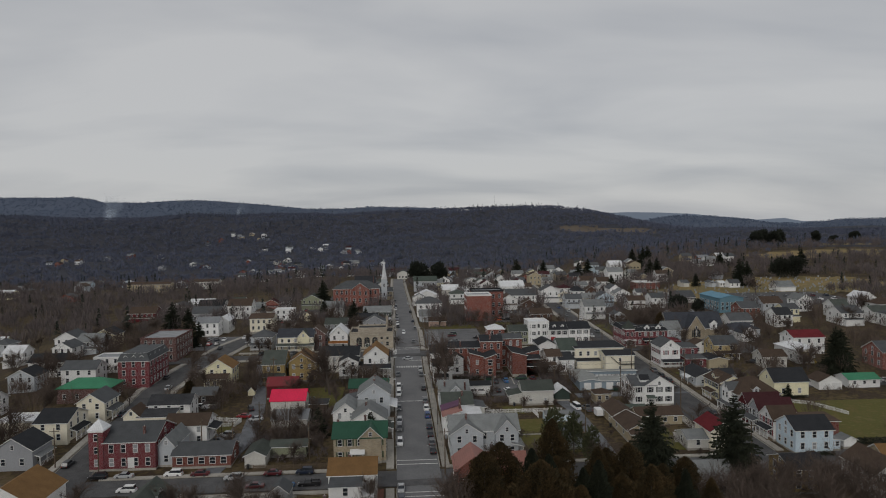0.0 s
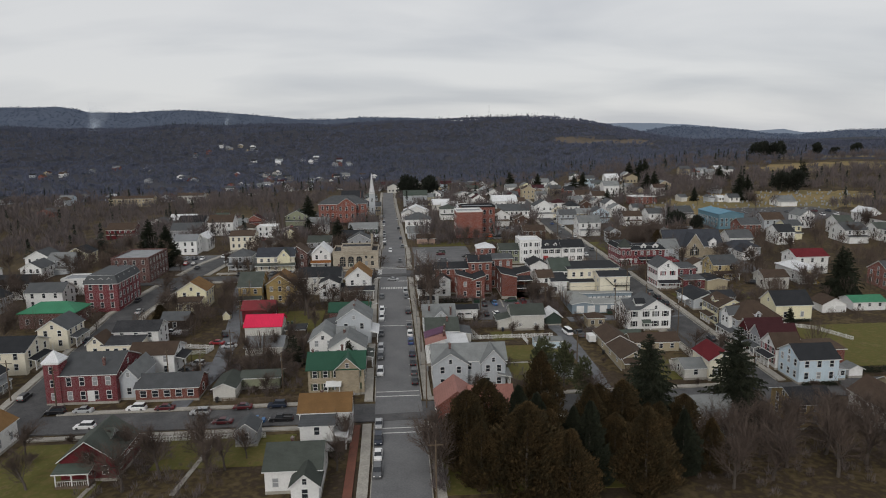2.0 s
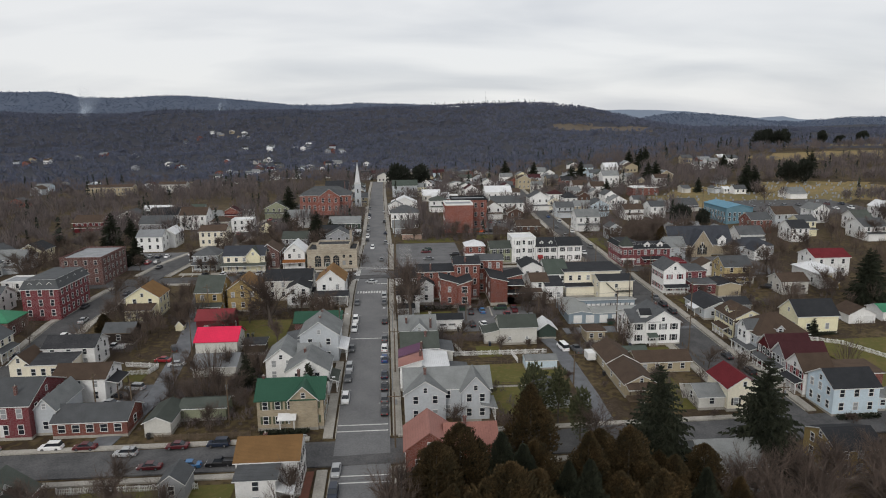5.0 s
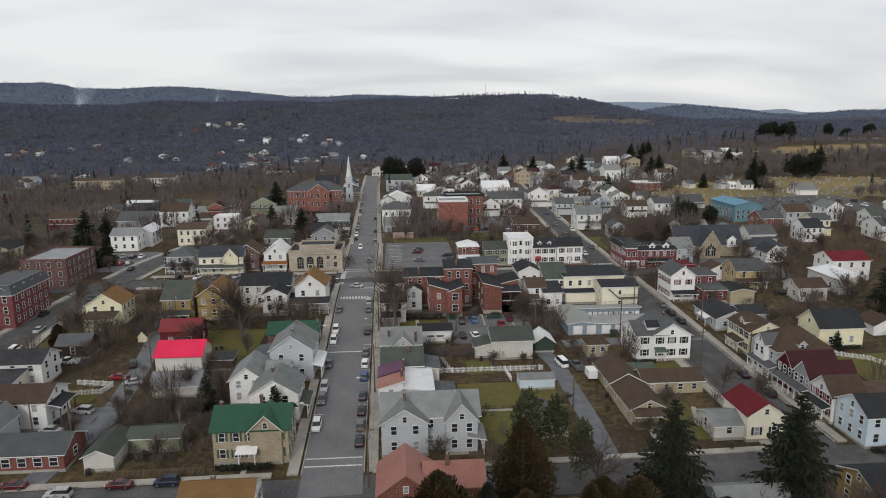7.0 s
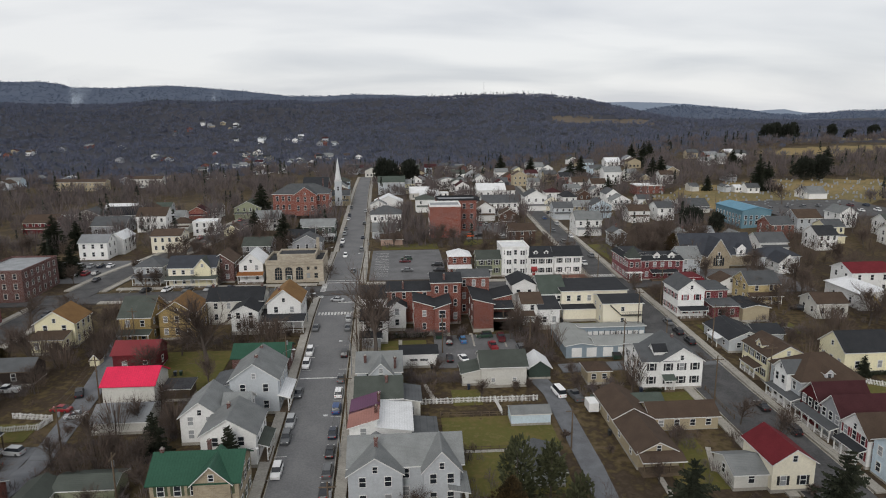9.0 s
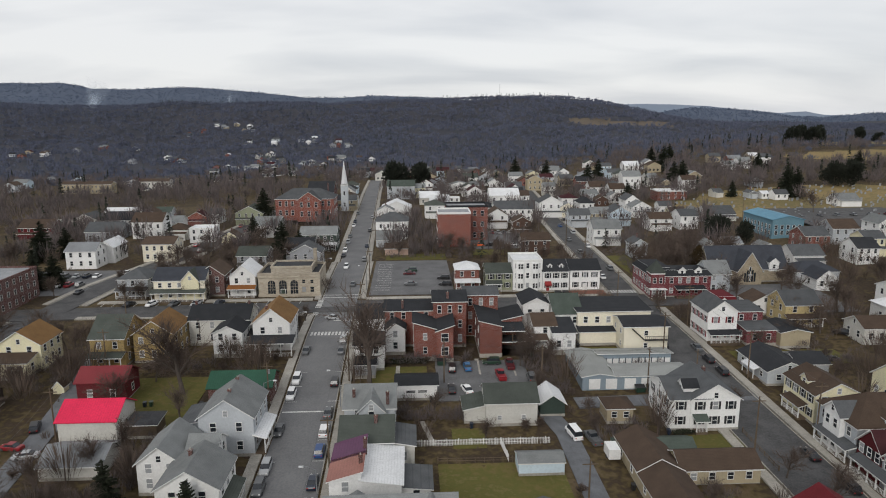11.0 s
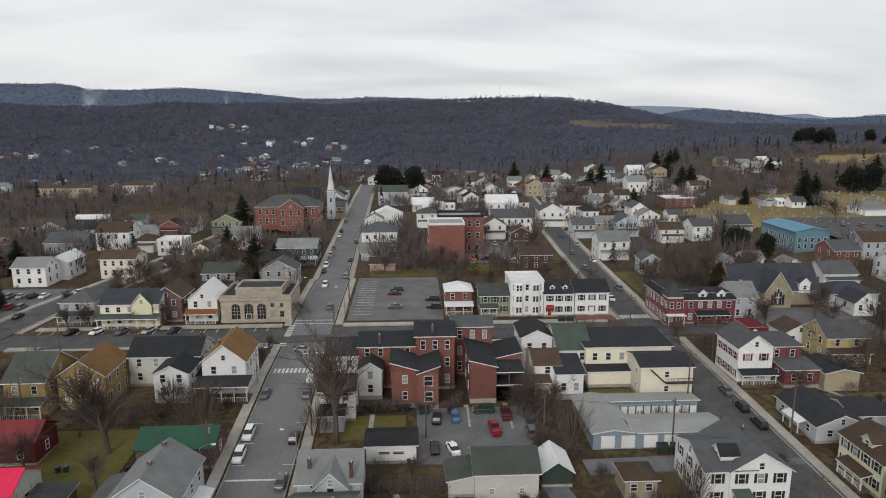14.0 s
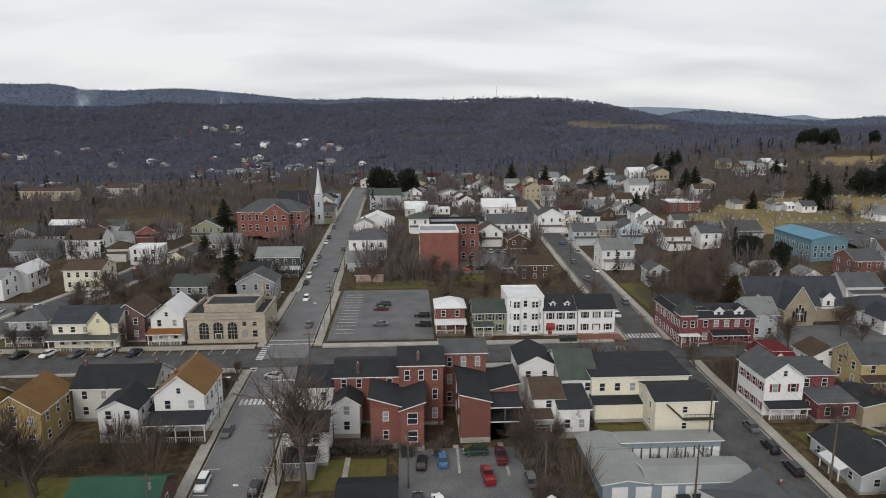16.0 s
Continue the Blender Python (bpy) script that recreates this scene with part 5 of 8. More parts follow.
h = building(36, 204, "whitewashed barn with grey moss-stained roof", "barn", "barn")
block(h, 36.6, 203.6, 9.8, 8, 4.6, "gx", 2.2, "offwhite", "r_olive", 1, (2, 0, 1), wh=0.8, ww=0.7, attic=False)
block(h, 32.6, 205, 4, 6, 2.6, "shedW", 1.0, "offwhite", "r_olive", 1, (0, 0, 0))
h = building(47.4, 207, "dark shed with one white metal roof slope", "shed", "shed")
block(h, 47.6, 206.8, 4.8, 6.5, 2.6, "gy", 1.6, "darkgreen", "m_white", 1, (1, 0, 0), attic=False)
h = building(40.2, 186.6, "pale blue garden shed with grey roof", "shed", "shed")
block(h, 40.2, 186.8, 7.6, 4, 2.2, "gx", 0.8, "lightblue", "r_light", 1, (0, 0, 0), attic=False, over=0.2)
h = building(40, 168, "low grey shed among young pines", "shed", "shed")
block(h, 38.5, 166.5, 7, 9, 2.6, "gy", 1.0, "palegrey", "r_grey", 1, (1, 1, 0), attic=False)
h = building(60, 203.2, "small tan block shed with brown roof", "shed", "shed")
block(h, 59.8, 203.4, 5.0, 5, 2.9, "hip", 1.2, "tan", "r_brown", 1, (2, 0, 0), wh=1.1)
h = building(71.5, 200, "white two-storey house with grey roof and black shutters")
block(h, 70.6, 200.2, 7.6, 11, 6.2, "gx", 2.0, "white", "r_grey", 2, (2, 0, 3), shut="shutter")
block(h, 74.4, 200.0, 9.3, 11.5, 6.2, "gy", 2.8, "white", "r_grey", 2, (3, 3, 0), shut="shutter")
dormer(h, 73.6, 203.2, 6.6, 2.8, 1.2, 3.0, "white", "r_dark", "W")
porch(h, 75, 198.4, 2.2, 1.6, 2.5, "r_greenish", 2)
chimney(h, 80, 208, 8, 10)
h = building(59, 169.5, "long tan brick ranch house with brown roof")
block(h, 58.8, 170.5, 7.2, 12.5, 3.0, "gy", 1.8, "tan", "r_brown", 1, (0, 3, 2), wh=1.2)
block(h, 58.8, 183, 7.2, 11.5, 3.2, "gy", 1.9, "tan", "r_brown", 1, (0, 2, 2), wh=1.2)
porch(h, 59.0, 168.2, 7.0, 2.4, 2.5, "r_brown", 4, post_mat="wood")
block(h, 66.0, 183, 13.0, 6.5, 3.0, "gx", 1.6, "tan", "r_brown", 1, (4, 1, 0), wh=1.2, attic=False)
block(h, 64.6, 190, 6.6, 5, 2.6, "gx", 1.0, "white", "r_greenish", 1, (0, 0, 0), attic=False)
h = building(72, 163, "pale cottage with red roof and grey rear wing")
block(h, 77.6, 162.4, 7.0, 9, 5.0, "gy", 2.2, "cream", "r_red", 2, (2, 2, 2), shut="shutter")
block(h, 72, 163.4, 5.6, 7, 2.8, "gx", 1.4, "offwhite", "r_light", 1, (1, 0, 1), attic=False)

# east side street, far pavement
h = building(98.2, 200.8, "pale yellow frame house with brown roof, black shutters and porch")
block(h, 98.6, 200.8, 9, 10.5, 6.0, "gy", 2.2, "paleyellow", "r_brown", 2, (3, 2, 4), shut="shutter")
porch(h, 96.9, 203, 1.7, 6, 2.6, "r_brown", 4, "shedW")
dormer(h, 99.4, 206, 6.2, 2.4, 1.2, 3.0, "paleyellow", "r_brown", "W")
h = building(97, 187, "pale grey house with big brown-grey hipped roof, dormer and corner porch")
block(h, 97.6, 187.4, 13, 11, 6.4, "hip", 4.0, "palegrey", "r_brown", 2, (4, 2, 3))
block(h, 96.6, 190.5, 4, 4.5, 7.2, "gx", 1.8, "white", "r_grey", 2, (0, 0, 2))
dormer(h, 103.5, 187.8, 6.8, 1.8, 1.2, 2.6, "palegrey", "r_brown")
porch(h, 95.6, 187, 2.0, 9, 2.8, "r_grey", 5, "shedW")
h = building(97, 174.5, "pair of attached houses in dark red and grey with maroon roofs")
block(h, 97.4, 180.8, 10, 6, 5.4, "gx", 3.0, "maroon", "r_maroon", 2, (0, 0, 3), shut="shutter", attic=False)
block(h, 97.4, 174.8, 10, 6, 5.4, "gx", 3.0, "grey", "r_maroon", 2, (2, 0, 3), attic=False)
dormer(h, 98.0, 183.8, 5.9, 1.8, 1.3, 2.8, "maroon", "r_maroon", "W")
dormer(h, 98.0, 177.8, 5.9, 1.8, 1.3, 2.8, "grey", "r_maroon", "W")
porch(h, 95.8, 175.5, 1.7, 10.5, 2.8, "r_grey", 6, "shedW")
h = building(97.4, 166, "brick house with pale gabled front, red shutters and long brick rear")
block(h, 97.2, 167.6, 6.8, 7.0, 5.4, "gx", 3.0, "white", "r_brown", 2, (2, 0, 3), shut="redshutter")
block(h, 104.0, 168, 11.5, 6.4, 4.6, "shedS", 0.6, "brick", "r_brown", 1, (3, 1, 0))
dormer(h, 98.2, 171, 5.8, 1.8, 1.4, 2.8, "white", "r_brown", "W")
porch(h, 95.6, 168, 1.7, 6, 2.8, "r_dark", 4, "shedW")
h = building(98, 157.8, "pale blue frame house with black roof")
block(h, 97.6, 158.4, 9.8, 8.6, 6.0, "gx", 2.5, "lightblue", "r_dark", 2, (3, 2, 3))
block(h, 107.4, 160, 3.0, 5, 2.6, "shedE", 0.5, "lightblue", "r_light", 1, (2, 1, 0), wh=1.1)
h = building(119, 204.3, "yellow gabled house with dark brown roof")
block(h, 118.6, 204.3, 11.5, 9, 5.0, "gx", 3.4, "paleyellow", "r_dark", 1, (2, 2, 3))
h = building(111.5, 160.8, "small white garden shed with gable", "shed", "shed")
block(h, 112, 161, 3.4, 3.2, 2.2, "gy", 0.8, "white", "r_light", 1, (1, 0, 0), attic=False)
h = building(138, 205, "white double garage with brown roof", "garage", "garage")
b = block(h, 138, 211, 8, 7, 2.8, "gy", 2.0, "white", "r_brown", 1, (0, 0, 0), attic=False)
for u in (-1.9, 1.9):
    door_on(h, "S", u, b, "trimwhite", 2.8, 2.2, 0.05)
h = building(149, 212, "low white garage with green metal roof", "garage", "garage")
block(h, 149, 212, 11, 7, 2.6, "gx", 1.4, "white", "m_mint", 1, (3, 1, 0), attic=False, wh=1.0)
h = building(150, 243, "long white building with pale roof and yellow outside stair", "building")
block(h, 150.2, 243, 7, 16, 4.6, "shedW", 1.2, "white", "m_white", 1, (0, 0, 2), fine=True)
geo = Geo()
for k in range(12):
    geo.box(3.0 + 0.34 * k, -1.4, 4.2 - 0.34 * k, 3.4 + 0.34 * k, -0.2, 4.3 - 0.34 * k)
geo.box(1.4, -1.4, 4.2, 3.1, -0.1, 4.3)
for k in range(0, 12, 3):
    geo.box(3.1 + 0.34 * k, -1.42, -0.4, 3.2 + 0.34 * k, -1.32, 5.2 - 0.34 * k)
part("outside_stair", geo, "yellowpaint", h, "yellow wooden stair")
h = building(157, 258, "white building with red roof", "building")
block(h, 157.5, 257.5, 13, 10, 6.6, "gx", 2.2, "white", "r_red", 2, (3, 2, 2))
h = building(176, 234, "long brick building with grey roof", "building")
block(h, 176, 232, 20, 11, 6.2, "gx", 3.2, "brick", "r_grey", 2, (6, 2, 3))
h = building(140, 240, "off-white cottage with brown roof")
block(h, 134, 238, 9, 8, 4.0, "gx", 2.0, "offwhite", "r_brown", 1, (3, 2, 2))
h = building(147, 290, "low dark roofed house")
block(h, 147, 290, 14.5, 10, 3.6, "hip", 2.6, "palegrey", "r_slate", 1, (4, 2, 2))
block(h, 149, 282, 6.5, 8, 3.4, "gy", 2.6, "white", "r_slate", 1, (2, 1, 1))
h = building(178, 362, "long blue three-storey building with blue metal roof", "building", "blue_building")
block(h, 174.5, 355, 13.5, 25, 7.6, "gy", 1.5, "teal", "m_blue", 3, (5, 0, 8), ww=1.1, wh=1.6, attic=False, edge="m_blue")

# houses round the south-east, near the tall conifers
h = building(62, 128, "grey frame house with light roof under bare trees")
block(h, 59, 133, 10, 9, 5.2, "gx", 2.4, "palegrey", "r_light", 2, (3, 2, 2))
h = building(82, 134, "tan yellow house with dark roof")
block(h, 83, 136, 8.5, 9, 5.4, "gx", 1.8, "ochre", "r_dark", 2, (3, 2, 2))
h = building(101, 134, "white house with tan roof and porch")
block(h, 99, 132, 8, 11, 5.4, "gy", 2.8, "white", "r_brown", 2, (2, 2, 2))
porch(h, 99, 129.6, 8, 2.4, 2.8, "r_brown", 4)
block(h, 107, 139, 12, 8, 5.2, "gx", 2.6, "tan", "r_tan", 2, (3, 2, 0))
h = building(120, 128, "white house with brown roof")
block(h, 118, 127, 9, 10, 5.4, "gx", 2.6, "white", "r_brown", 2, (3, 2, 2))

# ---- the rest of the town, street by street ----
FARWALL = ["white", "white", "white", "white", "offwhite", "offwhite", "cream", "palegrey", "palegrey", "lightblue", "tan", "tan", "brick", "brick", "grey", "grey", "paleyellow"]
FARROOF = ["r_dark", "r_grey", "r_light", "r_brown", "r_olive", "m_white", "r_grey", "m_grey", "r_dark", "r_brown", "r_grey", "r_light", "r_maroon"]
FARNAME = dict(white="white", offwhite="off-white", cream="cream", palegrey="pale grey", lightblue="pale blue", tan="tan", brick="red brick", grey="grey", paleyellow="pale yellow", teal="blue-green")
rnd = random.Random(21)
spots = []
DISTANT = []


def far_house(x, y, walls=None, detail=True, size=1.0, tall=None):
    for a, b in spots:
        if abs(a - x) < 9.5 * size and abs(b - y) < 9.5 * size:
            return
    spots.append((x, y))
    wl, tp = walls or rnd.choice(FARWALL), rnd.choice(FARROOF)
    if not detail:
        DISTANT.append((x, y, wl, tp, rnd.uniform(8, 12) * size, rnd.uniform(8, 11) * size, rnd.choice((4.2, 5.4, 5.8)), rnd.random() < 0.5))
        return
    kind = rnd.choice(["gx", "gy", "gy", "gx", "hip"])
    w, d = rnd.uniform(7.5, 11) * size, rnd.uniform(9, 12) * size
    e = tall or rnd.choice([5.4, 5.8, 6.2, 6.4])
    hh = thing("house", x, y, ground_at(x, y), FARNAME[wl] + (" frame" if wl != "brick" else "") + " house in the crowded far town", "house", "houses of the far town")
    block(hh, x, y, w, d, e, kind, rnd.uniform(2.2, 3.2), wl, tp, 2, (3, 2, 2) if y < 385 else ((2, 1, 1) if y < 470 else (2, 0, 0)), fine=False, attic=False)
    if detail and rnd.random() < 0.6:
        block(hh, x + 0.8, y - 2.2, w - 1.6, 2.2, 2.8, "shedS", 0.6, wl, tp, 1, (0, 0, 0), fine=False)
    if rnd.random() < 0.5:
        chimney(hh, x + w * 0.5, y + d * 0.6, e + 1, e + 4)


def town_house(x, y, w, d, e, kind, wl, tp, label):
    """A plainer house of the far town, with porch and chimney."""
    spots.append((x, y))
    hh = building(x, y, label)
    hh["group"] = "houses of the far town"
    st = 2 if e > 4.4 else 1
    count = max(2, int(w / 3.2))
    block(hh, x, y, w, d, e, kind, min(3.4, 0.3 * min(w, d)) if kind != "flat" else 0.5, wl, tp, st, (count, 2, 2) if y < 445 else (min(count, 4), 0, 0), fine=False, attic=False, edge="trimwhite")
    if rnd.random() < 0.6 and kind != "flat":
        block(hh, x + 0.6, y - 2.2, w - 1.2, 2.2, 2.7, "shedS", 0.6, wl, tp, 1, (0, 0, 0), fine=False)
    if rnd.random() < 0.6 and kind != "flat":
        chimney(hh, x + w * 0.5, y + d * 0.55, e + 1, e + 4.2)


town_house(-85.2, 380.8, 9.2, 8.2, 4.1, "hip", "offwhite", "r_brown", "off-white house with brown roof among bare trees")
town_house(-72.6, 372.8, 10.3, 9.3, 5.9, "flat", "white", "m_white", "white house with white metal roof among bare trees")
town_house(-126.8, 412.6, 15.4, 13.0, 5.4, "gx", "white", "r_dark", "white row house with dark roof among bare trees")
town_house(-101.5, 384.7, 13.3, 12.0, 7.4, "gx", "white", "r_brown", "white row house with brown roof among bare trees")
town_house(-87.8, 417.2, 9.2, 8.3, 4.4, "gy", "brick", "r_maroon", "red brick house with maroon roof among bare trees")
town_house(-93.7, 399.8, 9.0, 8.1, 4.7, "gx", "white", "r_light", "white house with light grey roof among bare trees")
town_house(-80.0, 426.4, 6.4, 7.5, 4.8, "gx", "white", "r_grey", "white house with grey roof among bare trees")
town_house(-58.3, 369.6, 7.0, 7.5, 2.8, "gy", "paleyellow", "r_brown", "pale yellow cottage with brown roof among bare trees")
town_house(-65.3, 420.6, 13.7, 12.4, 5.5, "gy", "sage", "r_olive", "sage green house with olive roof among bare trees")
town_house(-47.5, 383.5, 11.7, 10.6, 5.4, "gx", "white", "r_light", "white house with light grey roof among bare trees")
town_house(-121.8, 383.5, 15.4, 13.0, 4.4, "gx", "grey", "r_grey", "grey house with grey roof among bare trees")
town_house(-171.1, 419.0, 16.2, 13.0, 5.5, "gx", "maroon", "r_brown", "dark red house with brown roof among bare trees")
town_house(-171.7, 440.3, 21.4, 9.0, 4.7, "flat", "darkbrick", "r_grey", "dark brick house with grey roof among bare trees")
town_house(-155.7, 439.5, 14.6, 13.0, 4.1, "gy", "offwhite", "r_grey", "off-white house with grey roof among bare trees")
town_house(-147.5, 458.3, 16.8, 13.0, 3.1, "gx", "white", "m_white", "white house with white metal roof among bare trees")
town_house(-122.3, 442.6, 9.8, 8.8, 3.8, "gy", "darkbrick", "r_brown", "dark brick house with brown roof among bare trees")
town_house(-116.0, 450.5, 8.5, 7.7, 3.0, "gx", "palegrey", "r_greenish", "pale grey house with green-grey roof among bare trees")
town_house(7.2, 377.6, 14.2, 12.8, 7.3, "hip", "white", "r_grey", "white house with grey roof among bare trees")
town_house(8.1, 359.9, 10.6, 9.6, 2.8, "gx", "palegrey", "r_light", "pale grey cottage with light grey roof among bare trees")
town_house(7.1, 438.3, 15.7, 13.0, 5.0, "gy", "white", "m_white", "white house with white metal roof among bare trees")
town_house(5.3, 427.7, 8.5, 7.6, 5.1, "gy", "white", "r_light", "white house with light grey roof among bare trees")
town_house(7.5, 514.5, 17.8, 13.0, 8.2, "gx", "palegrey", "r_greenish", "pale grey house with green-grey roof among bare trees")
town_house(27.9, 487.4, 12.3, 11.1, 4.0, "gx", "offwhite", "m_white", "off-white cottage with white metal roof among bare trees")
town_house(34.0, 477.6, 11.4, 10.2, 3.3, "gx", "brick", "m_white", "red brick cottage with white metal roof among bare trees")
town_house(46.2, 493.5, 6.8, 7.5, 2.8, "flat", "white", "m_white", "white house with white metal roof among bare trees")
town_house(46.1, 540.9, 20.8, 9.0, 5.3, "gy", "white", "r_light", "white house with light grey roof among bare trees")
town_house(74.7, 548.4, 12.3, 11.1, 5.8, "gy", "white", "r_light", "white house with light grey roof among bare trees")
town_house(66.8, 527.3, 8.4, 7.6, 3.7, "gx", "white", "r_brown", "white cottage with brown roof among bare trees")
town_house(67.8, 462.1, 16.9, 13.0, 8.2, "gx", "white", "m_white", "white house with white metal roof among bare trees")
town_house(65.1, 417.1, 19.3, 13.0, 6.7, "gx", "white", "r_grey", "white house with grey roof among bare trees")
town_house(69.1, 382.8, 8.4, 7.5, 5.8, "gy", "brown", "r_brown", "dark brown house with brown roof among bare trees")
town_house(106.0, 556.1, 10.6, 9.5, 7.9, "gy", "tan", "r_brown", "tan house with brown roof among bare trees")
town_house(111.2, 524.2, 8.0, 7.5, 6.3, "gx", "offwhite", "r_light", "off-white house with light grey roof among bare trees")
town_house(131.4, 630.8, 14.5, 13.0, 7.3, "gx", "white", "r_light", "white house with light grey roof among bare trees")
town_house(90.7, 432.9, 12.7, 11.4, 7.6, "gy", "white", "r_grey", "white house with grey roof among bare trees")
town_house(101.9, 432.1, 7.8, 7.5, 5.3, "gy", "cream", "r_light", "cream house with light grey roof among bare trees")
town_house(99.8, 402.2, 10.0, 9.0, 5.4, "gx", "palegrey", "r_grey", "pale grey house with grey roof among bare trees")
town_house(111.9, 409.3, 9.7, 8.7, 5.2, "gx", "tan", "r_light", "tan house with light grey roof among bare trees")
town_house(120.2, 404.0, 10.4, 9.3, 6.2, "gy", "lightblue", "r_grey", "pale blue house with grey roof among bare trees")
town_house(98.9, 356.6, 11.7, 10.6, 6.7, "gx", "white", "r_light", "white house with light grey roof among bare trees")
town_house(138.8, 427.3, 10.3, 9.2, 5.2, "gy", "white", "r_light", "white house with light grey roof among bare trees")
town_house(154.0, 428.8, 6.9, 7.5, 4.7, "gx", "white", "r_grey", "white house with grey roof among bare trees")
town_house(153.0, 411.5, 7.9, 7.5, 3.9, "gx", "paleyellow", "r_brown", "pale yellow house with brown roof among bare trees")
town_house(158.6, 402.5, 7.2, 7.5, 4.9, "gy", "palegrey", "r_light", "pale grey house with light grey roof among bare trees")
town_house(166.2, 398.9, 14.2, 12.8, 3.7, "gx", "offwhite", "r_grey", "off-white row house with grey roof among bare trees")
town_house(142.9, 480.3, 6.2, 7.5, 4.7, "gy", "white", "r_light", "white house with light grey roof among bare trees")
town_house(131.6, 469.9, 7.5, 7.5, 3.9, "gy", "brown", "r_brown", "dark brown cottage with brown roof among bare trees")
town_house(170.4, 475.6, 17.8, 13.0, 5.6, "flat", "brick", "m_white", "red brick house with white metal roof among bare trees")
town_house(200.5, 513.1, 9.4, 8.4, 6.5, "gx", "white", "r_brown", "white house with brown roof among bare trees")
town_house(187.7, 517.7, 7.8, 7.5, 5.1, "gy", "tan", "r_grey", "tan house with grey roof among bare trees")
town_house(167.7, 533.4, 12.5, 11.3, 9.5, "gx", "white", "r_light", "white house with light grey roof among bare trees")
town_house(198.7, 627.8, 12.7, 11.4, 5.9, "gx", "white", "m_white", "white house with white metal roof among bare trees")
town_house(184.3, 648.3, 9.9, 8.9, 5.2, "gx", "lightblue", "r_grey", "pale blue house with grey roof among bare trees")
town_house(203.3, 472.5, 5.4, 7.5, 3.0, "gx", "offwhite", "r_grey", "off-white cottage with grey roof among bare trees")
town_house(218.3, 459.7, 4.7, 7.5, 2.9, "gy", "palegrey", "r_grey", "pale grey cottage with grey roof among bare trees")
town_house(223.6, 455.2, 4.2, 7.5, 2.8, "gx", "white", "m_white", "white cottage with white metal roof among bare trees")
town_house(227.9, 449.2, 7.5, 7.5, 3.1, "gx", "white", "r_grey", "white cottage with grey roof among bare trees")
town_house(245.5, 512.1, 8.4, 7.6, 3.6, "gy", "grey", "r_grey", "grey house with grey roof among bare trees")
town_house(273.6, 608.5, 9.1, 8.2, 4.4, "gx", "white", "r_light", "white house with light grey roof among bare trees")
town_house(287.9, 614.0, 10.4, 9.4, 5.8, "gx", "white", "r_light", "white house with light grey roof among bare trees")
town_house(145.0, 334.4, 6.5, 7.5, 3.9, "gx", "white", "m_grey", "white house with metal roof among bare trees")
town_house(154.7, 325.6, 5.3, 7.5, 3.7, "gy", "white", "r_light", "white cottage with light grey roof among bare trees")
town_house(157.3, 309.2, 11.1, 10.0, 4.3, "gx", "white", "r_grey", "white house with grey roof among bare trees")
town_house(131.1, 324.6, 8.1, 7.5, 4.7, "gy", "offwhite", "r_light", "off-white house with light grey roof among bare trees")
town_house(246.2, 421.1, 11.7, 10.5, 2.9, "gx", "white", "r_light", "white cottage with light grey roof among bare trees")
town_house(106.7, 330.8, 6.1, 7.5, 5.2, "gy", "palegrey", "r_grey", "pale grey house with grey roof among bare trees")

for x, y in ((-20, 318), (-38, 316), (-24, 332)):
    far_house(x, y, "grey")
for y in (462, 480, 500, 520, 545):
    far_house(-18 - (y - 440) * 0.05, y + 4)
for k in range(9):
    far_house(rnd.uniform(172, 200), rnd.uniform(300, 346))
for k in range(12):
    far_house(rnd.uniform(205, 300), rnd.uniform(290, 350), "white")
for k in range(12):
    far_house(rnd.uniform(205, 300), rnd.uniform(215, 285))
for k in range(13):
    far_house(rnd.uniform(-210, -125), rnd.uniform(275, 345))
for k in range(16):
    far_house(rnd.uniform(118, 215), rnd.uniform(500, 640), "white" if rnd.random() < 0.5 else None)
for k in range(14):
    far_house(rnd.uniform(22, 62), rnd.uniform(395, 560), "white" if rnd.random() < 0.7 else None)
for k in range(12):
    far_house(rnd.uniform(104, 160), rnd.uniform(350, 500), "white" if rnd.random() < 0.6 else None)
for y in (476, 492, 508, 530):
    far_house(float(np.interp(y, [p[1] for p in EAST], [p[0] for p in EAST])) - 16, y, "white")
for k in range(40):
    far_house(rnd.uniform(-30, 190), rnd.uniform(570, 700), None, False)
for k in range(34):
    far_house(rnd.uniform(-240, 40), rnd.uniform(680, 1000), "white" if rnd.random() < 0.5 else None, False, 1.0)
for x, y, n, s in ((-435, 1540, 3, 30), (-381, 1556, 4, 26), (-306, 1542, 4, 30), (-263, 1391, 5, 40), (-199, 1390, 5, 36), (-106, 1324, 7, 45), (-255, 1190, 6, 40), (-189, 1131, 7, 36), (-211, 1017, 9, 40), (-136, 944, 11, 40), (-64, 1086, 6, 40), (-618, 1206, 5, 40), (-376, 1156, 6, 45), (-535, 1297, 4, 50), (298, 640, 4, 24), (206, 624, 5, 16), (287, 621, 4, 16), (40, 760, 6, 60)):
    for k in range(n):
        far_house(x + rnd.uniform(-s, s), y + rnd.uniform(-s, s), "white" if rnd.random() < 0.3 else rnd.choice(["offwhite", "grey", "tan", "palegrey", "brick"]), False, 1.0)
for k in range(16):
    far_house(rnd.uniform(-420, -240), rnd.uniform(560, 900), None, False, 1.2)
walls_used = sorted(set(q[2] for q in DISTANT) | set(q[3] for q in DISTANT))
geo = Geo()
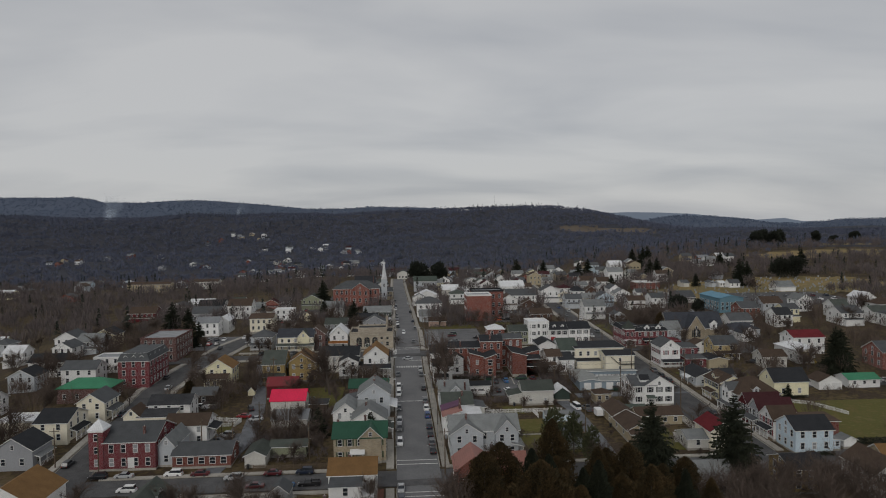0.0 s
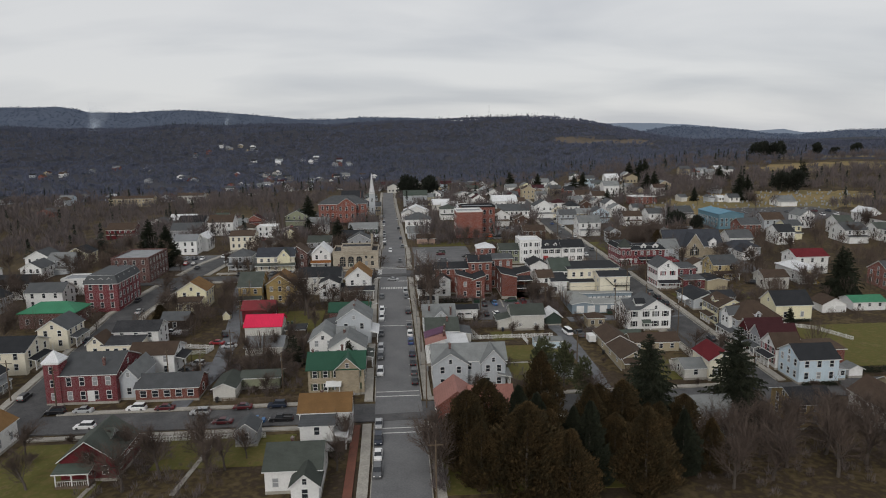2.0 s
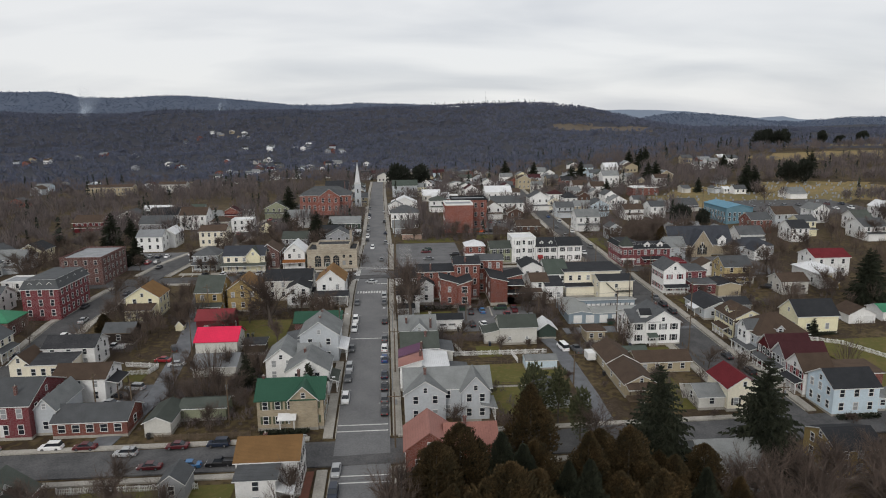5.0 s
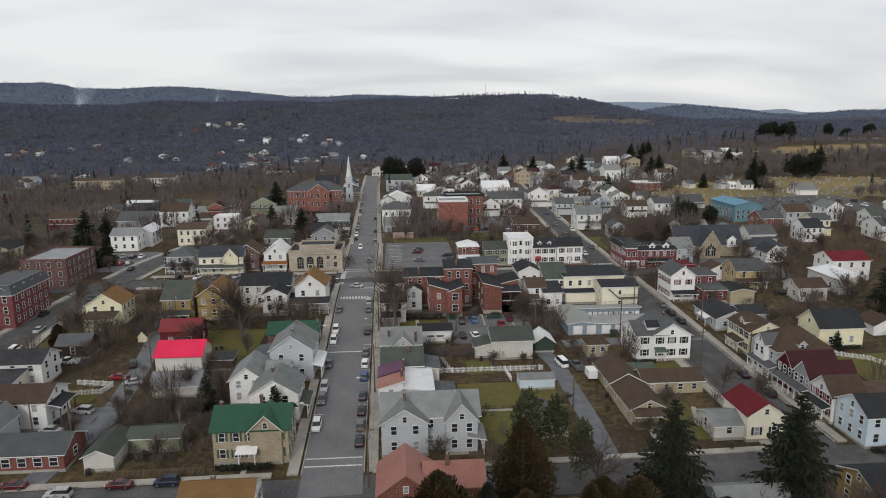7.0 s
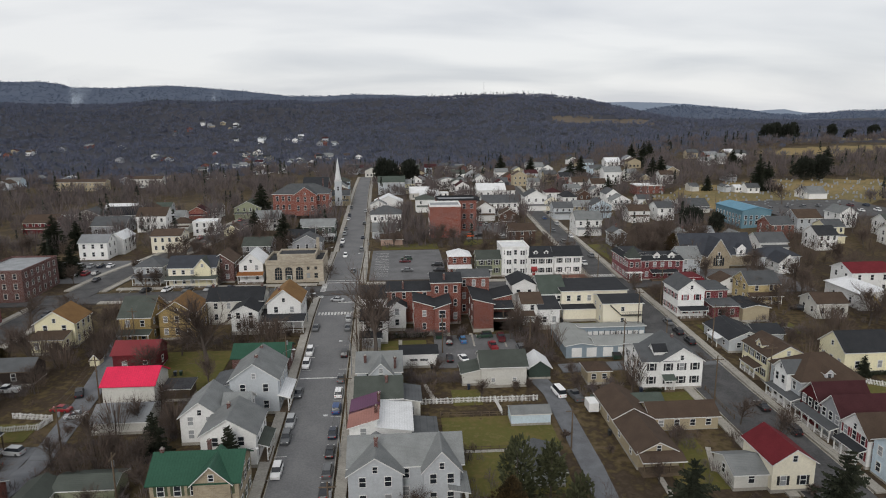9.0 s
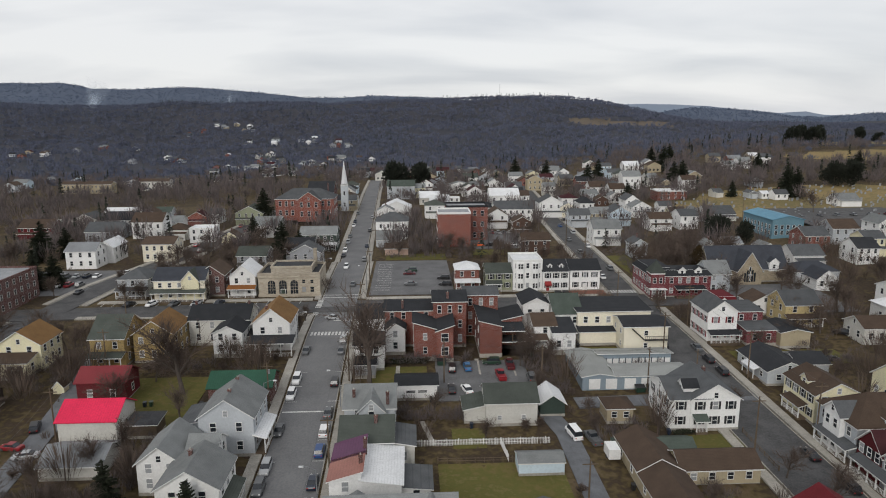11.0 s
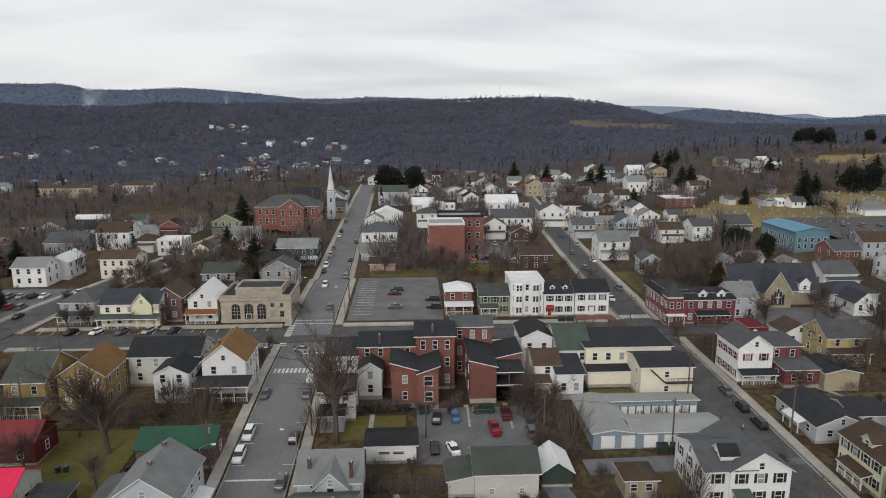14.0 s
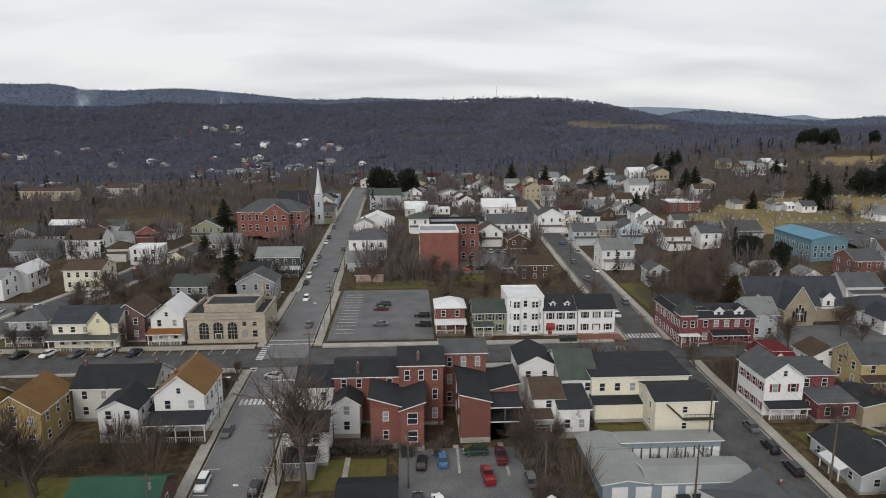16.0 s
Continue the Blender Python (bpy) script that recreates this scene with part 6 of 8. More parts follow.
for x, y, wl, tp, w, d, e, along in DISTANT:
    z = ground_at(x + w / 2, y + d / 2)
    a, b, mx, my = walls_used.index(wl), walls_used.index(tp), x + w / 2, y + d / 2
    geo.box(x, y, z - 2.5, x + w, y + d, z + e, a)
    for k in range(3):
        geo.box(x + w * (0.14 + 0.28 * k), y - 0.06, z + 1.2, x + w * (0.26 + 0.28 * k), y + 0.02, z + 2.7, len(walls_used))
    r = z + e + 2.6
    lo = z + e - 0.2
    if along:
        geo.slab([(x - 0.4, y - 0.4, lo), (x + w + 0.4, y - 0.4, lo), (x + w + 0.4, my, r), (x - 0.4, my, r)], 0.2, b)
        geo.slab([(x - 0.4, my, r), (x + w + 0.4, my, r), (x + w + 0.4, y + d + 0.4, lo), (x - 0.4, y + d + 0.4, lo)], 0.2, b)
        geo.solid([(x, y, z + e), (x, y + d, z + e), (x, my, r - 0.2), (x + w, y, z + e), (x + w, y + d, z + e), (x + w, my, r - 0.2)], [(1, 0, 2), (3, 4, 5)], a)
    else:
        geo.slab([(x - 0.4, y - 0.4, lo), (mx, y - 0.4, r), (mx, y + d + 0.4, r), (x - 0.4, y + d + 0.4, lo)], 0.2, b)
        geo.slab([(mx, y - 0.4, r), (x + w + 0.4, y - 0.4, lo), (x + w + 0.4, y + d + 0.4, lo), (mx, y + d + 0.4, r)], 0.2, b)
        geo.solid([(x, y, z + e), (x + w, y, z + e), (mx, y, r - 0.2), (x, y + d, z + e), (x + w, y + d, z + e), (mx, y + d, r - 0.2)], [(0, 1, 2), (4, 3, 5)], a)
tagged(part("distant_houses", geo, walls_used + ["glass"]), "scattered pale houses far off among bare woods", "houses", kind="stuff")
h = building(-255, 640, "long pale apartment rows in the valley", "apartment building", "apartment_row")
block(h, -262, 640, 40, 10, 7.5, "gx", 2.0, "tan", "r_brown", 2, (12, 2, 2), fine=False, attic=False)
h = building(-200, 655, "long pale apartment row in the valley", "apartment building", "apartment_row")
block(h, -205, 655, 24, 10, 7.5, "gx", 2.0, "offwhite", "r_brown", 2, (8, 2, 2), fine=False, attic=False)

# ---- trees ----
def rotated(d, ang, spin):
    u = d.orthogonal().normalized()
    u.rotate(Matrix.Rotation(spin, 3, d))
    e = d.copy()
    e.rotate(Matrix.Rotation(ang, 3, u))
    return e


def bare_tree(seed, height=12.0, spread=0.85, twigs=6):
    """Trunk with limbs, and a crown of branches and fine twigs."""
    r = random.Random(seed)
    wood, fine = Geo(), Geo()
    tips = []

    def limb(a, d, length, rad, level):
        p, q = Vector(a), d.copy()
        n = (3, 3, 2, 1)[level]
        if level == 3:
            e = p + (q + Vector((r.uniform(-0.3, 0.3), r.uniform(-0.3, 0.3), r.uniform(0.0, 0.35)))).normalized() * length
            u = q.orthogonal().normalized() * max(rad * 0.7, 0.024)
            w = q.cross(u)
            fine.solid([p + u, p - u * 0.5 + w * 0.87, p - u * 0.5 - w * 0.87, e], [(0, 1, 3), (1, 2, 3), (2, 0, 3)])
            return
        for k in range(n):
            q = (q + Vector((r.uniform(-0.16, 0.16), r.uniform(-0.16, 0.16), r.uniform(-0.02, 0.12)))).normalized()
            e = p + q * (length / n)
            ra, rb = rad * (1 - 0.5 * k / n), rad * (1 - 0.5 * (k + 1) / n)
            (wood if level < 2 else fine).tube(p, e, max(ra, 0.04), max(rb, 0.035), 6 if level == 0 else 4 if level == 1 else 3)
            if level < 3 and (level > 0 or k > 0):
                for _ in range((3, 3, twigs)[level]):
                    f = r.uniform(0.1, 1.0)
                    limb(p.lerp(e, f), rotated(q, r.uniform(0.45, 0.95) * spread, r.uniform(0, 6.28)), length * (r.uniform(0.7, 1.05), r.uniform(0.5, 0.75), r.uniform(0.55, 0.95))[level], rb * 0.6, level + 1)
            p = e
        if level == 0:
            for _ in range(3):
                limb(p, rotated(q, r.uniform(0.15, 0.5), r.uniform(0, 6.28)), length * 0.55, rad * 0.42, 1)

    limb((0, 0, -0.3), Vector((0, 0, 1)), height * 0.44, height * 0.026, 0)
    return wood.mesh("trunk", ["bark"]), fine.mesh("crown", ["twigs"])


def leaf_sprays(geo, p, d, length, rng, count, w):
    for k in range(count):
        f = (k + 0.5) / count
        c = p + d * (length * f)
        side = Vector((-d.y, d.x, 0)).normalized() * (1 if k % 2 else -1)
        tip = c + side * (length * 0.34 * (1.15 - f)) + d * (length * 0.12) + Vector((0, 0, -rng.uniform(0.05, 0.35) * length * 0.4))
        up = Vector((0, 0, w))
        geo.face([c - d * w * 1.3, tip, c + d * w * 1.3 + up * 0.4])
        geo.face([c - up, tip, c + up])


def spruce(seed, height, radius):
    r = random.Random(seed)
    wood, needles = Geo(), Geo()
    wood.tube((0, 0, -0.4), (0, 0, height * 0.97), height * 0.016, 0.03, 7)
    whorls = int(height * 1.9)
    for k in range(whorls):
        f = k / whorls
        z = height * (0.07 + 0.93 * f)
        reach = radius * (1 - f) ** 0.85 * r.uniform(0.8, 1.1) + 0.25
        for s in range(10 if f < 0.7 else 6):
            q = r.uniform(0, 6.28)
            d = Vector((math.cos(q), math.sin(q), -0.28 + 0.5 * f + r.uniform(-0.1, 0.1))).normalized()
            ln = reach * r.uniform(0.65, 1.12)
            a = Vector((0, 0, z))
            leaf_sprays(needles, a, d, ln, r, 11, 0.20 + 0.10 * (1 - f))
            needles.face([a + Vector((-d.y, d.x, 0)) * 0.2, a + d * ln, a - Vector((-d.y, d.x, 0)) * 0.2])
    return wood.mesh("trunk", ["bark"]), needles


def clumpy(seed, height, radius, count, mat, lobes=9, leaf=0.5, low=0.12):
    """An evergreen of many small sprays on several lobes, with gaps between them."""
    r = random.Random(seed)
    wood, geo = Geo(), Geo()
    wood.tube((0, 0, -0.4), (0, 0, height * 0.8), height * 0.022, 0.05, 7)
    parts = [((0, 0, height * 0.52), radius * 0.72, height * 0.46)]
    for k in range(lobes):
        q = r.uniform(0, 6.28)
        z = r.uniform(low, 0.82)
        k2 = radius * (1 - 0.72 * z) * r.uniform(0.45, 0.85)
        parts.append(((k2 * math.cos(q), k2 * math.sin(q), height * z), radius * r.uniform(0.32, 0.5), height * r.uniform(0.12, 0.24)))
    for k in range(count):
        c, ra, rz = parts[r.randrange(len(parts))] if k % 3 else parts[0]
        n = Vector((r.gauss(0, 1), r.gauss(0, 1), r.gauss(0, 1))).normalized()
        s = r.uniform(0.72, 1.06)
        p = Vector((c[0] + n.x * ra * s, c[1] + n.y * ra * s, max(0.3, c[2] + n.z * rz * s)))
        t = n.orthogonal().normalized()
        t.rotate(Matrix.Rotation(r.uniform(0, 6.28), 3, n))
        b = n.cross(t)
        z = leaf * r.uniform(0.5, 1.2)
        tip = p + n * z * 0.9 + Vector((0, 0, z * 0.5))
        geo.face([p - t * z * 0.45, p + t * z * 0.45, tip])
        geo.face([p - b * z * 0.45, p + b * z * 0.45, tip + t * z * 0.4])
    return wood.mesh("trunk", ["bark"]), geo.mesh("crown", [mat])


BARE = [bare_tree(s, 12.0, sp, 6) for s, sp in ((3, 0.85), (5, 1.0), (8, 0.75), (11, 0.95), (14, 0.8))]
DENSE = [bare_tree(s, 12.0, sp, 7) for s, sp in ((23, 0.95), (25, 1.1), (27, 1.0))]
SHRUB = [bare_tree(s, 3.4, 1.25, 6) for s in (31, 33)]


def tree_of(pair, x, y, scale, label, name="tree", category="tree", rz=0.0, group=""):
    t = thing(name, x, y, ground_at(x, y), label, category, group, rz)
    t.scale = (scale, scale, scale)
    place("trunk", pair[0], t)
    place("crown", pair[1], t)
    return t


tr = random.Random(4)
BARELABEL = "leafless grey-brown deciduous tree with fine twigs"


def bare(x, y, ht, dense=False):
    tree_of(tr.choice(DENSE if dense else BARE), x, y, ht / 12.0, BARELABEL, "bare_tree", "tree", tr.uniform(0, 360), "bare trees of the town")


def shrub(x, y, ht):
    tree_of(tr.choice(SHRUB), x, y, ht / 3.4, "leafless brown shrub in a yard", "bare_shrub", "shrub", tr.uniform(0, 360), "bare shrubs in the yards")


bare(-25.2, 220, 20, True)
bare(-27, 223.5, 12, False)
bare(13.4, 222, 22, True)
bare(11.6, 229.5, 13, False)
bare(86.5, 176, 9, True)
bare(-66, 222, 11, True)
bare(-53, 226, 9, False)
bare(-79, 247, 11, True)
bare(9.4, 128, 12, False)
bare(9.2, 134, 10, False)
bare(8.8, 121, 13, False)
bare(-36, 184, 9, True)
bare(-30, 178, 9, True)
bare(-25, 176, 8, True)
bare(-33, 172, 8, False)
bare(-40, 178, 8, True)
bare(-34, 134, 11, True)
bare(-40, 128, 12, True)
bare(-29, 130, 9, False)
bare(-45, 124, 11, True)
bare(-37, 141, 8, True)
bare(-8.5, 128, 8, False)
bare(-7.6, 136, 8, False)
bare(78, 128, 13, True)
bare(83, 126, 15, True)
bare(88, 122, 14, True)
bare(73, 122, 12, False)
bare(93, 128, 13, True)
bare(98, 122, 13, True)
bare(68, 118, 13, True)
bare(60, 116, 12, False)
bare(104, 124, 11, True)
bare(66, 124, 11, True)
bare(20.5, 160.4, 6, True)
bare(47.5, 230, 8, False)
bare(50.5, 232, 9, True)
bare(49, 237, 8, True)
bare(53, 227, 7, False)
bare(92.5, 263, 8, True)
bare(96, 258, 6, False)
bare(119, 305, 12, True)
bare(112, 302, 11, True)
bare(126, 309, 12, True)
bare(105, 305, 9, True)
bare(131, 303, 11, True)
bare(-45, 285, 9, True)
bare(-40, 284, 8, True)
bare(-61, 279.5, 8, False)
bare(-57, 283, 8, True)
bare(-3.5, 289, 6, False)
bare(-6.2, 262, 6, False)
bare(-6.8, 256, 5, False)
bare(143, 262, 13, True)
bare(140, 255, 11, True)
bare(134, 228, 9, True)
bare(145, 232, 9, True)
bare(128, 246, 10, False)
bare(61, 166.5, 5, False)
bare(57.5, 206, 5, True)
bare(29, 341, 9, True)
bare(36, 338, 8, True)
bare(43, 341, 9, True)
bare(24, 346, 7, True)
bare(18, 338, 8, False)
bare(43.5, 300, 9, True)
bare(40, 310, 8, True)
bare(66, 358, 9, True)
bare(75, 352, 9, True)
bare(220, 400, 14, True)
bare(-15, 320, 10, True)
bare(-26, 318, 11, True)
bare(-32, 325, 11, True)
bare(-48, 310, 10, True)
bare(-56, 318, 11, True)
bare(-45, 335, 11, True)
bare(-63, 330, 10, True)
bare(-34, 338, 11, True)
bare(-12, 338, 9, True)
bare(-27, 306, 9, True)
bare(-74, 258, 8, False)
bare(-110, 205, 12, True)
bare(-104, 176, 9, True)
bare(-120, 198, 11, True)
bare(-129, 172, 12, True)
bare(-140, 200, 13, True)
bare(-146, 232, 12, True)
bare(-128, 250, 11, True)
bare(-116, 270, 11, True)
bare(-125, 283, 12, True)
bare(-58, 208, 8, False)
bare(-88, 214, 7, False)
bare(46, 150, 10, True)
bare(30, 152, 9, False)
bare(108, 299, 13, True)
bare(114, 306, 15, True)
bare(120, 312, 15, True)
bare(126, 304, 14, True)
bare(116, 318, 14, True)
bare(124, 322, 13, True)
bare(132, 314, 14, True)
bare(110, 312, 12, True)
bare(138, 306, 13, True)
bare(128, 330, 13, True)
bare(118, 331, 13, True)
bare(103, 318, 10, True)
bare(140, 322, 13, True)
bare(57, 124, 11, True)
bare(62, 129, 10, True)
bare(66, 131, 11, True)
bare(74, 130, 12, True)
bare(79, 133, 11, True)
bare(86, 131, 11, True)
bare(91, 134, 10, True)
bare(96, 127, 12, True)
bare(101, 118, 12, True)
bare(108, 128, 11, True)
bare(113, 122, 12, True)
bare(70, 126, 12, True)
bare(64, 122, 12, True)
bare(88, 115, 13, True)
bare(80, 118, 14, True)
bare(-12, 230, 9, True)
bare(-36, 214, 10, True)
bare(-33, 226, 9, True)
bare(-22, 208, 8, True)
bare(-44, 240, 9, True)
bare(-57, 240, 10, True)
bare(-62, 246, 9, True)
bare(-74, 228, 9, True)
bare(-60, 221, 8, True)
bare(-28, 196, 8, True)
bare(-24, 191, 7, True)
bare(-30, 192, 8, True)
bare(-22, 170, 7, True)
bare(-28, 163.5, 7, True)
bare(-46, 172, 7, True)
bare(-51, 129, 9, True)
bare(-31, 126, 10, True)
bare(-26, 134, 7, True)
bare(-47, 135, 9, True)
bare(-62, 126, 9, True)
bare(-69, 139, 8, True)
bare(27, 209, 6, True)
bare(30, 237.5, 6, True)
bare(54, 232, 7, True)
bare(60, 237, 6, True)
bare(36, 198, 6, True)
bare(48, 215, 7, True)
bare(57, 199, 6, True)
bare(68, 198.5, 5, True)
bare(68, 176, 6, True)
bare(84, 184, 7, True)
bare(86.2, 208, 6, True)
bare(112, 216, 8, True)
bare(107, 236.5, 6, True)
bare(118, 240, 9, True)
bare(123, 254, 9, True)
bare(113, 268, 8, True)
bare(138, 282, 9, True)
bare(100, 296, 8, True)
bare(104, 312, 9, True)
bare(108, 325, 9, True)
bare(85, 318, 7, True)
bare(80, 330, 8, True)
bare(70, 322, 9, True)
bare(60, 330, 8, True)
bare(52, 316, 8, True)
bare(62, 305, 8, True)
bare(48, 300, 7, True)
bare(55, 340, 8, True)
bare(46, 334, 8, True)
bare(78, 304, 7, True)
bare(16, 346, 8, True)
bare(38, 350, 9, True)
bare(60, 398, 9, True)
bare(44, 396, 9, True)
bare(76, 372, 9, True)
bare(78, 386, 8, True)
bare(30, 372, 8, True)
bare(-14, 300, 8, True)
bare(-36, 303, 9, True)
bare(-52, 300, 9, True)
bare(-60, 305, 9, True)
bare(-40, 318, 10, True)
bare(-52, 330, 10, True)
bare(-22, 330, 10, True)
bare(-66, 318, 9, True)
bare(-28, 345, 10, True)
bare(-38, 350, 10, True)
bare(-48, 348, 10, True)
bare(-58, 352, 10, True)
bare(-30, 368, 10, True)
bare(-40, 366, 10, True)
bare(-12, 368, 9, True)
bare(-24, 376, 10, True)
bare(-86, 288, 8, True)
bare(-70, 296, 8, True)
for k in range(40):
    bare(tr.uniform(110, 300), tr.uniform(225, 345), tr.uniform(8, 13), True)
for k in range(34):
    bare(tr.uniform(-230, -105), tr.uniform(150, 345), tr.uniform(9, 14), True)
shrub(-13, 235.6, 3.4)
shrub(-9.5, 235.8, 2.4)
shrub(33, 212.5, 2.2)
shrub(40, 213, 2)
shrub(56, 215, 2.4)
shrub(44, 202, 2.6)
shrub(47, 203, 2.4)
shrub(-23, 187, 3)
shrub(-26, 190, 3.4)
shrub(-24, 195, 3)
shrub(-22, 201, 3)
shrub(-27, 183, 3)
shrub(84, 161, 3)
shrub(74, 160, 2.4)
shrub(108, 231, 3)
shrub(113, 228, 3.4)
shrub(120, 231, 3)
shrub(20, 233, 2.2)
shrub(26, 232.6, 2.2)
shrub(17, 231.5, 2.4)
shrub(34, 231, 2)
shrub(64, 224, 2.6)
shrub(-64, 205, 3)
shrub(-31, 165, 2.4)
shrub(-22, 160.8, 1.6)
shrub(-8, 149, 1.8)
shrub(-43, 190, 2.6)
shrub(-20, 231, 3)
shrub(-36, 230, 3.4)
shrub(60, 200, 2.2)
shrub(29, 176, 2)
shrub(49, 181, 2.6)
shrub(47, 160, 3)
shrub(56, 176, 2)
shrub(100, 155, 3)
shrub(-62, 143, 3)
shrub(-66, 135, 3)

SPR1, SPR2, SPR3 = spruce(1, 20, 8.0), spruce(2, 20, 7.4), spruce(6, 9, 3.2)
SPR = [(a, b.mesh("crown", ["needles"])) for a, b in (SPR1, SPR2, SPR3)]
DARKS = "tall dark green spruce with drooping branches"
tree_of(SPR[0], 53.8, 140.2, 1.0, DARKS, "spruce", rz=10)
tree_of(SPR[1], 71.2, 138.2, 1.08, DARKS, "spruce", rz=70)
tree_of(SPR[2], -9.4, 174.2, 1.0, "small dark spruce beside the white house", "spruce")
tree_of(SPR[2], -24, 181, 0.95, "small dark spruce in a yard", "spruce", rz=50)
tree_of(SPR[2], 122.5, 203, 0.55, "small green spruce by the yellow house", "spruce", rz=20)
tree_of(SPR[1], 155, 228, 0.88, DARKS, "spruce", rz=130)
tree_of(SPR[0], 159, 231, 0.8, DARKS, "spruce", rz=200)
for x, y, s in ((-52, 425, 0.9), (273, 556, 0.9), (276, 561, 0.85), (236, 640, 0.95), (243, 646, 1.0), (228, 648, 0.9), (200, 527, 0.9), (208, 532, 0.9), (241, 461, 1.0), (245, 458, 0.9), (213, 470, 0.5), (-96, 296, 0.6), (-92, 300, 0.55),
                (-118, 342, 0.8), (-26, 336, 0.75), (-45, 372, 0.6), (-112, 348, 0.6), (-30, 440, 0.6), (-20, 338, 0.55), (150, 470, 0.7), (330, 530, 1.0), (150, 560, 0.9), (130, 610, 0.9), (110, 640, 0.9), (172, 610, 0.8)):
    tree_of(SPR[int(x) % 2], x, y, s, DARKS, "spruce", rz=x * 7, group="dark conifers of the far town")


def cedar(seed, height, radius, taper, mat, count=6000):
    """A dense upright evergreen: upswept sprays on a lumpy tapering body."""
    r = random.Random(seed)
    wood, geo = Geo(), Geo()
    wood.tube((0, 0, -0.4), (0, 0, height * 0.85), height * 0.02, 0.04, 7)
    for k in range(count):
        f, q = r.random() ** 1.15, r.uniform(0, 6.283)
        lump = 0.92 + 0.62 * noise.noise((1.7 * math.cos(q) + seed, 1.7 * math.sin(q), 4.5 * f)) + 0.45 * noise.noise((4 * math.cos(q) + seed, 4 * math.sin(q), 11 * f))
        reach = radius * min(1.0, (f + 0.04) / 0.22) ** 0.5 * (1 - f ** taper) ** 0.75 * lump * (1 - 0.5 * r.random() ** 2.5)
        out = Vector((math.cos(q), math.sin(q), 0))
        p = out * reach + Vector((0, 0, height * (0.03 + 0.95 * f)))
        d = (out * 0.55 + Vector((r.uniform(-0.4, 0.4), r.uniform(-0.4, 0.4), r.uniform(0.5, 1.1)))).normalized()
        side = Vector((-out.y, out.x, r.uniform(-0.3, 0.3)))
        z = r.uniform(0.3, 0.75) * (1 - 0.4 * f)
        geo.face([p - side * z * 0.36, p + side * z * 0.36, p + d * z])
        geo.face([p - out * z * 0.3, p + out * z * 0.3, p + d * z * 0.9 + side * z * 0.25])
    return wood.mesh("trunk", ["bark"]), geo.mesh("crown", [mat])


CED = [cedar(1, 13, 5.6, 2.1, "cedar", 8500), cedar(2, 13, 4.4, 1.4, "cedar", 7000), cedar(3, 13, 5.2, 1.8, "cedar", 8000), cedar(4, 13, 3.8, 1.1, "needles", 6500), cedar(7, 13, 4.8, 1.6, "cedar", 7500)]
HILLC = [clumpy(s, 12, r, 1500, "darkpine", 12, 0.9, 0.1) for s, r in ((41, 5.0), (43, 6.0))]
CEDL = "dense dark evergreen cedar with bronze winter foliage"
for k, (x, y, ht) in enumerate(((19.2, 133, 12.6), (25.4, 131.5, 11.4), (38.3, 129, 13.2), (44.8, 129.6, 11.8), (34.5, 126, 11), (33.2, 147.0, 11.4), (50.5, 126, 11.5), (15.2, 127, 11.5), (22, 124, 10), (29, 121, 10.5), (41, 122, 11), (12.6, 136, 5), (47.5, 120, 11), (56, 128, 10.5), (31, 133, 9.5), (28, 127.5, 12.5), (41.5, 133.5, 10), (48, 131.5, 9), (35.5, 119, 12), (17, 120, 12), (24.5, 118, 12.5), (53, 121, 12), (44, 115, 12.5), (31, 114.5, 12), (22.5, 136, 8.5), (58.5, 122, 9), (51.5, 134, 7), (14.6, 131.5, 8))):
    tree_of(CED[(k * 3 + k // 4) % 5], x, y, ht * (1.16 + 0.14 * math.sin(k * 2.9)) / 13, CEDL, "cedar", rz=k * 77, group="evergreen cedars of the churchyard")
tree_of(CED[2], -70.5, 218.5, 0.5, "rounded dark evergreen bush by the shed", "evergreen_bush", "shrub")
tree_of(CED[2], 113.5, 208, 0.26, "clipped green evergreen bush by the house", "evergreen_bush", "shrub")
tree_of(CED[1], 119, 300, 0.85, "dark evergreen behind the corner building", "cedar")
tree_of(CED[0], 146, 296, 0.5, "dark columnar evergreen beside the church", "cedar")
for k, (x, y, ht) in enumerate(((10, 560, 21), (15, 564, 19), (30, 561, 20), (296, 502, 16), (305, 499, 17), (440, 800, 20), (452, 806, 21), (463, 800, 19), (474, 808, 20), (150, 352, 12), (158, 346, 10))):
    tree_of(HILLC[k % 2], x, y, ht / 12, "broad dark evergreen among the houses", "evergreen_tree", "tree", k * 67, "broad dark evergreens of the far town")
for k, (x, y) in enumerate(((500, 868), (532, 870), (548, 862), (580, 860), (600, 850), (566, 868), (590, 838), (612, 862))):
    tree_of(HILLC[k % 2], x + 9 * math.sin(k * 5.1), y + 24 * math.sin(k * 2.3), 1.0 + 0.45 * math.sin(k * 3.7), "broad dark evergreen on the hilltop", "evergreen_tree", "tree", k * 51, "dark evergreens of the hilltop")
PIN = [clumpy(s, 12, 3.0, 900, "pine", 14, 0.6, 0.3) for s in (5, 9)]
tree_of(PIN[0], 36.0, 158.5, 1.15, "open-crowned young green pine tree", "pine", rz=0)
tree_of(PIN[1], 41.6, 160.5, 0.98, "open-crowned young green pine tree", "pine", rz=30)
tree_of(PIN[1], 44, 153, 0.9, "open-crowned young green pine tree", "pine", rz=130)

# woods beyond the streets: thousands of small leafless crowns
wr = np.random.default_rng(5)


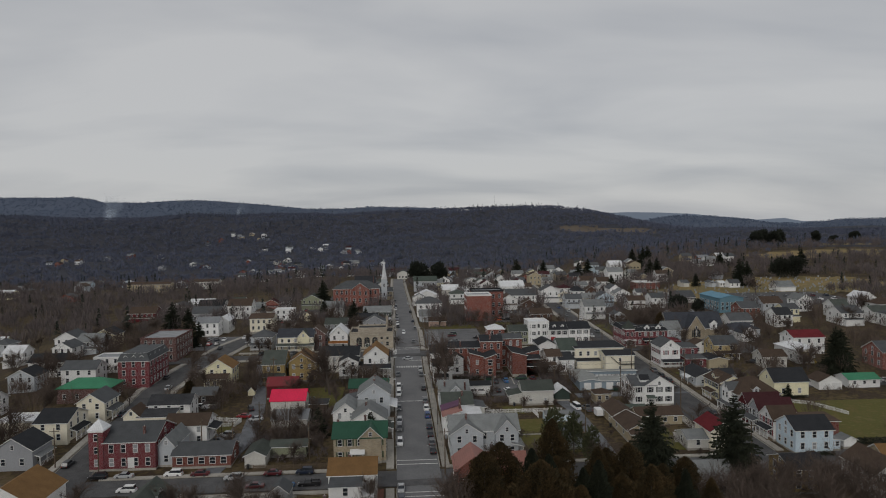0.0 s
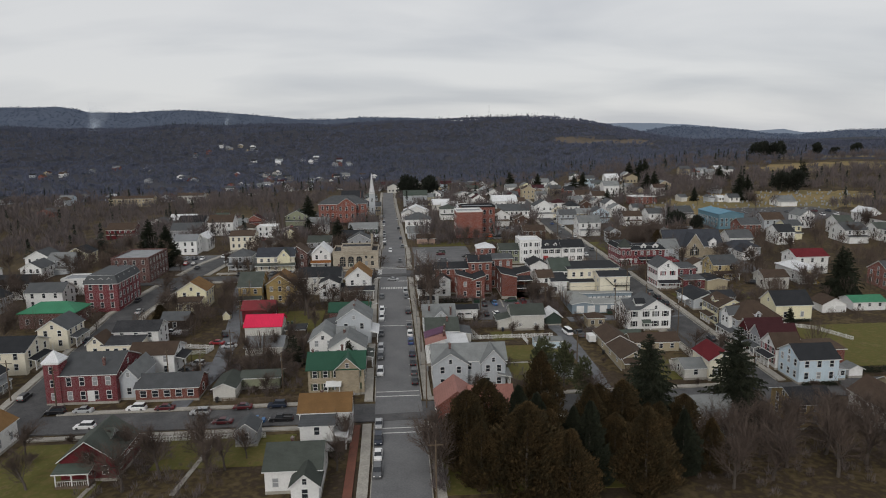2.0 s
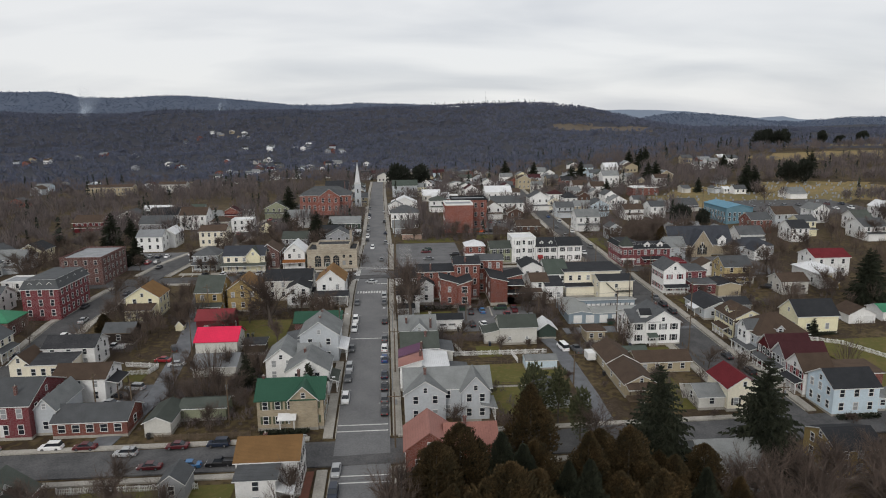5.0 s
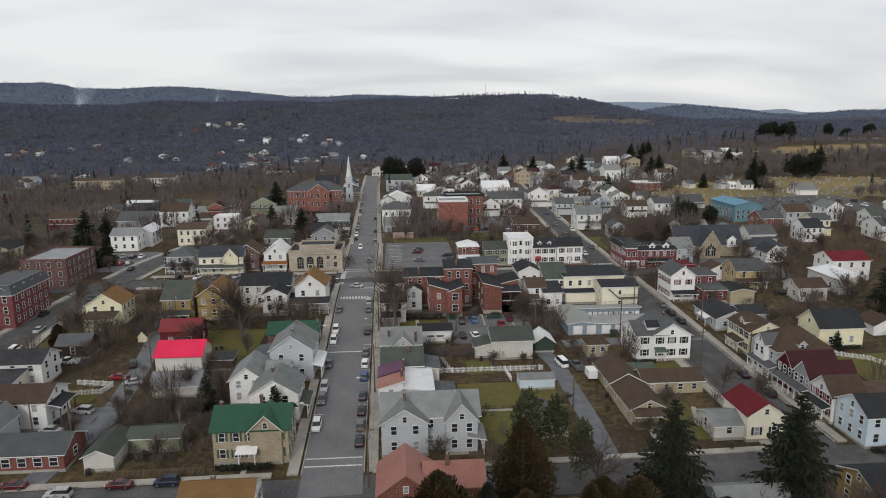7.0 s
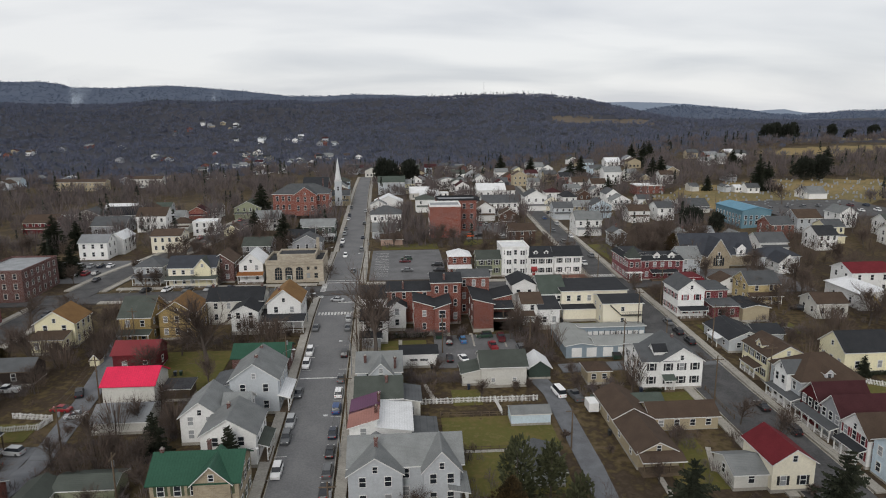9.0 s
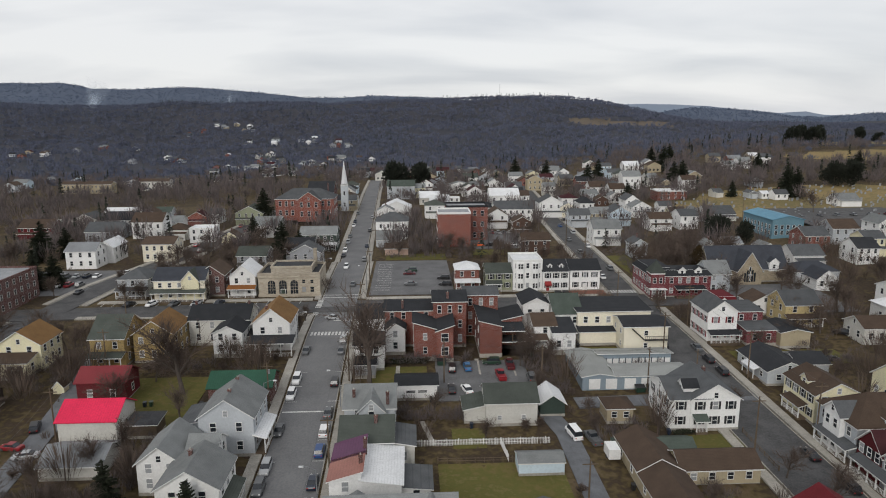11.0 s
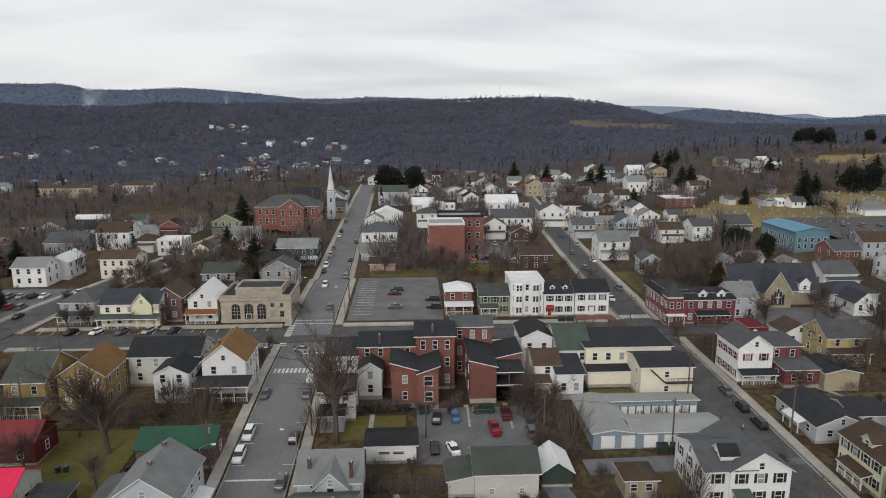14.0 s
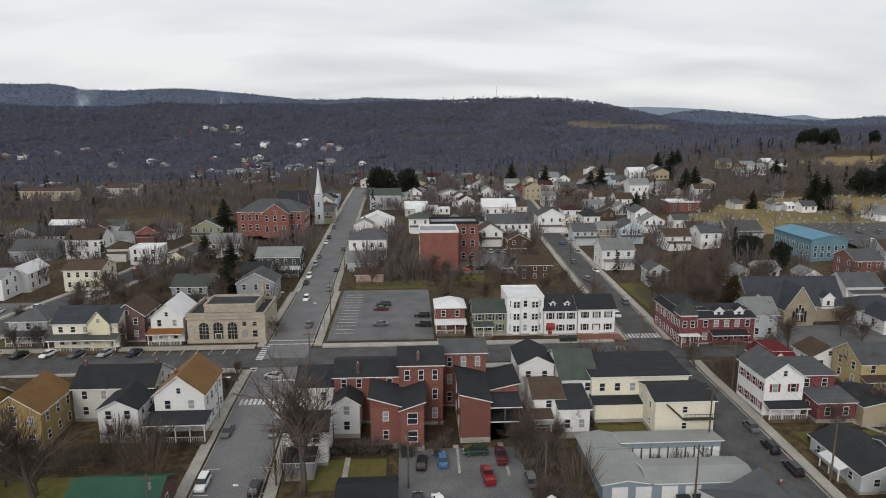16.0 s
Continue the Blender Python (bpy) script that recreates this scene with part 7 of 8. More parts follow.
def woods(name, places, sprays, width, label, mats, stems=False, squat=1.0):
    """One mesh of many far trees, each a spray of narrow upright twig wedges over a short trunk."""
    n = len(places)
    P = np.repeat(np.array([(x, y, z) for x, y, z, _ in places]), sprays, axis=0)
    S = np.repeat(np.array([s for *_, s in places]), sprays)
    m = n * sprays
    ang, rr, up = wr.uniform(0, 6.283, m), np.sqrt(wr.uniform(0.02, 1, m)), wr.uniform(0.18, 0.75, m)
    base = P + np.stack([np.cos(ang) * rr * S * 0.22 * squat, np.sin(ang) * rr * S * 0.22 * squat, up * S * 0.75 / squat], 1)
    tip = P + np.stack([np.cos(ang) * rr * S * 0.42 * squat, np.sin(ang) * rr * S * 0.42 * squat, S * (0.45 + up * 0.75) * (1.1 - 0.32 * rr) / squat], 1)
    a2 = wr.uniform(0, 6.283, m)
    wd = np.stack([np.cos(a2), np.sin(a2), np.zeros(m)], 1) * (S * width)[:, None]
    mid = (base + tip) / 2
    V = np.stack([base, mid - wd, tip, mid + wd], 1).reshape(-1, 3)
    F = np.arange(m * 4).reshape(-1, 4)
    if stems:
        Q, T = np.array([(x, y, z) for x, y, z, _ in places]), np.array([s for *_, s in places])[:, None]
        for ux, uy in ((1, 0), (0, 1)):
            off = np.array([(ux, uy, 0)]) * T * 0.016
            top = Q + np.array([(0.02, 0.01, 0.62)]) * T
            F = np.concatenate([F, len(V) + np.arange(n * 4).reshape(-1, 4)])
            V = np.concatenate([V, np.stack([Q - off, Q + off, top + off * 0.4, top - off * 0.4], 1).reshape(-1, 3)])
    me = bpy.data.meshes.new(name)
    me.from_pydata(V.tolist(), [], F.tolist())
    me.materials.append(MATS[mats])
    return tagged(new(name, me), label, "trees", kind="stuff")


def near_road(x, y):
    for line in (MAIN, EAST, WEST):
        if abs(x - float(np.interp(y, [p[1] for p in line], [p[0] for p in line]))) < 8:
            return y < 640
    return abs(y - 274) < 9 and x < 125


def clear_of_houses(x, y, m=2.0):
    return all(not (a - m < x < a + 11 + m and b - m < y < b + 11 + m) for a, b in spots)


mid_places, town_trees, valley_pines, misty = [], [], [], []
while len(mid_places) < 6800:
    x, y = wr.uniform(-560, 560), wr.uniform(335, 1000)
    if abs(x - 20) > 0.75 * y + 40 or near_road(x, y):
        continue
    if (33 < x < 75 and 352 < y < 396) or (170 < x < 265 and 345 < y < 420) or (-52 < x < -14 and 400 < y < 478):
        continue
    if burial(x, y) and wr.uniform() > 0.04 or math.hypot((x - 425) / 75, (y - 665) / 40) < 1 or math.hypot((x - 520) / 70, (y - 800) / 40) < 1:
        continue
    if not clear_of_houses(x, y, 0.3) or noise.noise((x / 55, y / 40, 6.6)) < -0.3:
        continue
    p = (x, y, ground_at(x, y) - 0.3, wr.uniform(5, 9) + 6 * wr.uniform() ** 2)
    if wr.uniform() < 0.03 + 0.10 * (noise.noise((x / 90, y / 70, 3.3)) > 0.25):
        valley_pines.append(p)
    elif y < 540 and -150 < x < 260:
        town_trees.append((x, y, p[2], p[3] * 1.05))
    # with distance more trees move to the woods coloured for haze
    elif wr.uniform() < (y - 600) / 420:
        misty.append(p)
    mid_places.append(p)
mid_places = [p for p in mid_places if p not in misty and p not in valley_pines and not (p[1] < 540 and -150 < p[0] < 260)]


def conifers(name, places, label, mats, sprays=46):
    """One mesh of many far conifers: drooping wedges all round a tapering axis."""
    P = np.repeat(np.array([(x, y, z) for x, y, z, _ in places]), sprays, axis=0)
    S = np.repeat(np.array([q for *_, q in places]), sprays) * 1.15
    m = len(S)
    f, ang = wr.uniform(0.06, 1, m), wr.uniform(0, 6.283, m)
    out = np.stack([np.cos(ang), np.sin(ang), np.zeros(m)], 1)
    side = np.stack([-np.sin(ang), np.cos(ang), np.zeros(m)], 1) * (S * 0.055)[:, None]
    axis = P + np.stack([np.zeros(m), np.zeros(m), f * S + 0.08 * S], 1)
    tip = P + out * (S * 0.33 * (1.04 - f) * wr.uniform(0.7, 1.15, m))[:, None] + np.stack([np.zeros(m), np.zeros(m), f * S], 1)
    V = np.stack([axis, (axis + tip) / 2 - side, tip, (axis + tip) / 2 + side], 1).reshape(-1, 3)
    me = bpy.data.meshes.new(name)
    me.from_pydata(V.tolist(), [], np.arange(m * 4).reshape(-1, 4).tolist())
    me.materials.append(MATS[mats])
    return tagged(new(name, me), label, "trees", kind="stuff")


conifers("valley_pines", valley_pines, "dark conifers scattered through the leafless valley woods", "darkpine")
woods("town_trees", town_trees, 96, 0.0085, "leafless brown trees crowding between the far houses", "wildtrees", True)
woods("misty_woods", misty, 54, 0.016, "hazy grey leafless woods of the far valley", "hazed_hilltrees", False, 1.25)
woods("bare_woods", mid_places, 60, 0.013, "leafless grey-brown trees among and behind the houses", "wildtrees", True)
far_places = []
while len(far_places) < 17500:
    y = 700 + 1350 * math.sqrt(wr.uniform())
    x = wr.uniform(-0.78, 0.78) * y
    if math.hypot((x - 430) / 110, (y - 1425 + 0.5 * (x - 430)) / 30) < 0.9 or math.hypot((x - 520) / 70, (y - 800) / 40) < 1:
        continue
    far_places.append((x, y, ground_at(x, y) - 0.3, wr.uniform(8, 14)))
hill_pines = [p for p in far_places if wr.uniform() < 0.03 + 0.34 * (noise.noise((p[0] / 190, p[1] / 110, 2.7)) > 0.3)]
# hill conifers and woods wear the colours with haze mixed in
conifers("hill_pines", hill_pines, "dark conifers in patches on the wooded hills", "hazed_hillpines", 20)
woods("hill_woods", far_places, 19, 0.055, "leafless woods covering the hills", "hazed_hilltrees", False, 1.2)


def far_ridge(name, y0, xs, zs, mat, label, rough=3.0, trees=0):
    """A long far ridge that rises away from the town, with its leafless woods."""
    geo = Geo()
    n = 420
    rows = (0, 0.2, 0.4, 0.6, 0.75, 0.88, 1)

    def crest(x):
        return float(np.interp(x, xs, zs)) + rough * noise.noise((x / 160, y0 / 500, 1.0)) + rough * 0.35 * noise.noise((x / 22, 3.0, y0))

    def at(x, f):
        return (x, y0 - 900 * (1 - f), -20 + (crest(x) + 20) * f ** 1.2 + 30 * f * (1 - f) * noise.noise((x / 190, f * 5, y0)))

    cols = []
    for i in range(n + 1):
        x = xs[0] + (xs[-1] - xs[0]) * i / n
        cols.append([at(x, f) for f in rows] + [(x, y0 + 300, crest(x) - 60)])
    for a, b in zip(cols, cols[1:]):
        for k in range(len(rows)):
            geo.face([a[k], b[k], b[k + 1], a[k + 1]])
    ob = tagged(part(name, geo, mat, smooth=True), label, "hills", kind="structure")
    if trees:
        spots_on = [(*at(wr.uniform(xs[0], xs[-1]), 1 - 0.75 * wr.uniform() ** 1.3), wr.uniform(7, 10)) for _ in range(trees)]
        woods("ridge_woods", spots_on, 11, 0.1, "hazy leafless woods on the far ridge", "hazed_ridgetrees", False, 1.2)
    return ob


# backdrop ridges: haze is in their colours, palest on the farthest
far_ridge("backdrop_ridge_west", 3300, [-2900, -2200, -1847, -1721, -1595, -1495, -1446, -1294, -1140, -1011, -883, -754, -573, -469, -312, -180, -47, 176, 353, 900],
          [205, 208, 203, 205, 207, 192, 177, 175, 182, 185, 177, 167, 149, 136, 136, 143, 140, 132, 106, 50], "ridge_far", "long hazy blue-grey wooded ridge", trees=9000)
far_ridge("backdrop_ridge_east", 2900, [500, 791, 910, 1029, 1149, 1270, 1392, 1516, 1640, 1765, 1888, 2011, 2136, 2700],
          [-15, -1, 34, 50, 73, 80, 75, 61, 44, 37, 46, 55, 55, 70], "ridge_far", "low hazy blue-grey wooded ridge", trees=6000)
far_ridge("backdrop_ridge_distant", 4300, [600, 989, 1168, 1348, 1528, 1710, 1892, 2374, 2558, 2672, 3200], [96, 103, 120, 113, 116, 109, 102, 55, 65, 44, 36], "ridge_blue", "faint ridge on the horizon, coloured blue for haze", 3.0)

# leafless trees and bushes in every back yard of the town
yard_trees, yard_bushes = [], []


def free_of(x, y, rects, m):
    return all(not (a - m < x < c + m and b - m < y < d + m) for a, b, c, d in rects)


YARDS_KEPT_OPEN = [(56, 205, 86, 243), (9, 283, 50, 335), (-50, 172, -46, 210), (48, 158, 57, 205), (-130, 144, 240, 160), (-150, 265, 150, 284), (-62, 158, -42, 200), (27, 212, 50, 236), (-24, 284, -4, 302)]
while len(yard_trees) < 300 or len(yard_bushes) < 620:
    x, y = wr.uniform(-150, 230), wr.uniform(116, 336)
    if near_road(x, y) or not free_of(x, y, YARDS_KEPT_OPEN, 0.5) or not clear_of_houses(x, y, 0.5):
        continue
    if len(yard_bushes) < 620 and free_of(x, y, FOOT, 0.9) and free_of(x, y, OPEN_GROUND, 0.0):
        yard_bushes.append((x, y, ground_at(x, y) - 0.2, wr.uniform(1.0, 2.6)))
    elif len(yard_trees) < 300 and y > 164 and free_of(x, y, FOOT, 1.8) and free_of(x, y, OPEN_GROUND, 1.0):
        yard_trees.append((x, y, ground_at(x, y) - 0.2, wr.uniform(4.5, 10.5)))
woods("yard_trees", yard_trees, 150, 0.0055, "small leafless trees in the back yards", "yardtwigs", True)
woods("yard_bushes", yard_bushes, 60, 0.016, "low leafless bushes beside houses and fences", "yardtwigs")
# a dense brush of twigs in the back yards
brush = []


def thicket(x0, y0, x1, y1, n):
    for k in range(n):
        x, y = wr.uniform(x0, x1), wr.uniform(y0, y1)
        brush.append((x, y, ground_at(x, y) - 0.2, wr.uniform(1.2, 3.4)))


thicket(-45, 163, -20, 172, 60)
thicket(-42, 172, -22, 186, 160)
thicket(-28, 186, -21, 204, 60)
thicket(-38, 228, -14, 235, 50)
thicket(19, 205, 33, 209, 60)
thicket(15, 231.5, 36, 234, 50)
thicket(48, 214, 56, 236, 90)
thicket(56, 196, 66, 202, 30)
thicket(98, 226, 128, 232, 70)
thicket(104, 296, 118, 300, 40)
thicket(-66, 222, -52, 232, 50)
thicket(-72, 205, -58, 211, 40)
thicket(8.6, 118, 11, 143, 50)
thicket(-52, 118, -30, 142, 90)
thicket(55, 112, 112, 134, 110)
thicket(46, 144, 60, 150, 60)
thicket(13, 333, 48, 352, 120)
thicket(98, 300, 110, 345, 90)
thicket(-44, 283, -38, 287, 40)
thicket(36, 300, 46, 312, 50)
thicket(66, 226, 80, 228, 14)
thicket(29, 160, 34, 176, 20)
thicket(68, 164, 72, 182, 24)
thicket(112, 232, 150, 260, 110)
woods("brush", brush, 46, 0.012, "tangled leafless brown brush in back yards", "wildtrees")
t = thing("radio_mast", 270, 1950, ground_at(270, 1950), "thin lattice radio mast on the wooded hill", "mast")
geo = Geo()
geo.tube((0, 0, 0), (0, 0, 42), 0.5, 0.35, 4)
part("mast", geo, "m_grey", t)

# two thin columns of smoke from far brush fires
sm, st, sp_ = nodes_of("smoke")
MATS["smoke"] = sm
s_tr, s_mix, s_no, s_co, s_sep = (st.nodes.new(k) for k in ("ShaderNodeBsdfTransparent", "ShaderNodeMixShader", "ShaderNodeTexNoise", "ShaderNodeTexCoord", "ShaderNodeSeparateXYZ"))


def s_math(op, a, b):
    nd = st.nodes.new("ShaderNodeMath")
    nd.operation, nd.use_clamp = op, True
    for sock, v in zip(nd.inputs, (a, b)):
        if isinstance(v, (int, float)):
            sock.default_value = v
        else:
            st.links.new(v, sock)
    return nd.outputs[0]


s_no.inputs["Scale"].default_value, s_no.inputs["Detail"].default_value = 0.035, 5
st.links.new(s_co.outputs["Object"], s_no.inputs["Vector"])
st.links.new(s_co.outputs["Generated"], s_sep.inputs[0])
wide = s_math("MULTIPLY", s_math("MULTIPLY", s_sep.outputs["X"], s_math("SUBTRACT", 1.0, s_sep.outputs["X"])), 3.2)
tall = s_math("POWER", s_math("SUBTRACT", 1.0, s_sep.outputs["Z"]), 1.4)
puff = s_math("MULTIPLY", s_math("SUBTRACT", s_no.outputs["Fac"], 0.26), 2.0)
st.links.new(s_math("MULTIPLY", s_math("MULTIPLY", wide, tall), puff), s_mix.inputs[0])
st.links.new(s_tr.outputs[0], s_mix.inputs[1])
st.links.new(sp_.outputs[0], s_mix.inputs[2])
st.links.new(s_mix.outputs[0], st.nodes["Material Output"].inputs["Surface"])
sp_.inputs["Base Color"].default_value, sp_.inputs["Roughness"].default_value = (0.50, 0.58, 0.68, 1), 1.0
for x, y, z, ht, r, lean in ((-1062, 2440, 84, 82, 62, 0.75), (-606, 2440, 82, 62, 20, 0.8)):
    geo = Geo()
    for j in range(2):
        for a in range(10):
            for b in range(8):
                q = [(u / 10, v / 8) for u, v in ((a, b), (a + 1, b), (a + 1, b + 1), (a, b + 1))]
                geo.face([((u - 0.5) * r * (0.5 + v), 20 * j + 9 * math.sin(5 * u + 3 * v + j), ht * v) for u, v in q])
    ob = tagged(part("smoke", geo, "smoke", smooth=True), "thin pale smoke rising from the woods", "smoke")
    ob.matrix_world = Matrix(((1, 0, lean, x), (0, 1, 0, y), (0, 0, 1, z), (0, 0, 0, 1)))

# headstones in the burial ground
geo = Geo()
hr = random.Random(9)
for k in range(420):
    x, y = hr.uniform(175, 350), hr.uniform(395, 530)
    if burial(x, y):
        z = ground_at(x, y)
        w, t2 = hr.uniform(0.3, 0.6), hr.uniform(0.7, 1.4)
        geo.box(x - w, y - 0.12, z - 0.3, x + w, y + 0.12, z + t2)
tagged(part("headstones", geo, "membrane"), "rows of pale stone headstones in dry grass", "headstones", kind="stuff")

# ---- vehicles ----
def loft(geo, rings, mi=0):
    """Skins closed rings of equal count, and caps both ends."""
    n = len(rings[0])
    i = len(geo.v)
    for ring in rings:
        geo.v += ring
    for a in range(len(rings) - 1):
        for s in range(n):
            e = (s + 1) % n
            geo.f.append((i + a * n + s, i + a * n + e, i + (a + 1) * n + e, i + (a + 1) * n + s))
            geo.m.append(mi)
    geo.f.append(tuple(range(i + n - 1, i - 1, -1)))
    geo.m.append(mi)
    geo.f.append(tuple(range(i + (len(rings) - 1) * n, i + len(rings) * n)))
    geo.m.append(mi)


wheel = Geo()
for k in range(12):
    q, e = 2 * math.pi * k / 12, 2 * math.pi * (k + 1) / 12
    for xa, xb in ((-0.1, 0.1),):
        wheel.face([(xa, 0.33 * math.cos(q), 0.33 * math.sin(q)), (xb, 0.33 * math.cos(q), 0.33 * math.sin(q)), (xb, 0.33 * math.cos(e), 0.33 * math.sin(e)), (xa, 0.33 * math.cos(e), 0.33 * math.sin(e))])
for s in (-0.1, 0.1):
    wheel.face([(s, 0.33 * math.cos(2 * math.pi * k / 12), 0.33 * math.sin(2 * math.pi * k / 12)) for k in range(12)])
for s in (-0.1, 0.1):
    i = len(wheel.v)
    wheel.v += [(s * 1.07, 0.2 * math.cos(2 * math.pi * k / 10), 0.2 * math.sin(2 * math.pi * k / 10)) for k in range(10)]
    wheel.f.append(tuple(range(i, i + 10)))
    wheel.m.append(1)
WHEEL = wheel.mesh("wheel", ["tyre", "chrome"])

SHAPES = dict(
    sedan=dict(L=4.7, W=1.8, deck=0.95, hood=0.92, cabin=(-1.55, -0.75, 0.55, 1.35), roof=1.42),
    suv=dict(L=4.7, W=1.88, deck=1.05, hood=1.02, cabin=(-2.2, -1.85, 0.45, 1.15), roof=1.70),
    pickup=dict(L=5.6, W=1.95, deck=1.05, hood=1.12, cabin=(-0.55, -0.35, 0.85, 1.4), roof=1.80),
    van=dict(L=5.3, W=2.0, deck=1.1, hood=1.1, cabin=(-2.5, -2.35, 1.1, 1.75), roof=2.1))
CARS = {}


def car_proto(kind, colour, lamps=True):
    s = SHAPES[kind]
    Lh, w = s["L"] / 2, s["W"] / 2
    t = thing("car", 0, 0, -300, "parked car", "car")
    body = Geo()
    rings = []
    for y, zt, k in ((-Lh, 0.72, 0.86), (-Lh + 0.12, s["deck"] - 0.04, 0.95), (-Lh * 0.55, s["deck"], 1.0), (0, s["deck"] + 0.02, 1.0), (Lh * 0.42, s["hood"], 1.0), (Lh - 0.25, s["hood"] - 0.14, 0.95), (Lh, 0.62, 0.84)):
        ww = w * k
        rings.append([(-ww, y, 0.26), (ww, y, 0.26), (ww * 1.0, y, 0.55), (ww * 0.99, y, zt - 0.12), (ww * 0.88, y, zt), (-ww * 0.88, y, zt), (-ww * 0.99, y, zt - 0.12), (-ww, y, 0.55)])
    loft(body, rings)
    if kind == "pickup":
        body.box(-w * 0.96, -Lh + 0.05, 1.0, -w * 0.84, -0.6, 1.32)
        body.box(w * 0.84, -Lh + 0.05, 1.0, w * 0.96, -0.6, 1.32)
        body.box(-w * 0.84, -Lh + 0.05, 1.0, w * 0.84, -Lh + 0.15, 1.32)
    part("body", body, colour, t)
    a, b, c, d = s["cabin"]
    z0, z1 = s["deck"] - 0.02, s["roof"]
    cab = Geo()
    lo, hi = w * 0.88, w * 0.72
    pts = [(-lo, a, z0), (lo, a, z0), (lo, d, z0), (-lo, d, z0), (-hi, b, z1), (hi, b, z1), (hi, c, z1), (-hi, c, z1)]
    cab.solid(pts, [(0, 1, 5, 4), (1, 2, 6, 5), (2, 3, 7, 6), (3, 0, 4, 7)])
    part("glazing", cab, "glass", t, "dark tinted glass")
    top = Geo()
    top.slab([(-hi - 0.02, b - 0.03, z1 + 0.05), (hi + 0.02, b - 0.03, z1 + 0.05), (hi + 0.02, c + 0.03, z1 + 0.05), (-hi - 0.02, c + 0.03, z1 + 0.05)], 0.09)
    part("roof", top, colour, t)
    for sx in (-1, 1):
        for sy in (-0.58, 0.6):
            place("wheel", WHEEL, t, (sx * (w - 0.1), sy * Lh, 0.33))
        if not lamps:
            continue
        geo = Geo()
        geo.box(sx * w * 0.62 - 0.17, Lh - 0.10, 0.6, sx * w * 0.62 + 0.17, Lh + 0.01, 0.74)
        part("headlight", geo, "lens", t)
        geo = Geo()
        geo.box(sx * w * 0.68 - 0.14, -Lh - 0.01, 0.66, sx * w * 0.68 + 0.14, -Lh + 0.08, 0.82)
        part("taillight", geo, "redlens", t)
    return t


CNAME = dict(c_white="white", c_black="black", c_grey="dark grey", c_silver="silver", c_blue="blue", c_red="red", c_maroon="maroon", c_navy="navy blue", c_green="dark green", c_lightblue="bright blue", c_orange="orange")
KNAME = dict(sedan="sedan", suv="sport utility car", pickup="pickup truck", van="delivery van")
CCAT = dict(sedan="car", suv="car", pickup="truck", van="van")


def car(x, y, rz=0, kind="sedan", colour="c_grey", where="parked at the kerb", lift=0.06):
    m = pose(x, y, ground_at(x, y) + lift, math.degrees(math.atan2(ground_at(x, y + 2) - ground_at(x, y - 2), 4.0)) * math.cos(radians(rz)), 0, rz)
    key = (kind, colour, y < 235)
    if key not in CARS:
        CARS[key] = car_proto(*key)
        c = CARS[key]
        c.scale = (0.9, 0.9, 0.9)
        c.matrix_basis = m @ Matrix.Diagonal((0.9, 0.9, 0.9, 1))
    else:
        c = copy_thing(CARS[key], m)
    return tagged(c, CNAME[colour] + " " + KNAME[kind] + " " + where, CCAT[kind], "parked vehicles")


def kerb_shift(y):
    """How far the bend of the main street moves its kerbs sideways."""
    return float(np.interp(y, [p[1] for p in MAIN], [p[0] for p in MAIN])) - 1.3


for x, y, k, c in ((-2.8, 224.6, "suv", "c_white"), (-2.8, 240.4, "sedan", "c_grey"), (-2.9, 217.4, "suv", "c_white"), (-2.9, 203.2, "sedan", "c_grey"), (-2.9, 190.6, "suv", "c_silver"), (-2.9, 184.8, "suv", "c_grey"),
                   (-2.9, 173.8, "suv", "c_white"), (-3.0, 145.5, "sedan", "c_silver"), (-3.0, 138.4, "suv", "c_navy"), (-3.0, 132.2, "sedan", "c_white"), (-3.0, 126, "suv", "c_grey")):
    car(x + kerb_shift(y), y, 180, k, c)
for x, y, k, c in ((5.6, 246.8, "suv", "c_silver"), (5.6, 240, "sedan", "c_grey"), (5.6, 223, "suv", "c_black"), (5.5, 202.6, "suv", "c_white"), (5.5, 195.6, "suv", "c_blue"), (5.5, 179.4, "sedan", "c_black"), (5.5, 173.4, "suv", "c_grey"),
                   (5.5, 167.6, "sedan", "c_black"), (5.5, 186, "sedan", "c_navy"), (5.5, 209.5, "sedan", "c_grey")):
    car(x + kerb_shift(y), y, 0, k, c)
car(-0.6, 320.5, 180, "suv", "c_white", "driving down the main street")
car(3.8, 296, 0, "sedan", "c_grey", "driving up the main street")
car(1.0, 263.5, 70, "sedan", "c_silver", "turning at the junction")
for k, y in enumerate((332, 340, 349, 358, 367, 381, 395, 410, 422, 436, 450)):
    xm = float(np.interp(y, [p[1] for p in MAIN], [p[0] for p in MAIN]))
    car(xm + (-4.2 if k % 3 else 4.2), y, 180 if k % 3 else 0, ("suv", "sedan")[k % 2], ("c_grey", "c_black", "c_white", "c_navy", "c_silver")[k % 5])
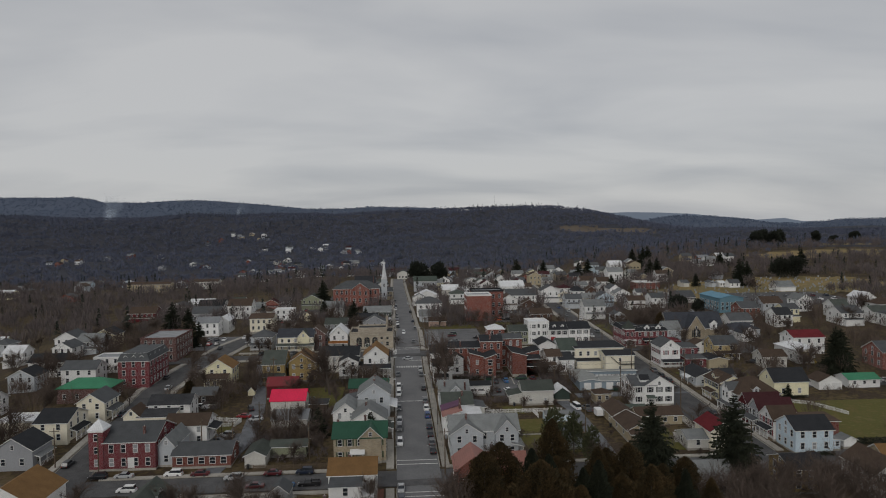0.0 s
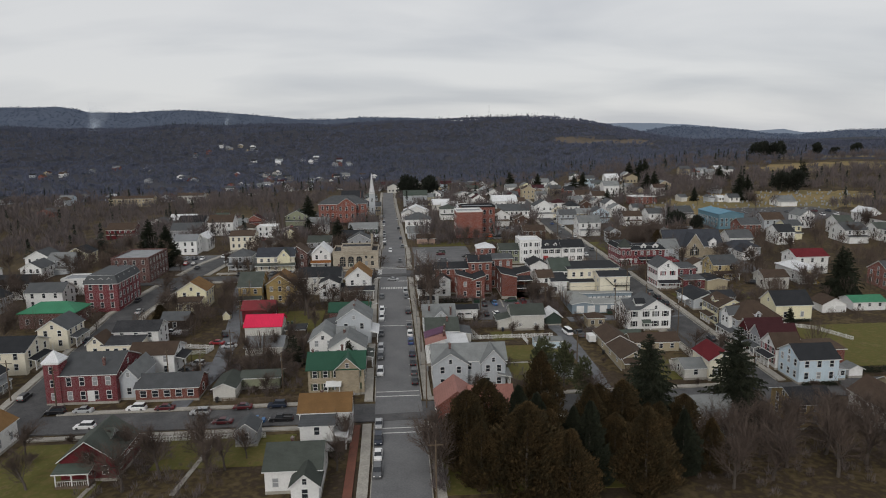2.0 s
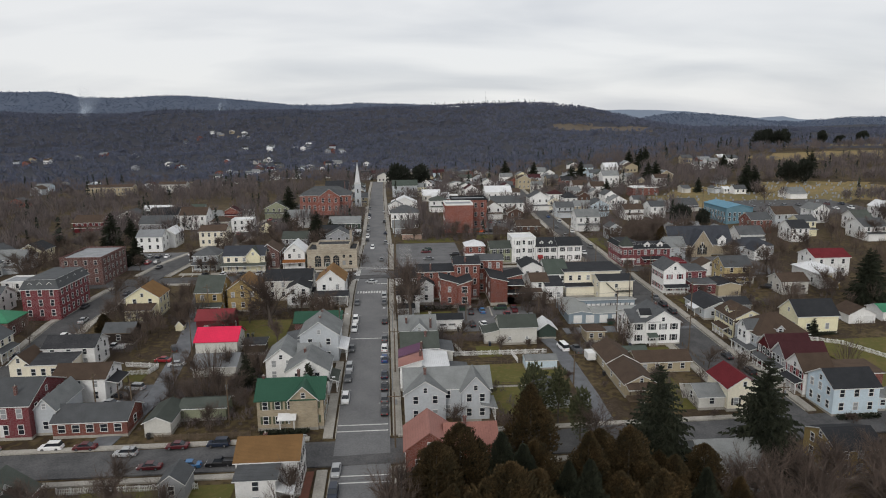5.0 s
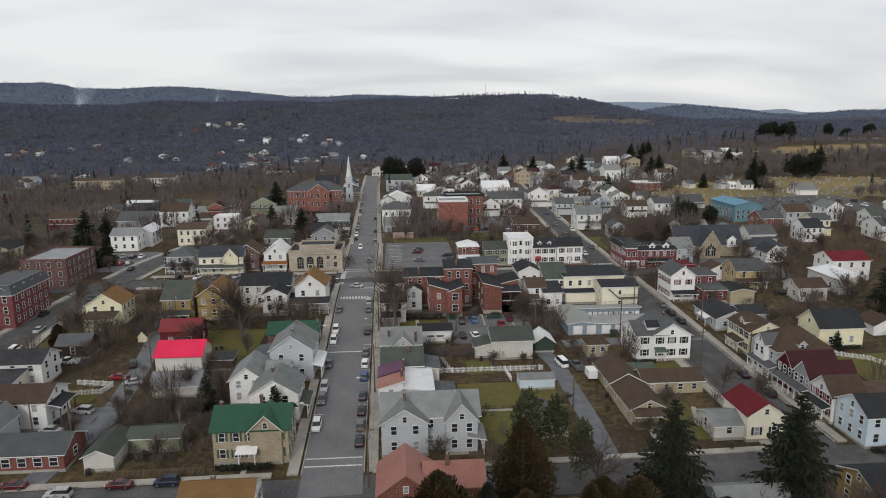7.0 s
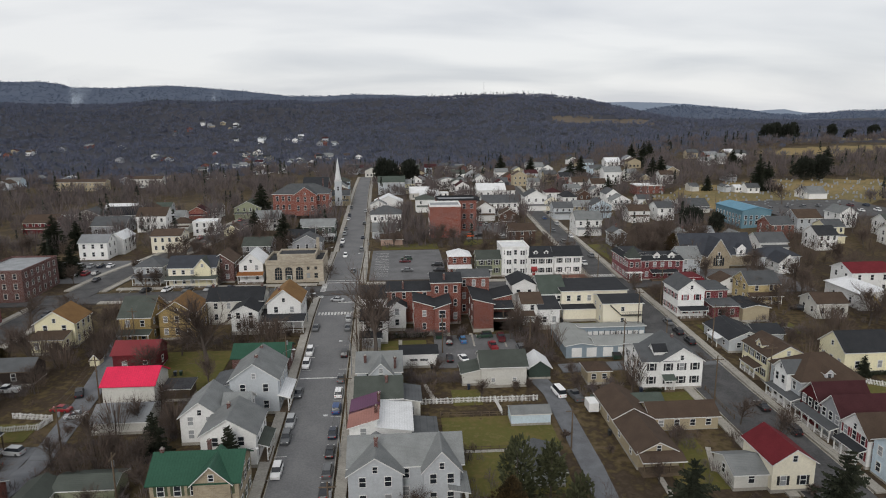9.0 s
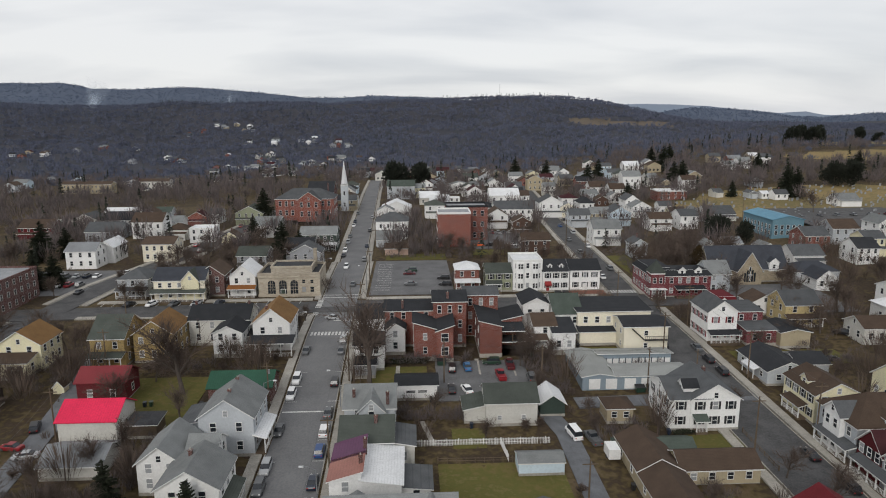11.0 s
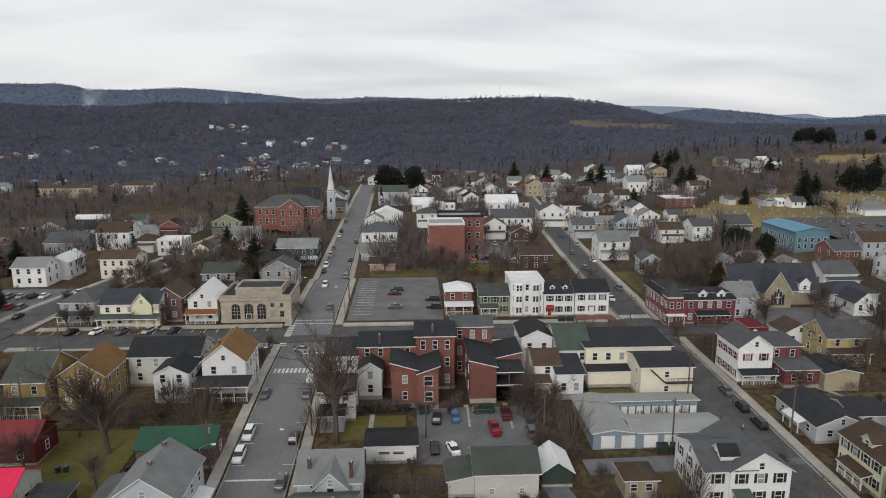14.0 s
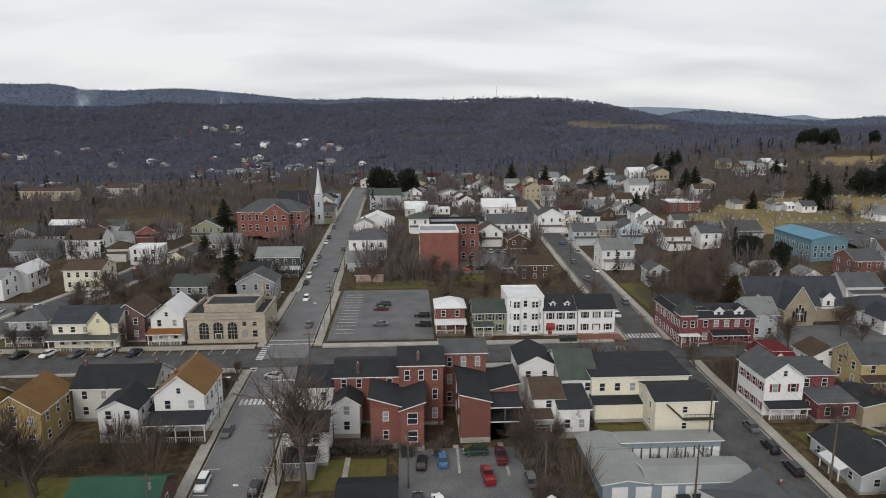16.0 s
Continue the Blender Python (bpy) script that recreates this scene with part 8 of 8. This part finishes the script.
for x, y, rz, k, c in ((-55.3, 158.0, 90, "suv", "c_white"), (-66.6, 157.8, 90, "sedan", "c_silver"), (-72.5, 157.6, 90, "suv", "c_black"), (-62.8, 149.8, 90, "suv", "c_white"), (-40.5, 154.6, 90, "suv", "c_silver"),
                       (-34.4, 149.6, 90, "sedan", "c_maroon"), (-27.6, 149.6, 90, "sedan", "c_lightblue"), (-31.8, 156.6, 90, "sedan", "c_maroon"), (-24.3, 156.8, 90, "suv", "c_navy"), (-22.2, 149.8, 90, "pickup", "c_black"), (-49, 157.6, 90, "sedan", "c_maroon"),
                       (85, 157, 90, "sedan", "c_navy")):
    car(x, y, rz, k, c, "parked along the cross street", 0.05)
for x, y, rz, k, c in ((-49.5, 183.6, 80, "suv", "c_silver"), (-51, 179.4, 80, "sedan", "c_black"), (-52, 176, 80, "sedan", "c_silver"), (-64, 209, 90, "pickup", "c_white"), (-48.6, 199.6, 80, "sedan", "c_red"), (-48.2, 206.6, 20, "suv", "c_black"),
                       (-44.4, 196.6, 100, "sedan", "c_silver"), (22, 309, 90, "sedan", "c_maroon"), (22.6, 313.5, 90, "suv", "c_green"), (22.4, 295.4, 90, "sedan", "c_grey"), (33.4, 302, 80, "suv", "c_black"), (33.6, 294.4, 80, "suv", "c_black"),
                       (42.2, 224.5, 5, "pickup", "c_red"), (48.8, 223.2, 0, "suv", "c_grey"), (35.2, 229.3, 5, "sedan", "c_lightblue"), (31.8, 228.6, -5, "suv", "c_black"), (34.2, 218, 15, "sedan", "c_white"), (31, 218.4, 0, "sedan", "c_black"),
                       (52.4, 199.4, 10, "van", "c_white"), (55.4, 197.4, 10, "pickup", "c_grey"), (41, 231.5, 90, "suv", "c_green"), (45, 230, 0, "pickup", "c_maroon")):
    car(x, y, rz, k, c, "parked in a rear yard", 0.05)
for x, y, k, c in ((92.2, 180.4, "suv", "c_black"), (91.8, 224, "suv", "c_black"), (91.6, 230.5, "suv", "c_black"), (91.8, 237.4, "sedan", "c_grey"), (84.2, 239.5, "suv", "c_black"), (91.6, 190, "sedan", "c_black"), (86.5, 300, "sedan", "c_white"),
                   (92.6, 312, "suv", "c_grey"), (89, 340, "suv", "c_grey"), (95.4, 352, "sedan", "c_white"), (91, 366, "sedan", "c_grey"), (97, 384, "suv", "c_silver"), (95, 402, "sedan", "c_blue"), (101, 420, "suv", "c_black"), (97.4, 440, "sedan", "c_grey")):
    car(x, y, 0, k, c, "parked along the side street")
cr = random.Random(12)
PALETTE = ["c_grey", "c_white", "c_black", "c_silver", "c_red", "c_navy", "c_maroon"]
for k in range(5):
    car(-60 + 6.5 * k, 278.4 + 0.3 * (k % 2), 160, cr.choice(["suv", "sedan"]), cr.choice(PALETTE), "parked in a slanted bay", 0.05)
for k in range(16):
    car(-108 + 3.4 * (k % 8), 300 + 12 * (k // 8), 0, cr.choice(["suv", "sedan"]), cr.choice(PALETTE), "parked in the open lot", 0.05)
for k in range(9):
    car(51.4 + 2.8 * k, 386.5, 0, cr.choice(["suv", "sedan"]), cr.choice(PALETTE), "parked behind the brick block", 0.06)
for k in range(5):
    car(51 + 4.6 * k, 357, 90, cr.choice(["suv", "sedan"]), ("c_orange", "c_black", "c_grey", "c_white", "c_silver")[k], "parked behind the brick block", 0.06)
for k in range(14):
    car(204 + 4.2 * k, 376 + 14 * (k % 2), 0, cr.choice(["suv", "sedan"]), cr.choice(PALETTE), "parked beside the blue building", 0.06)
for k in range(10):
    car(160 + 3.0 * k, 218, 0, cr.choice(["suv", "sedan"]), ("c_white", "c_silver", "c_white", "c_grey")[k % 4], "parked in a row by the lawn", 0.05)
for k in range(12):
    y = 292 + 12 * k
    xw = float(np.interp(y, [p[1] for p in WEST], [p[0] for p in WEST]))
    car(xw + (3.4 if k % 2 else -3.4), y, 0, cr.choice(["suv", "sedan"]), cr.choice(PALETTE), "parked along the west street")
for k in range(8):
    y = 166 + 13 * k
    xw = float(np.interp(y, [p[1] for p in WEST], [p[0] for p in WEST]))
    car(xw + (3.2 if k % 3 else -3.2), y, 0, cr.choice(["suv", "sedan"]), cr.choice(PALETTE), "parked along the west street")
car(120, 229, 100, "sedan", "c_black", "parked on the grass bank", 0.02)
car(137, 246, 60, "suv", "c_silver", "parked on the grass bank", 0.02)
car(133, 245, 60, "suv", "c_black", "parked on the grass bank", 0.02)

# ---- poles, wires, lamps, fences ----
def utility_pole(x, y, ht=11.0, rz=0.0):
    t = thing("utility_pole", x, y, ground_at(x, y), "weathered wooden utility pole with crossarm", "utility pole", "utility poles", rz)
    geo = Geo()
    geo.tube((0, 0, -0.5), (0, 0, ht), 0.17, 0.11, 7, 0, True)
    part("pole", geo, "wood", t)
    geo = Geo()
    geo.box(-1.2, -0.06, ht - 0.9, 1.2, 0.06, ht - 0.76)
    arm = part("crossarm", geo, "wood", t)
    if int(x + y) % 3 == 0:
        geo = Geo()
        geo.tube((0.3, 0.1, ht - 2.4), (0.3, 0.1, ht - 1.5), 0.22, 0.22, 8, 0, True)
        part("transformer", geo, "m_grey", t)
    return (x, y, ground_at(x, y) + ht - 0.6)


def wires(tops, offs=(-1.0, 1.0), sag=0.9, along="y"):
    t = thing("power_lines", tops[0][0], tops[0][1], tops[0][2], "thin dark overhead wires between poles", "power line")
    o = t.location
    for u in offs:
        geo = Geo()
        for a, b in zip(tops, tops[1:]):
            pa = None
            for k in range(9):
                f = k / 8
                p = Vector(a).lerp(Vector(b), f) - o + Vector((u if along == "y" else 0, 0 if along == "y" else u, -4 * sag * f * (1 - f)))
                if pa is not None:
                    geo.tube(pa, p, 0.018, 0.018, 3)
                pa = p
        part("wire", geo, "black", t)


line_a = [utility_pole(9.0, y, 11) for y in (116, 153.5, 188, 224, 262, 300, 340, 380)]
wires(line_a)
line_b = [utility_pole(x, y, 11.5) for x, y in ((81.6, 150), (81.6, 190), (81.4, 232), (81.6, 268), (83, 310), (87, 355))]
wires(line_b)
line_c = [utility_pole(x, y, 11) for x, y in ((96.3, 196), (96.2, 221), (96.4, 254))]
wires(line_c)
line_d = [utility_pole(x, y, 9.5, 90) for x, y in ((-24.5, 166), (-43.6, 167), (-52.5, 171))]
wires(line_d, (0.0,), 0.5, "x")
line_e = [utility_pole(x, y, 10) for x, y in ((-40.2, 182), (-42.6, 203), (-46, 232), (-52, 258))]
wires(line_e, (-0.6, 0.6), 0.5)
line_f = [utility_pole(x, y, 10, 90) for x, y in ((29.6, 222.5), (50, 218), (72, 215.8), (81.4, 214))]
wires(line_f, (0.0, 0.5), 0.6, "x")
utility_pole(-6.0, 213.2, 9.5)
utility_pole(-73.4, 160, 10)
utility_pole(-86, 165, 10)
utility_pole(49.5, 178, 8)
utility_pole(170, 372, 16)


def street_lamp(x, y, rz):
    t = thing("street_lamp", x, y, ground_at(x, y), "grey metal street lamp with a curved arm", "street lamp", "street lamps", rz)
    geo = Geo()
    geo.tube((0, 0, -0.3), (0, 0, 7.6), 0.1, 0.07, 8)
    part("post", geo, "m_grey", t)
    geo = Geo()
    pa = Vector((0, 0, 7.5))
    for k in range(1, 6):
        p = Vector((2.0 * k / 5, 0, 7.5 + 0.7 * math.sin(k / 5 * 1.6)))
        geo.tube(pa, p, 0.05, 0.05, 6)
        pa = p
    part("arm", geo, "m_grey", t)
    geo = Geo()
    geo.box(1.8, -0.14, 8.02, 2.5, 0.14, 8.2)
    part("lamp_head", geo, "m_white", t)


for x, y, rz in ((-5.6, 208, 0), (8.4, 212, 180), (-5.6, 246, 0), (8.4, 178, 180), (-5.6, 168, 0), (-5.6, 300, 0), (8.6, 290, 180)):
    street_lamp(x, y, rz)


def fence(pts, label, mat="trimwhite", ht=1.1, gap=0.28, rails=True):
    t = thing("fence", pts[0][0], pts[0][1], ground_at(*pts[0]), label, "fence")
    o = t.location
    for (xa, ya), (xb, yb) in zip(pts, pts[1:]):
        ln = math.hypot(xb - xa, yb - ya)
        d = Vector((xb - xa, yb - ya, 0)) / ln
        n = int(ln / gap)
        pick_geo, rail_geo = Geo(), Geo()
        for k in range(n + 1):
            x, y = xa + d.x * k * gap, ya + d.y * k * gap
            z = ground_at(x, y) - o.z
            s = 0.045 if k % 8 else 0.08
            pick_geo.box(x - o.x - s, y - o.y - s, z - 0.2, x - o.x + s, y - o.y + s, z + ht + (0.12 if k % 8 == 0 else 0))
        for zz in (0.35, 0.9):
            za, zb = ground_at(xa, ya) - o.z + zz * ht / 1.1, ground_at(xb, yb) - o.z + zz * ht / 1.1
            rail_geo.tube((xa - o.x, ya - o.y, za), (xb - o.x, yb - o.y, zb), 0.05, 0.05, 4)
        tagged(part("picket_panel", pick_geo, mat, t), kind="stuff")
        part("rail", rail_geo, mat, t)


WF = "white painted wooden picket fence"
fence([(22, 197.2), (47.5, 197.2)], WF)
fence([(38.6, 197.2), (39.2, 191.6)], WF)
fence([(-58, 191.6), (-49.6, 192.4), (-48.6, 196), (-57, 197.6)], WF)
fence([(117, 201), (126, 196), (131, 186)], WF)
fence([(-47, 142.6), (-24, 142.4)], WF)
fence([(20.5, 207), (33, 207)], "dark wooden board fence", "wood", 1.6, 0.2)
fence([(27, 191.6), (47, 191.2)], "low weathered wire and post fence", "wood", 0.9, 1.6)
fence([(27, 178.6), (47, 178.4)], "low weathered wire and post fence", "wood", 0.9, 1.6)
fence([(-37, 159.6), (-19, 159.8)], "dark wooden board fence", "wood", 1.2, 0.2)
fence([(83.8, 186), (84, 199)], "low weathered wire and post fence", "wood", 0.9, 1.6)
fence([(-44, 230), (-33, 230.5), (-20, 229)], "low weathered wire and post fence", "wood", 1.0, 1.4)


def dumpster(x, y, rz):
    t = thing("dumpster", x, y, ground_at(x, y), "dark green steel dumpster with black lids", "dumpster", "", rz)
    geo = Geo()
    geo.solid([(-0.9, -0.6, 0.1), (0.9, -0.6, 0.1), (0.9, 0.6, 0.1), (-0.9, 0.6, 0.1), (-1.0, -0.7, 1.1), (1.0, -0.7, 1.1), (1.0, 0.7, 1.4), (-1.0, 0.7, 1.4)], [(3, 2, 1, 0), (4, 5, 6, 7), (0, 1, 5, 4), (1, 2, 6, 5), (2, 3, 7, 6), (3, 0, 4, 7)])
    part("bin", geo, "c_green", t)
    geo = Geo()
    geo.slab([(-1.02, -0.74, 1.16), (-0.02, -0.74, 1.16), (-0.02, 0.72, 1.47), (-1.02, 0.72, 1.47)], 0.05)
    geo.slab([(0.02, -0.74, 1.16), (1.02, -0.74, 1.16), (1.02, 0.72, 1.47), (0.02, 0.72, 1.47)], 0.05)
    part("lid", geo, "black", t)


for x, y in ((67.5, 281.6), (69.8, 281.6), (70.5, 216), (73, 216), (29.4, 231.5)):
    dumpster(x, y, 0)
h = building(38, 207, "small weathered playhouse with pale walls", "shed", "playhouse")
block(h, -52.5, 221.5, 2.2, 2.2, 2.0, "gy", 1.2, "paleyellow", "r_brown", 1, (0, 0, 0), attic=False, over=0.15)
t = thing("garden_tank", 57.2, 191.6, ground_at(57.2, 191.6), "white box trailer in the driveway", "trailer")
geo = Geo()
geo.box(-1.0, -1.6, 0.5, 1.0, 1.6, 2.3)
part("body", geo, "trimwhite", t)
for s in (-1, 1):
    place("wheel", WHEEL, t, (s * 0.95, 0, 0.33))


def path(x0, y0, x1, y1, half=0.45, mat="concrete"):
    """A garden path of separate slabs."""
    t = thing("garden_path", x0, y0, ground_at(x0, y0), "narrow concrete garden path of worn slabs", "path")
    t["kind"] = "structure"
    n = max(2, int(math.hypot(x1 - x0, y1 - y0) / 1.2))
    for k in range(n):
        fa, fb = k / n, (k + 0.95) / n
        xa, ya, xb, yb = x0 + (x1 - x0) * fa, y0 + (y1 - y0) * fa, x0 + (x1 - x0) * fb, y0 + (y1 - y0) * fb
        d = math.hypot(xb - xa, yb - ya)
        nx, ny = (yb - ya) / d * half, -(xb - xa) / d * half
        za, zb = ground_at(xa, ya) + 0.04 - t.location.z, ground_at(xb, yb) + 0.04 - t.location.z
        geo = Geo()
        geo.slab([(xa - nx - x0, ya - ny - y0, za), (xa + nx - x0, ya + ny - y0, za), (xb + nx - x0, yb + ny - y0, zb), (xb - nx - x0, yb - ny - y0, zb)], 0.12)
        part("slab", geo, mat, t)


for q in ((19.4, 222.6, 19.5, 231.5), (61.5, 159.5, 61.8, 168), (27, 178.3, 47, 178.2), (71.5, 169, 74, 176.5), (-12.5, 158.8, -12.5, 161.6), (37.6, 226, 37.8, 234.6), (45.5, 225, 45.6, 235), (24.5, 206, 26.5, 197.5), (-52, 118, -51, 127), (117, 232, 112, 239), (-36, 122, -34, 140)):
    path(*q)
ribbon("brick_walk", [(-6.0, 116), (-6.0, 146)], 0.8, "brickpave", 0.215, "red brick pavement strip beside the street", "pavement")


def bin_can(x, y, colour, label):
    t = thing("wheelie_bin", x, y, ground_at(x, y), label, "bin", "wheeled bins")
    geo = Geo()
    geo.solid([(-0.25, -0.3, 0.05), (0.25, -0.3, 0.05), (0.25, 0.3, 0.05), (-0.25, 0.3, 0.05), (-0.31, -0.36, 1.0), (0.31, -0.36, 1.0), (0.31, 0.36, 1.0), (-0.31, 0.36, 1.0)], [(3, 2, 1, 0), (0, 1, 5, 4), (1, 2, 6, 5), (2, 3, 7, 6), (3, 0, 4, 7)])
    part("body", geo, colour, t)
    geo = Geo()
    geo.slab([(-0.34, -0.4, 1.04), (0.34, -0.4, 1.04), (0.34, 0.38, 1.12), (-0.34, 0.38, 1.12)], 0.06)
    part("lid", geo, colour, t)


for k, (x, y) in enumerate(((-31, 214.6), (-29.8, 214.8), (26.5, 213.8), (33.8, 203), (58.6, 196), (57.8, 182), (70, 198.8), (-22.6, 203), (-19.6, 214), (18.5, 233.2), (51, 234.6), (63.2, 239.6), (107.5, 215.6), (-60.2, 176), (-38.5, 160.6))):
    bin_can(x, y, ("c_navy", "c_green", "black")[k % 3], ("dark blue", "dark green", "black")[k % 3] + " plastic bin standing in a yard")


def hedge(x0, y0, x1, y1, ht, label="dark clipped evergreen hedge along a house"):
    """A hedge of many small leaf sprays."""
    r = random.Random(int(x0 * 7 + y0))
    geo = Geo()
    n = int(math.hypot(x1 - x0, y1 - y0) * 90)
    for k in range(n):
        f = r.random()
        p = Vector(((x1 - x0) * f + r.uniform(-0.55, 0.55), (y1 - y0) * f + r.uniform(-0.55, 0.55), r.uniform(0.1, ht) * r.uniform(0.85, 1.05)))
        d = Vector((r.uniform(-1, 1), r.uniform(-1, 1), r.uniform(0.1, 1))).normalized() * 0.3
        s = d.orthogonal() * 0.5
        geo.face([p - s, p + s, p + d])
    t = thing("hedge", x0, y0, ground_at(x0, y0), label, "hedge")
    part("leaves", geo, "needles", t)


for q in ((98, 157, 107, 157, 1.0), (-17, 160.2, -8, 160.4, 0.9), (118, 203.2, 129, 203, 0.8), (112, 208.5, 117, 208.5, 2.2), (16.5, 232.6, 26, 232.8, 1.2), (116, 163.4, 128, 163.2, 1.8), (-14, 132.6, -8, 133, 1.0), (100, 232.5, 106, 237, 1.0), (71, 198.9, 74.5, 199, 0.7)):
    hedge(*q)
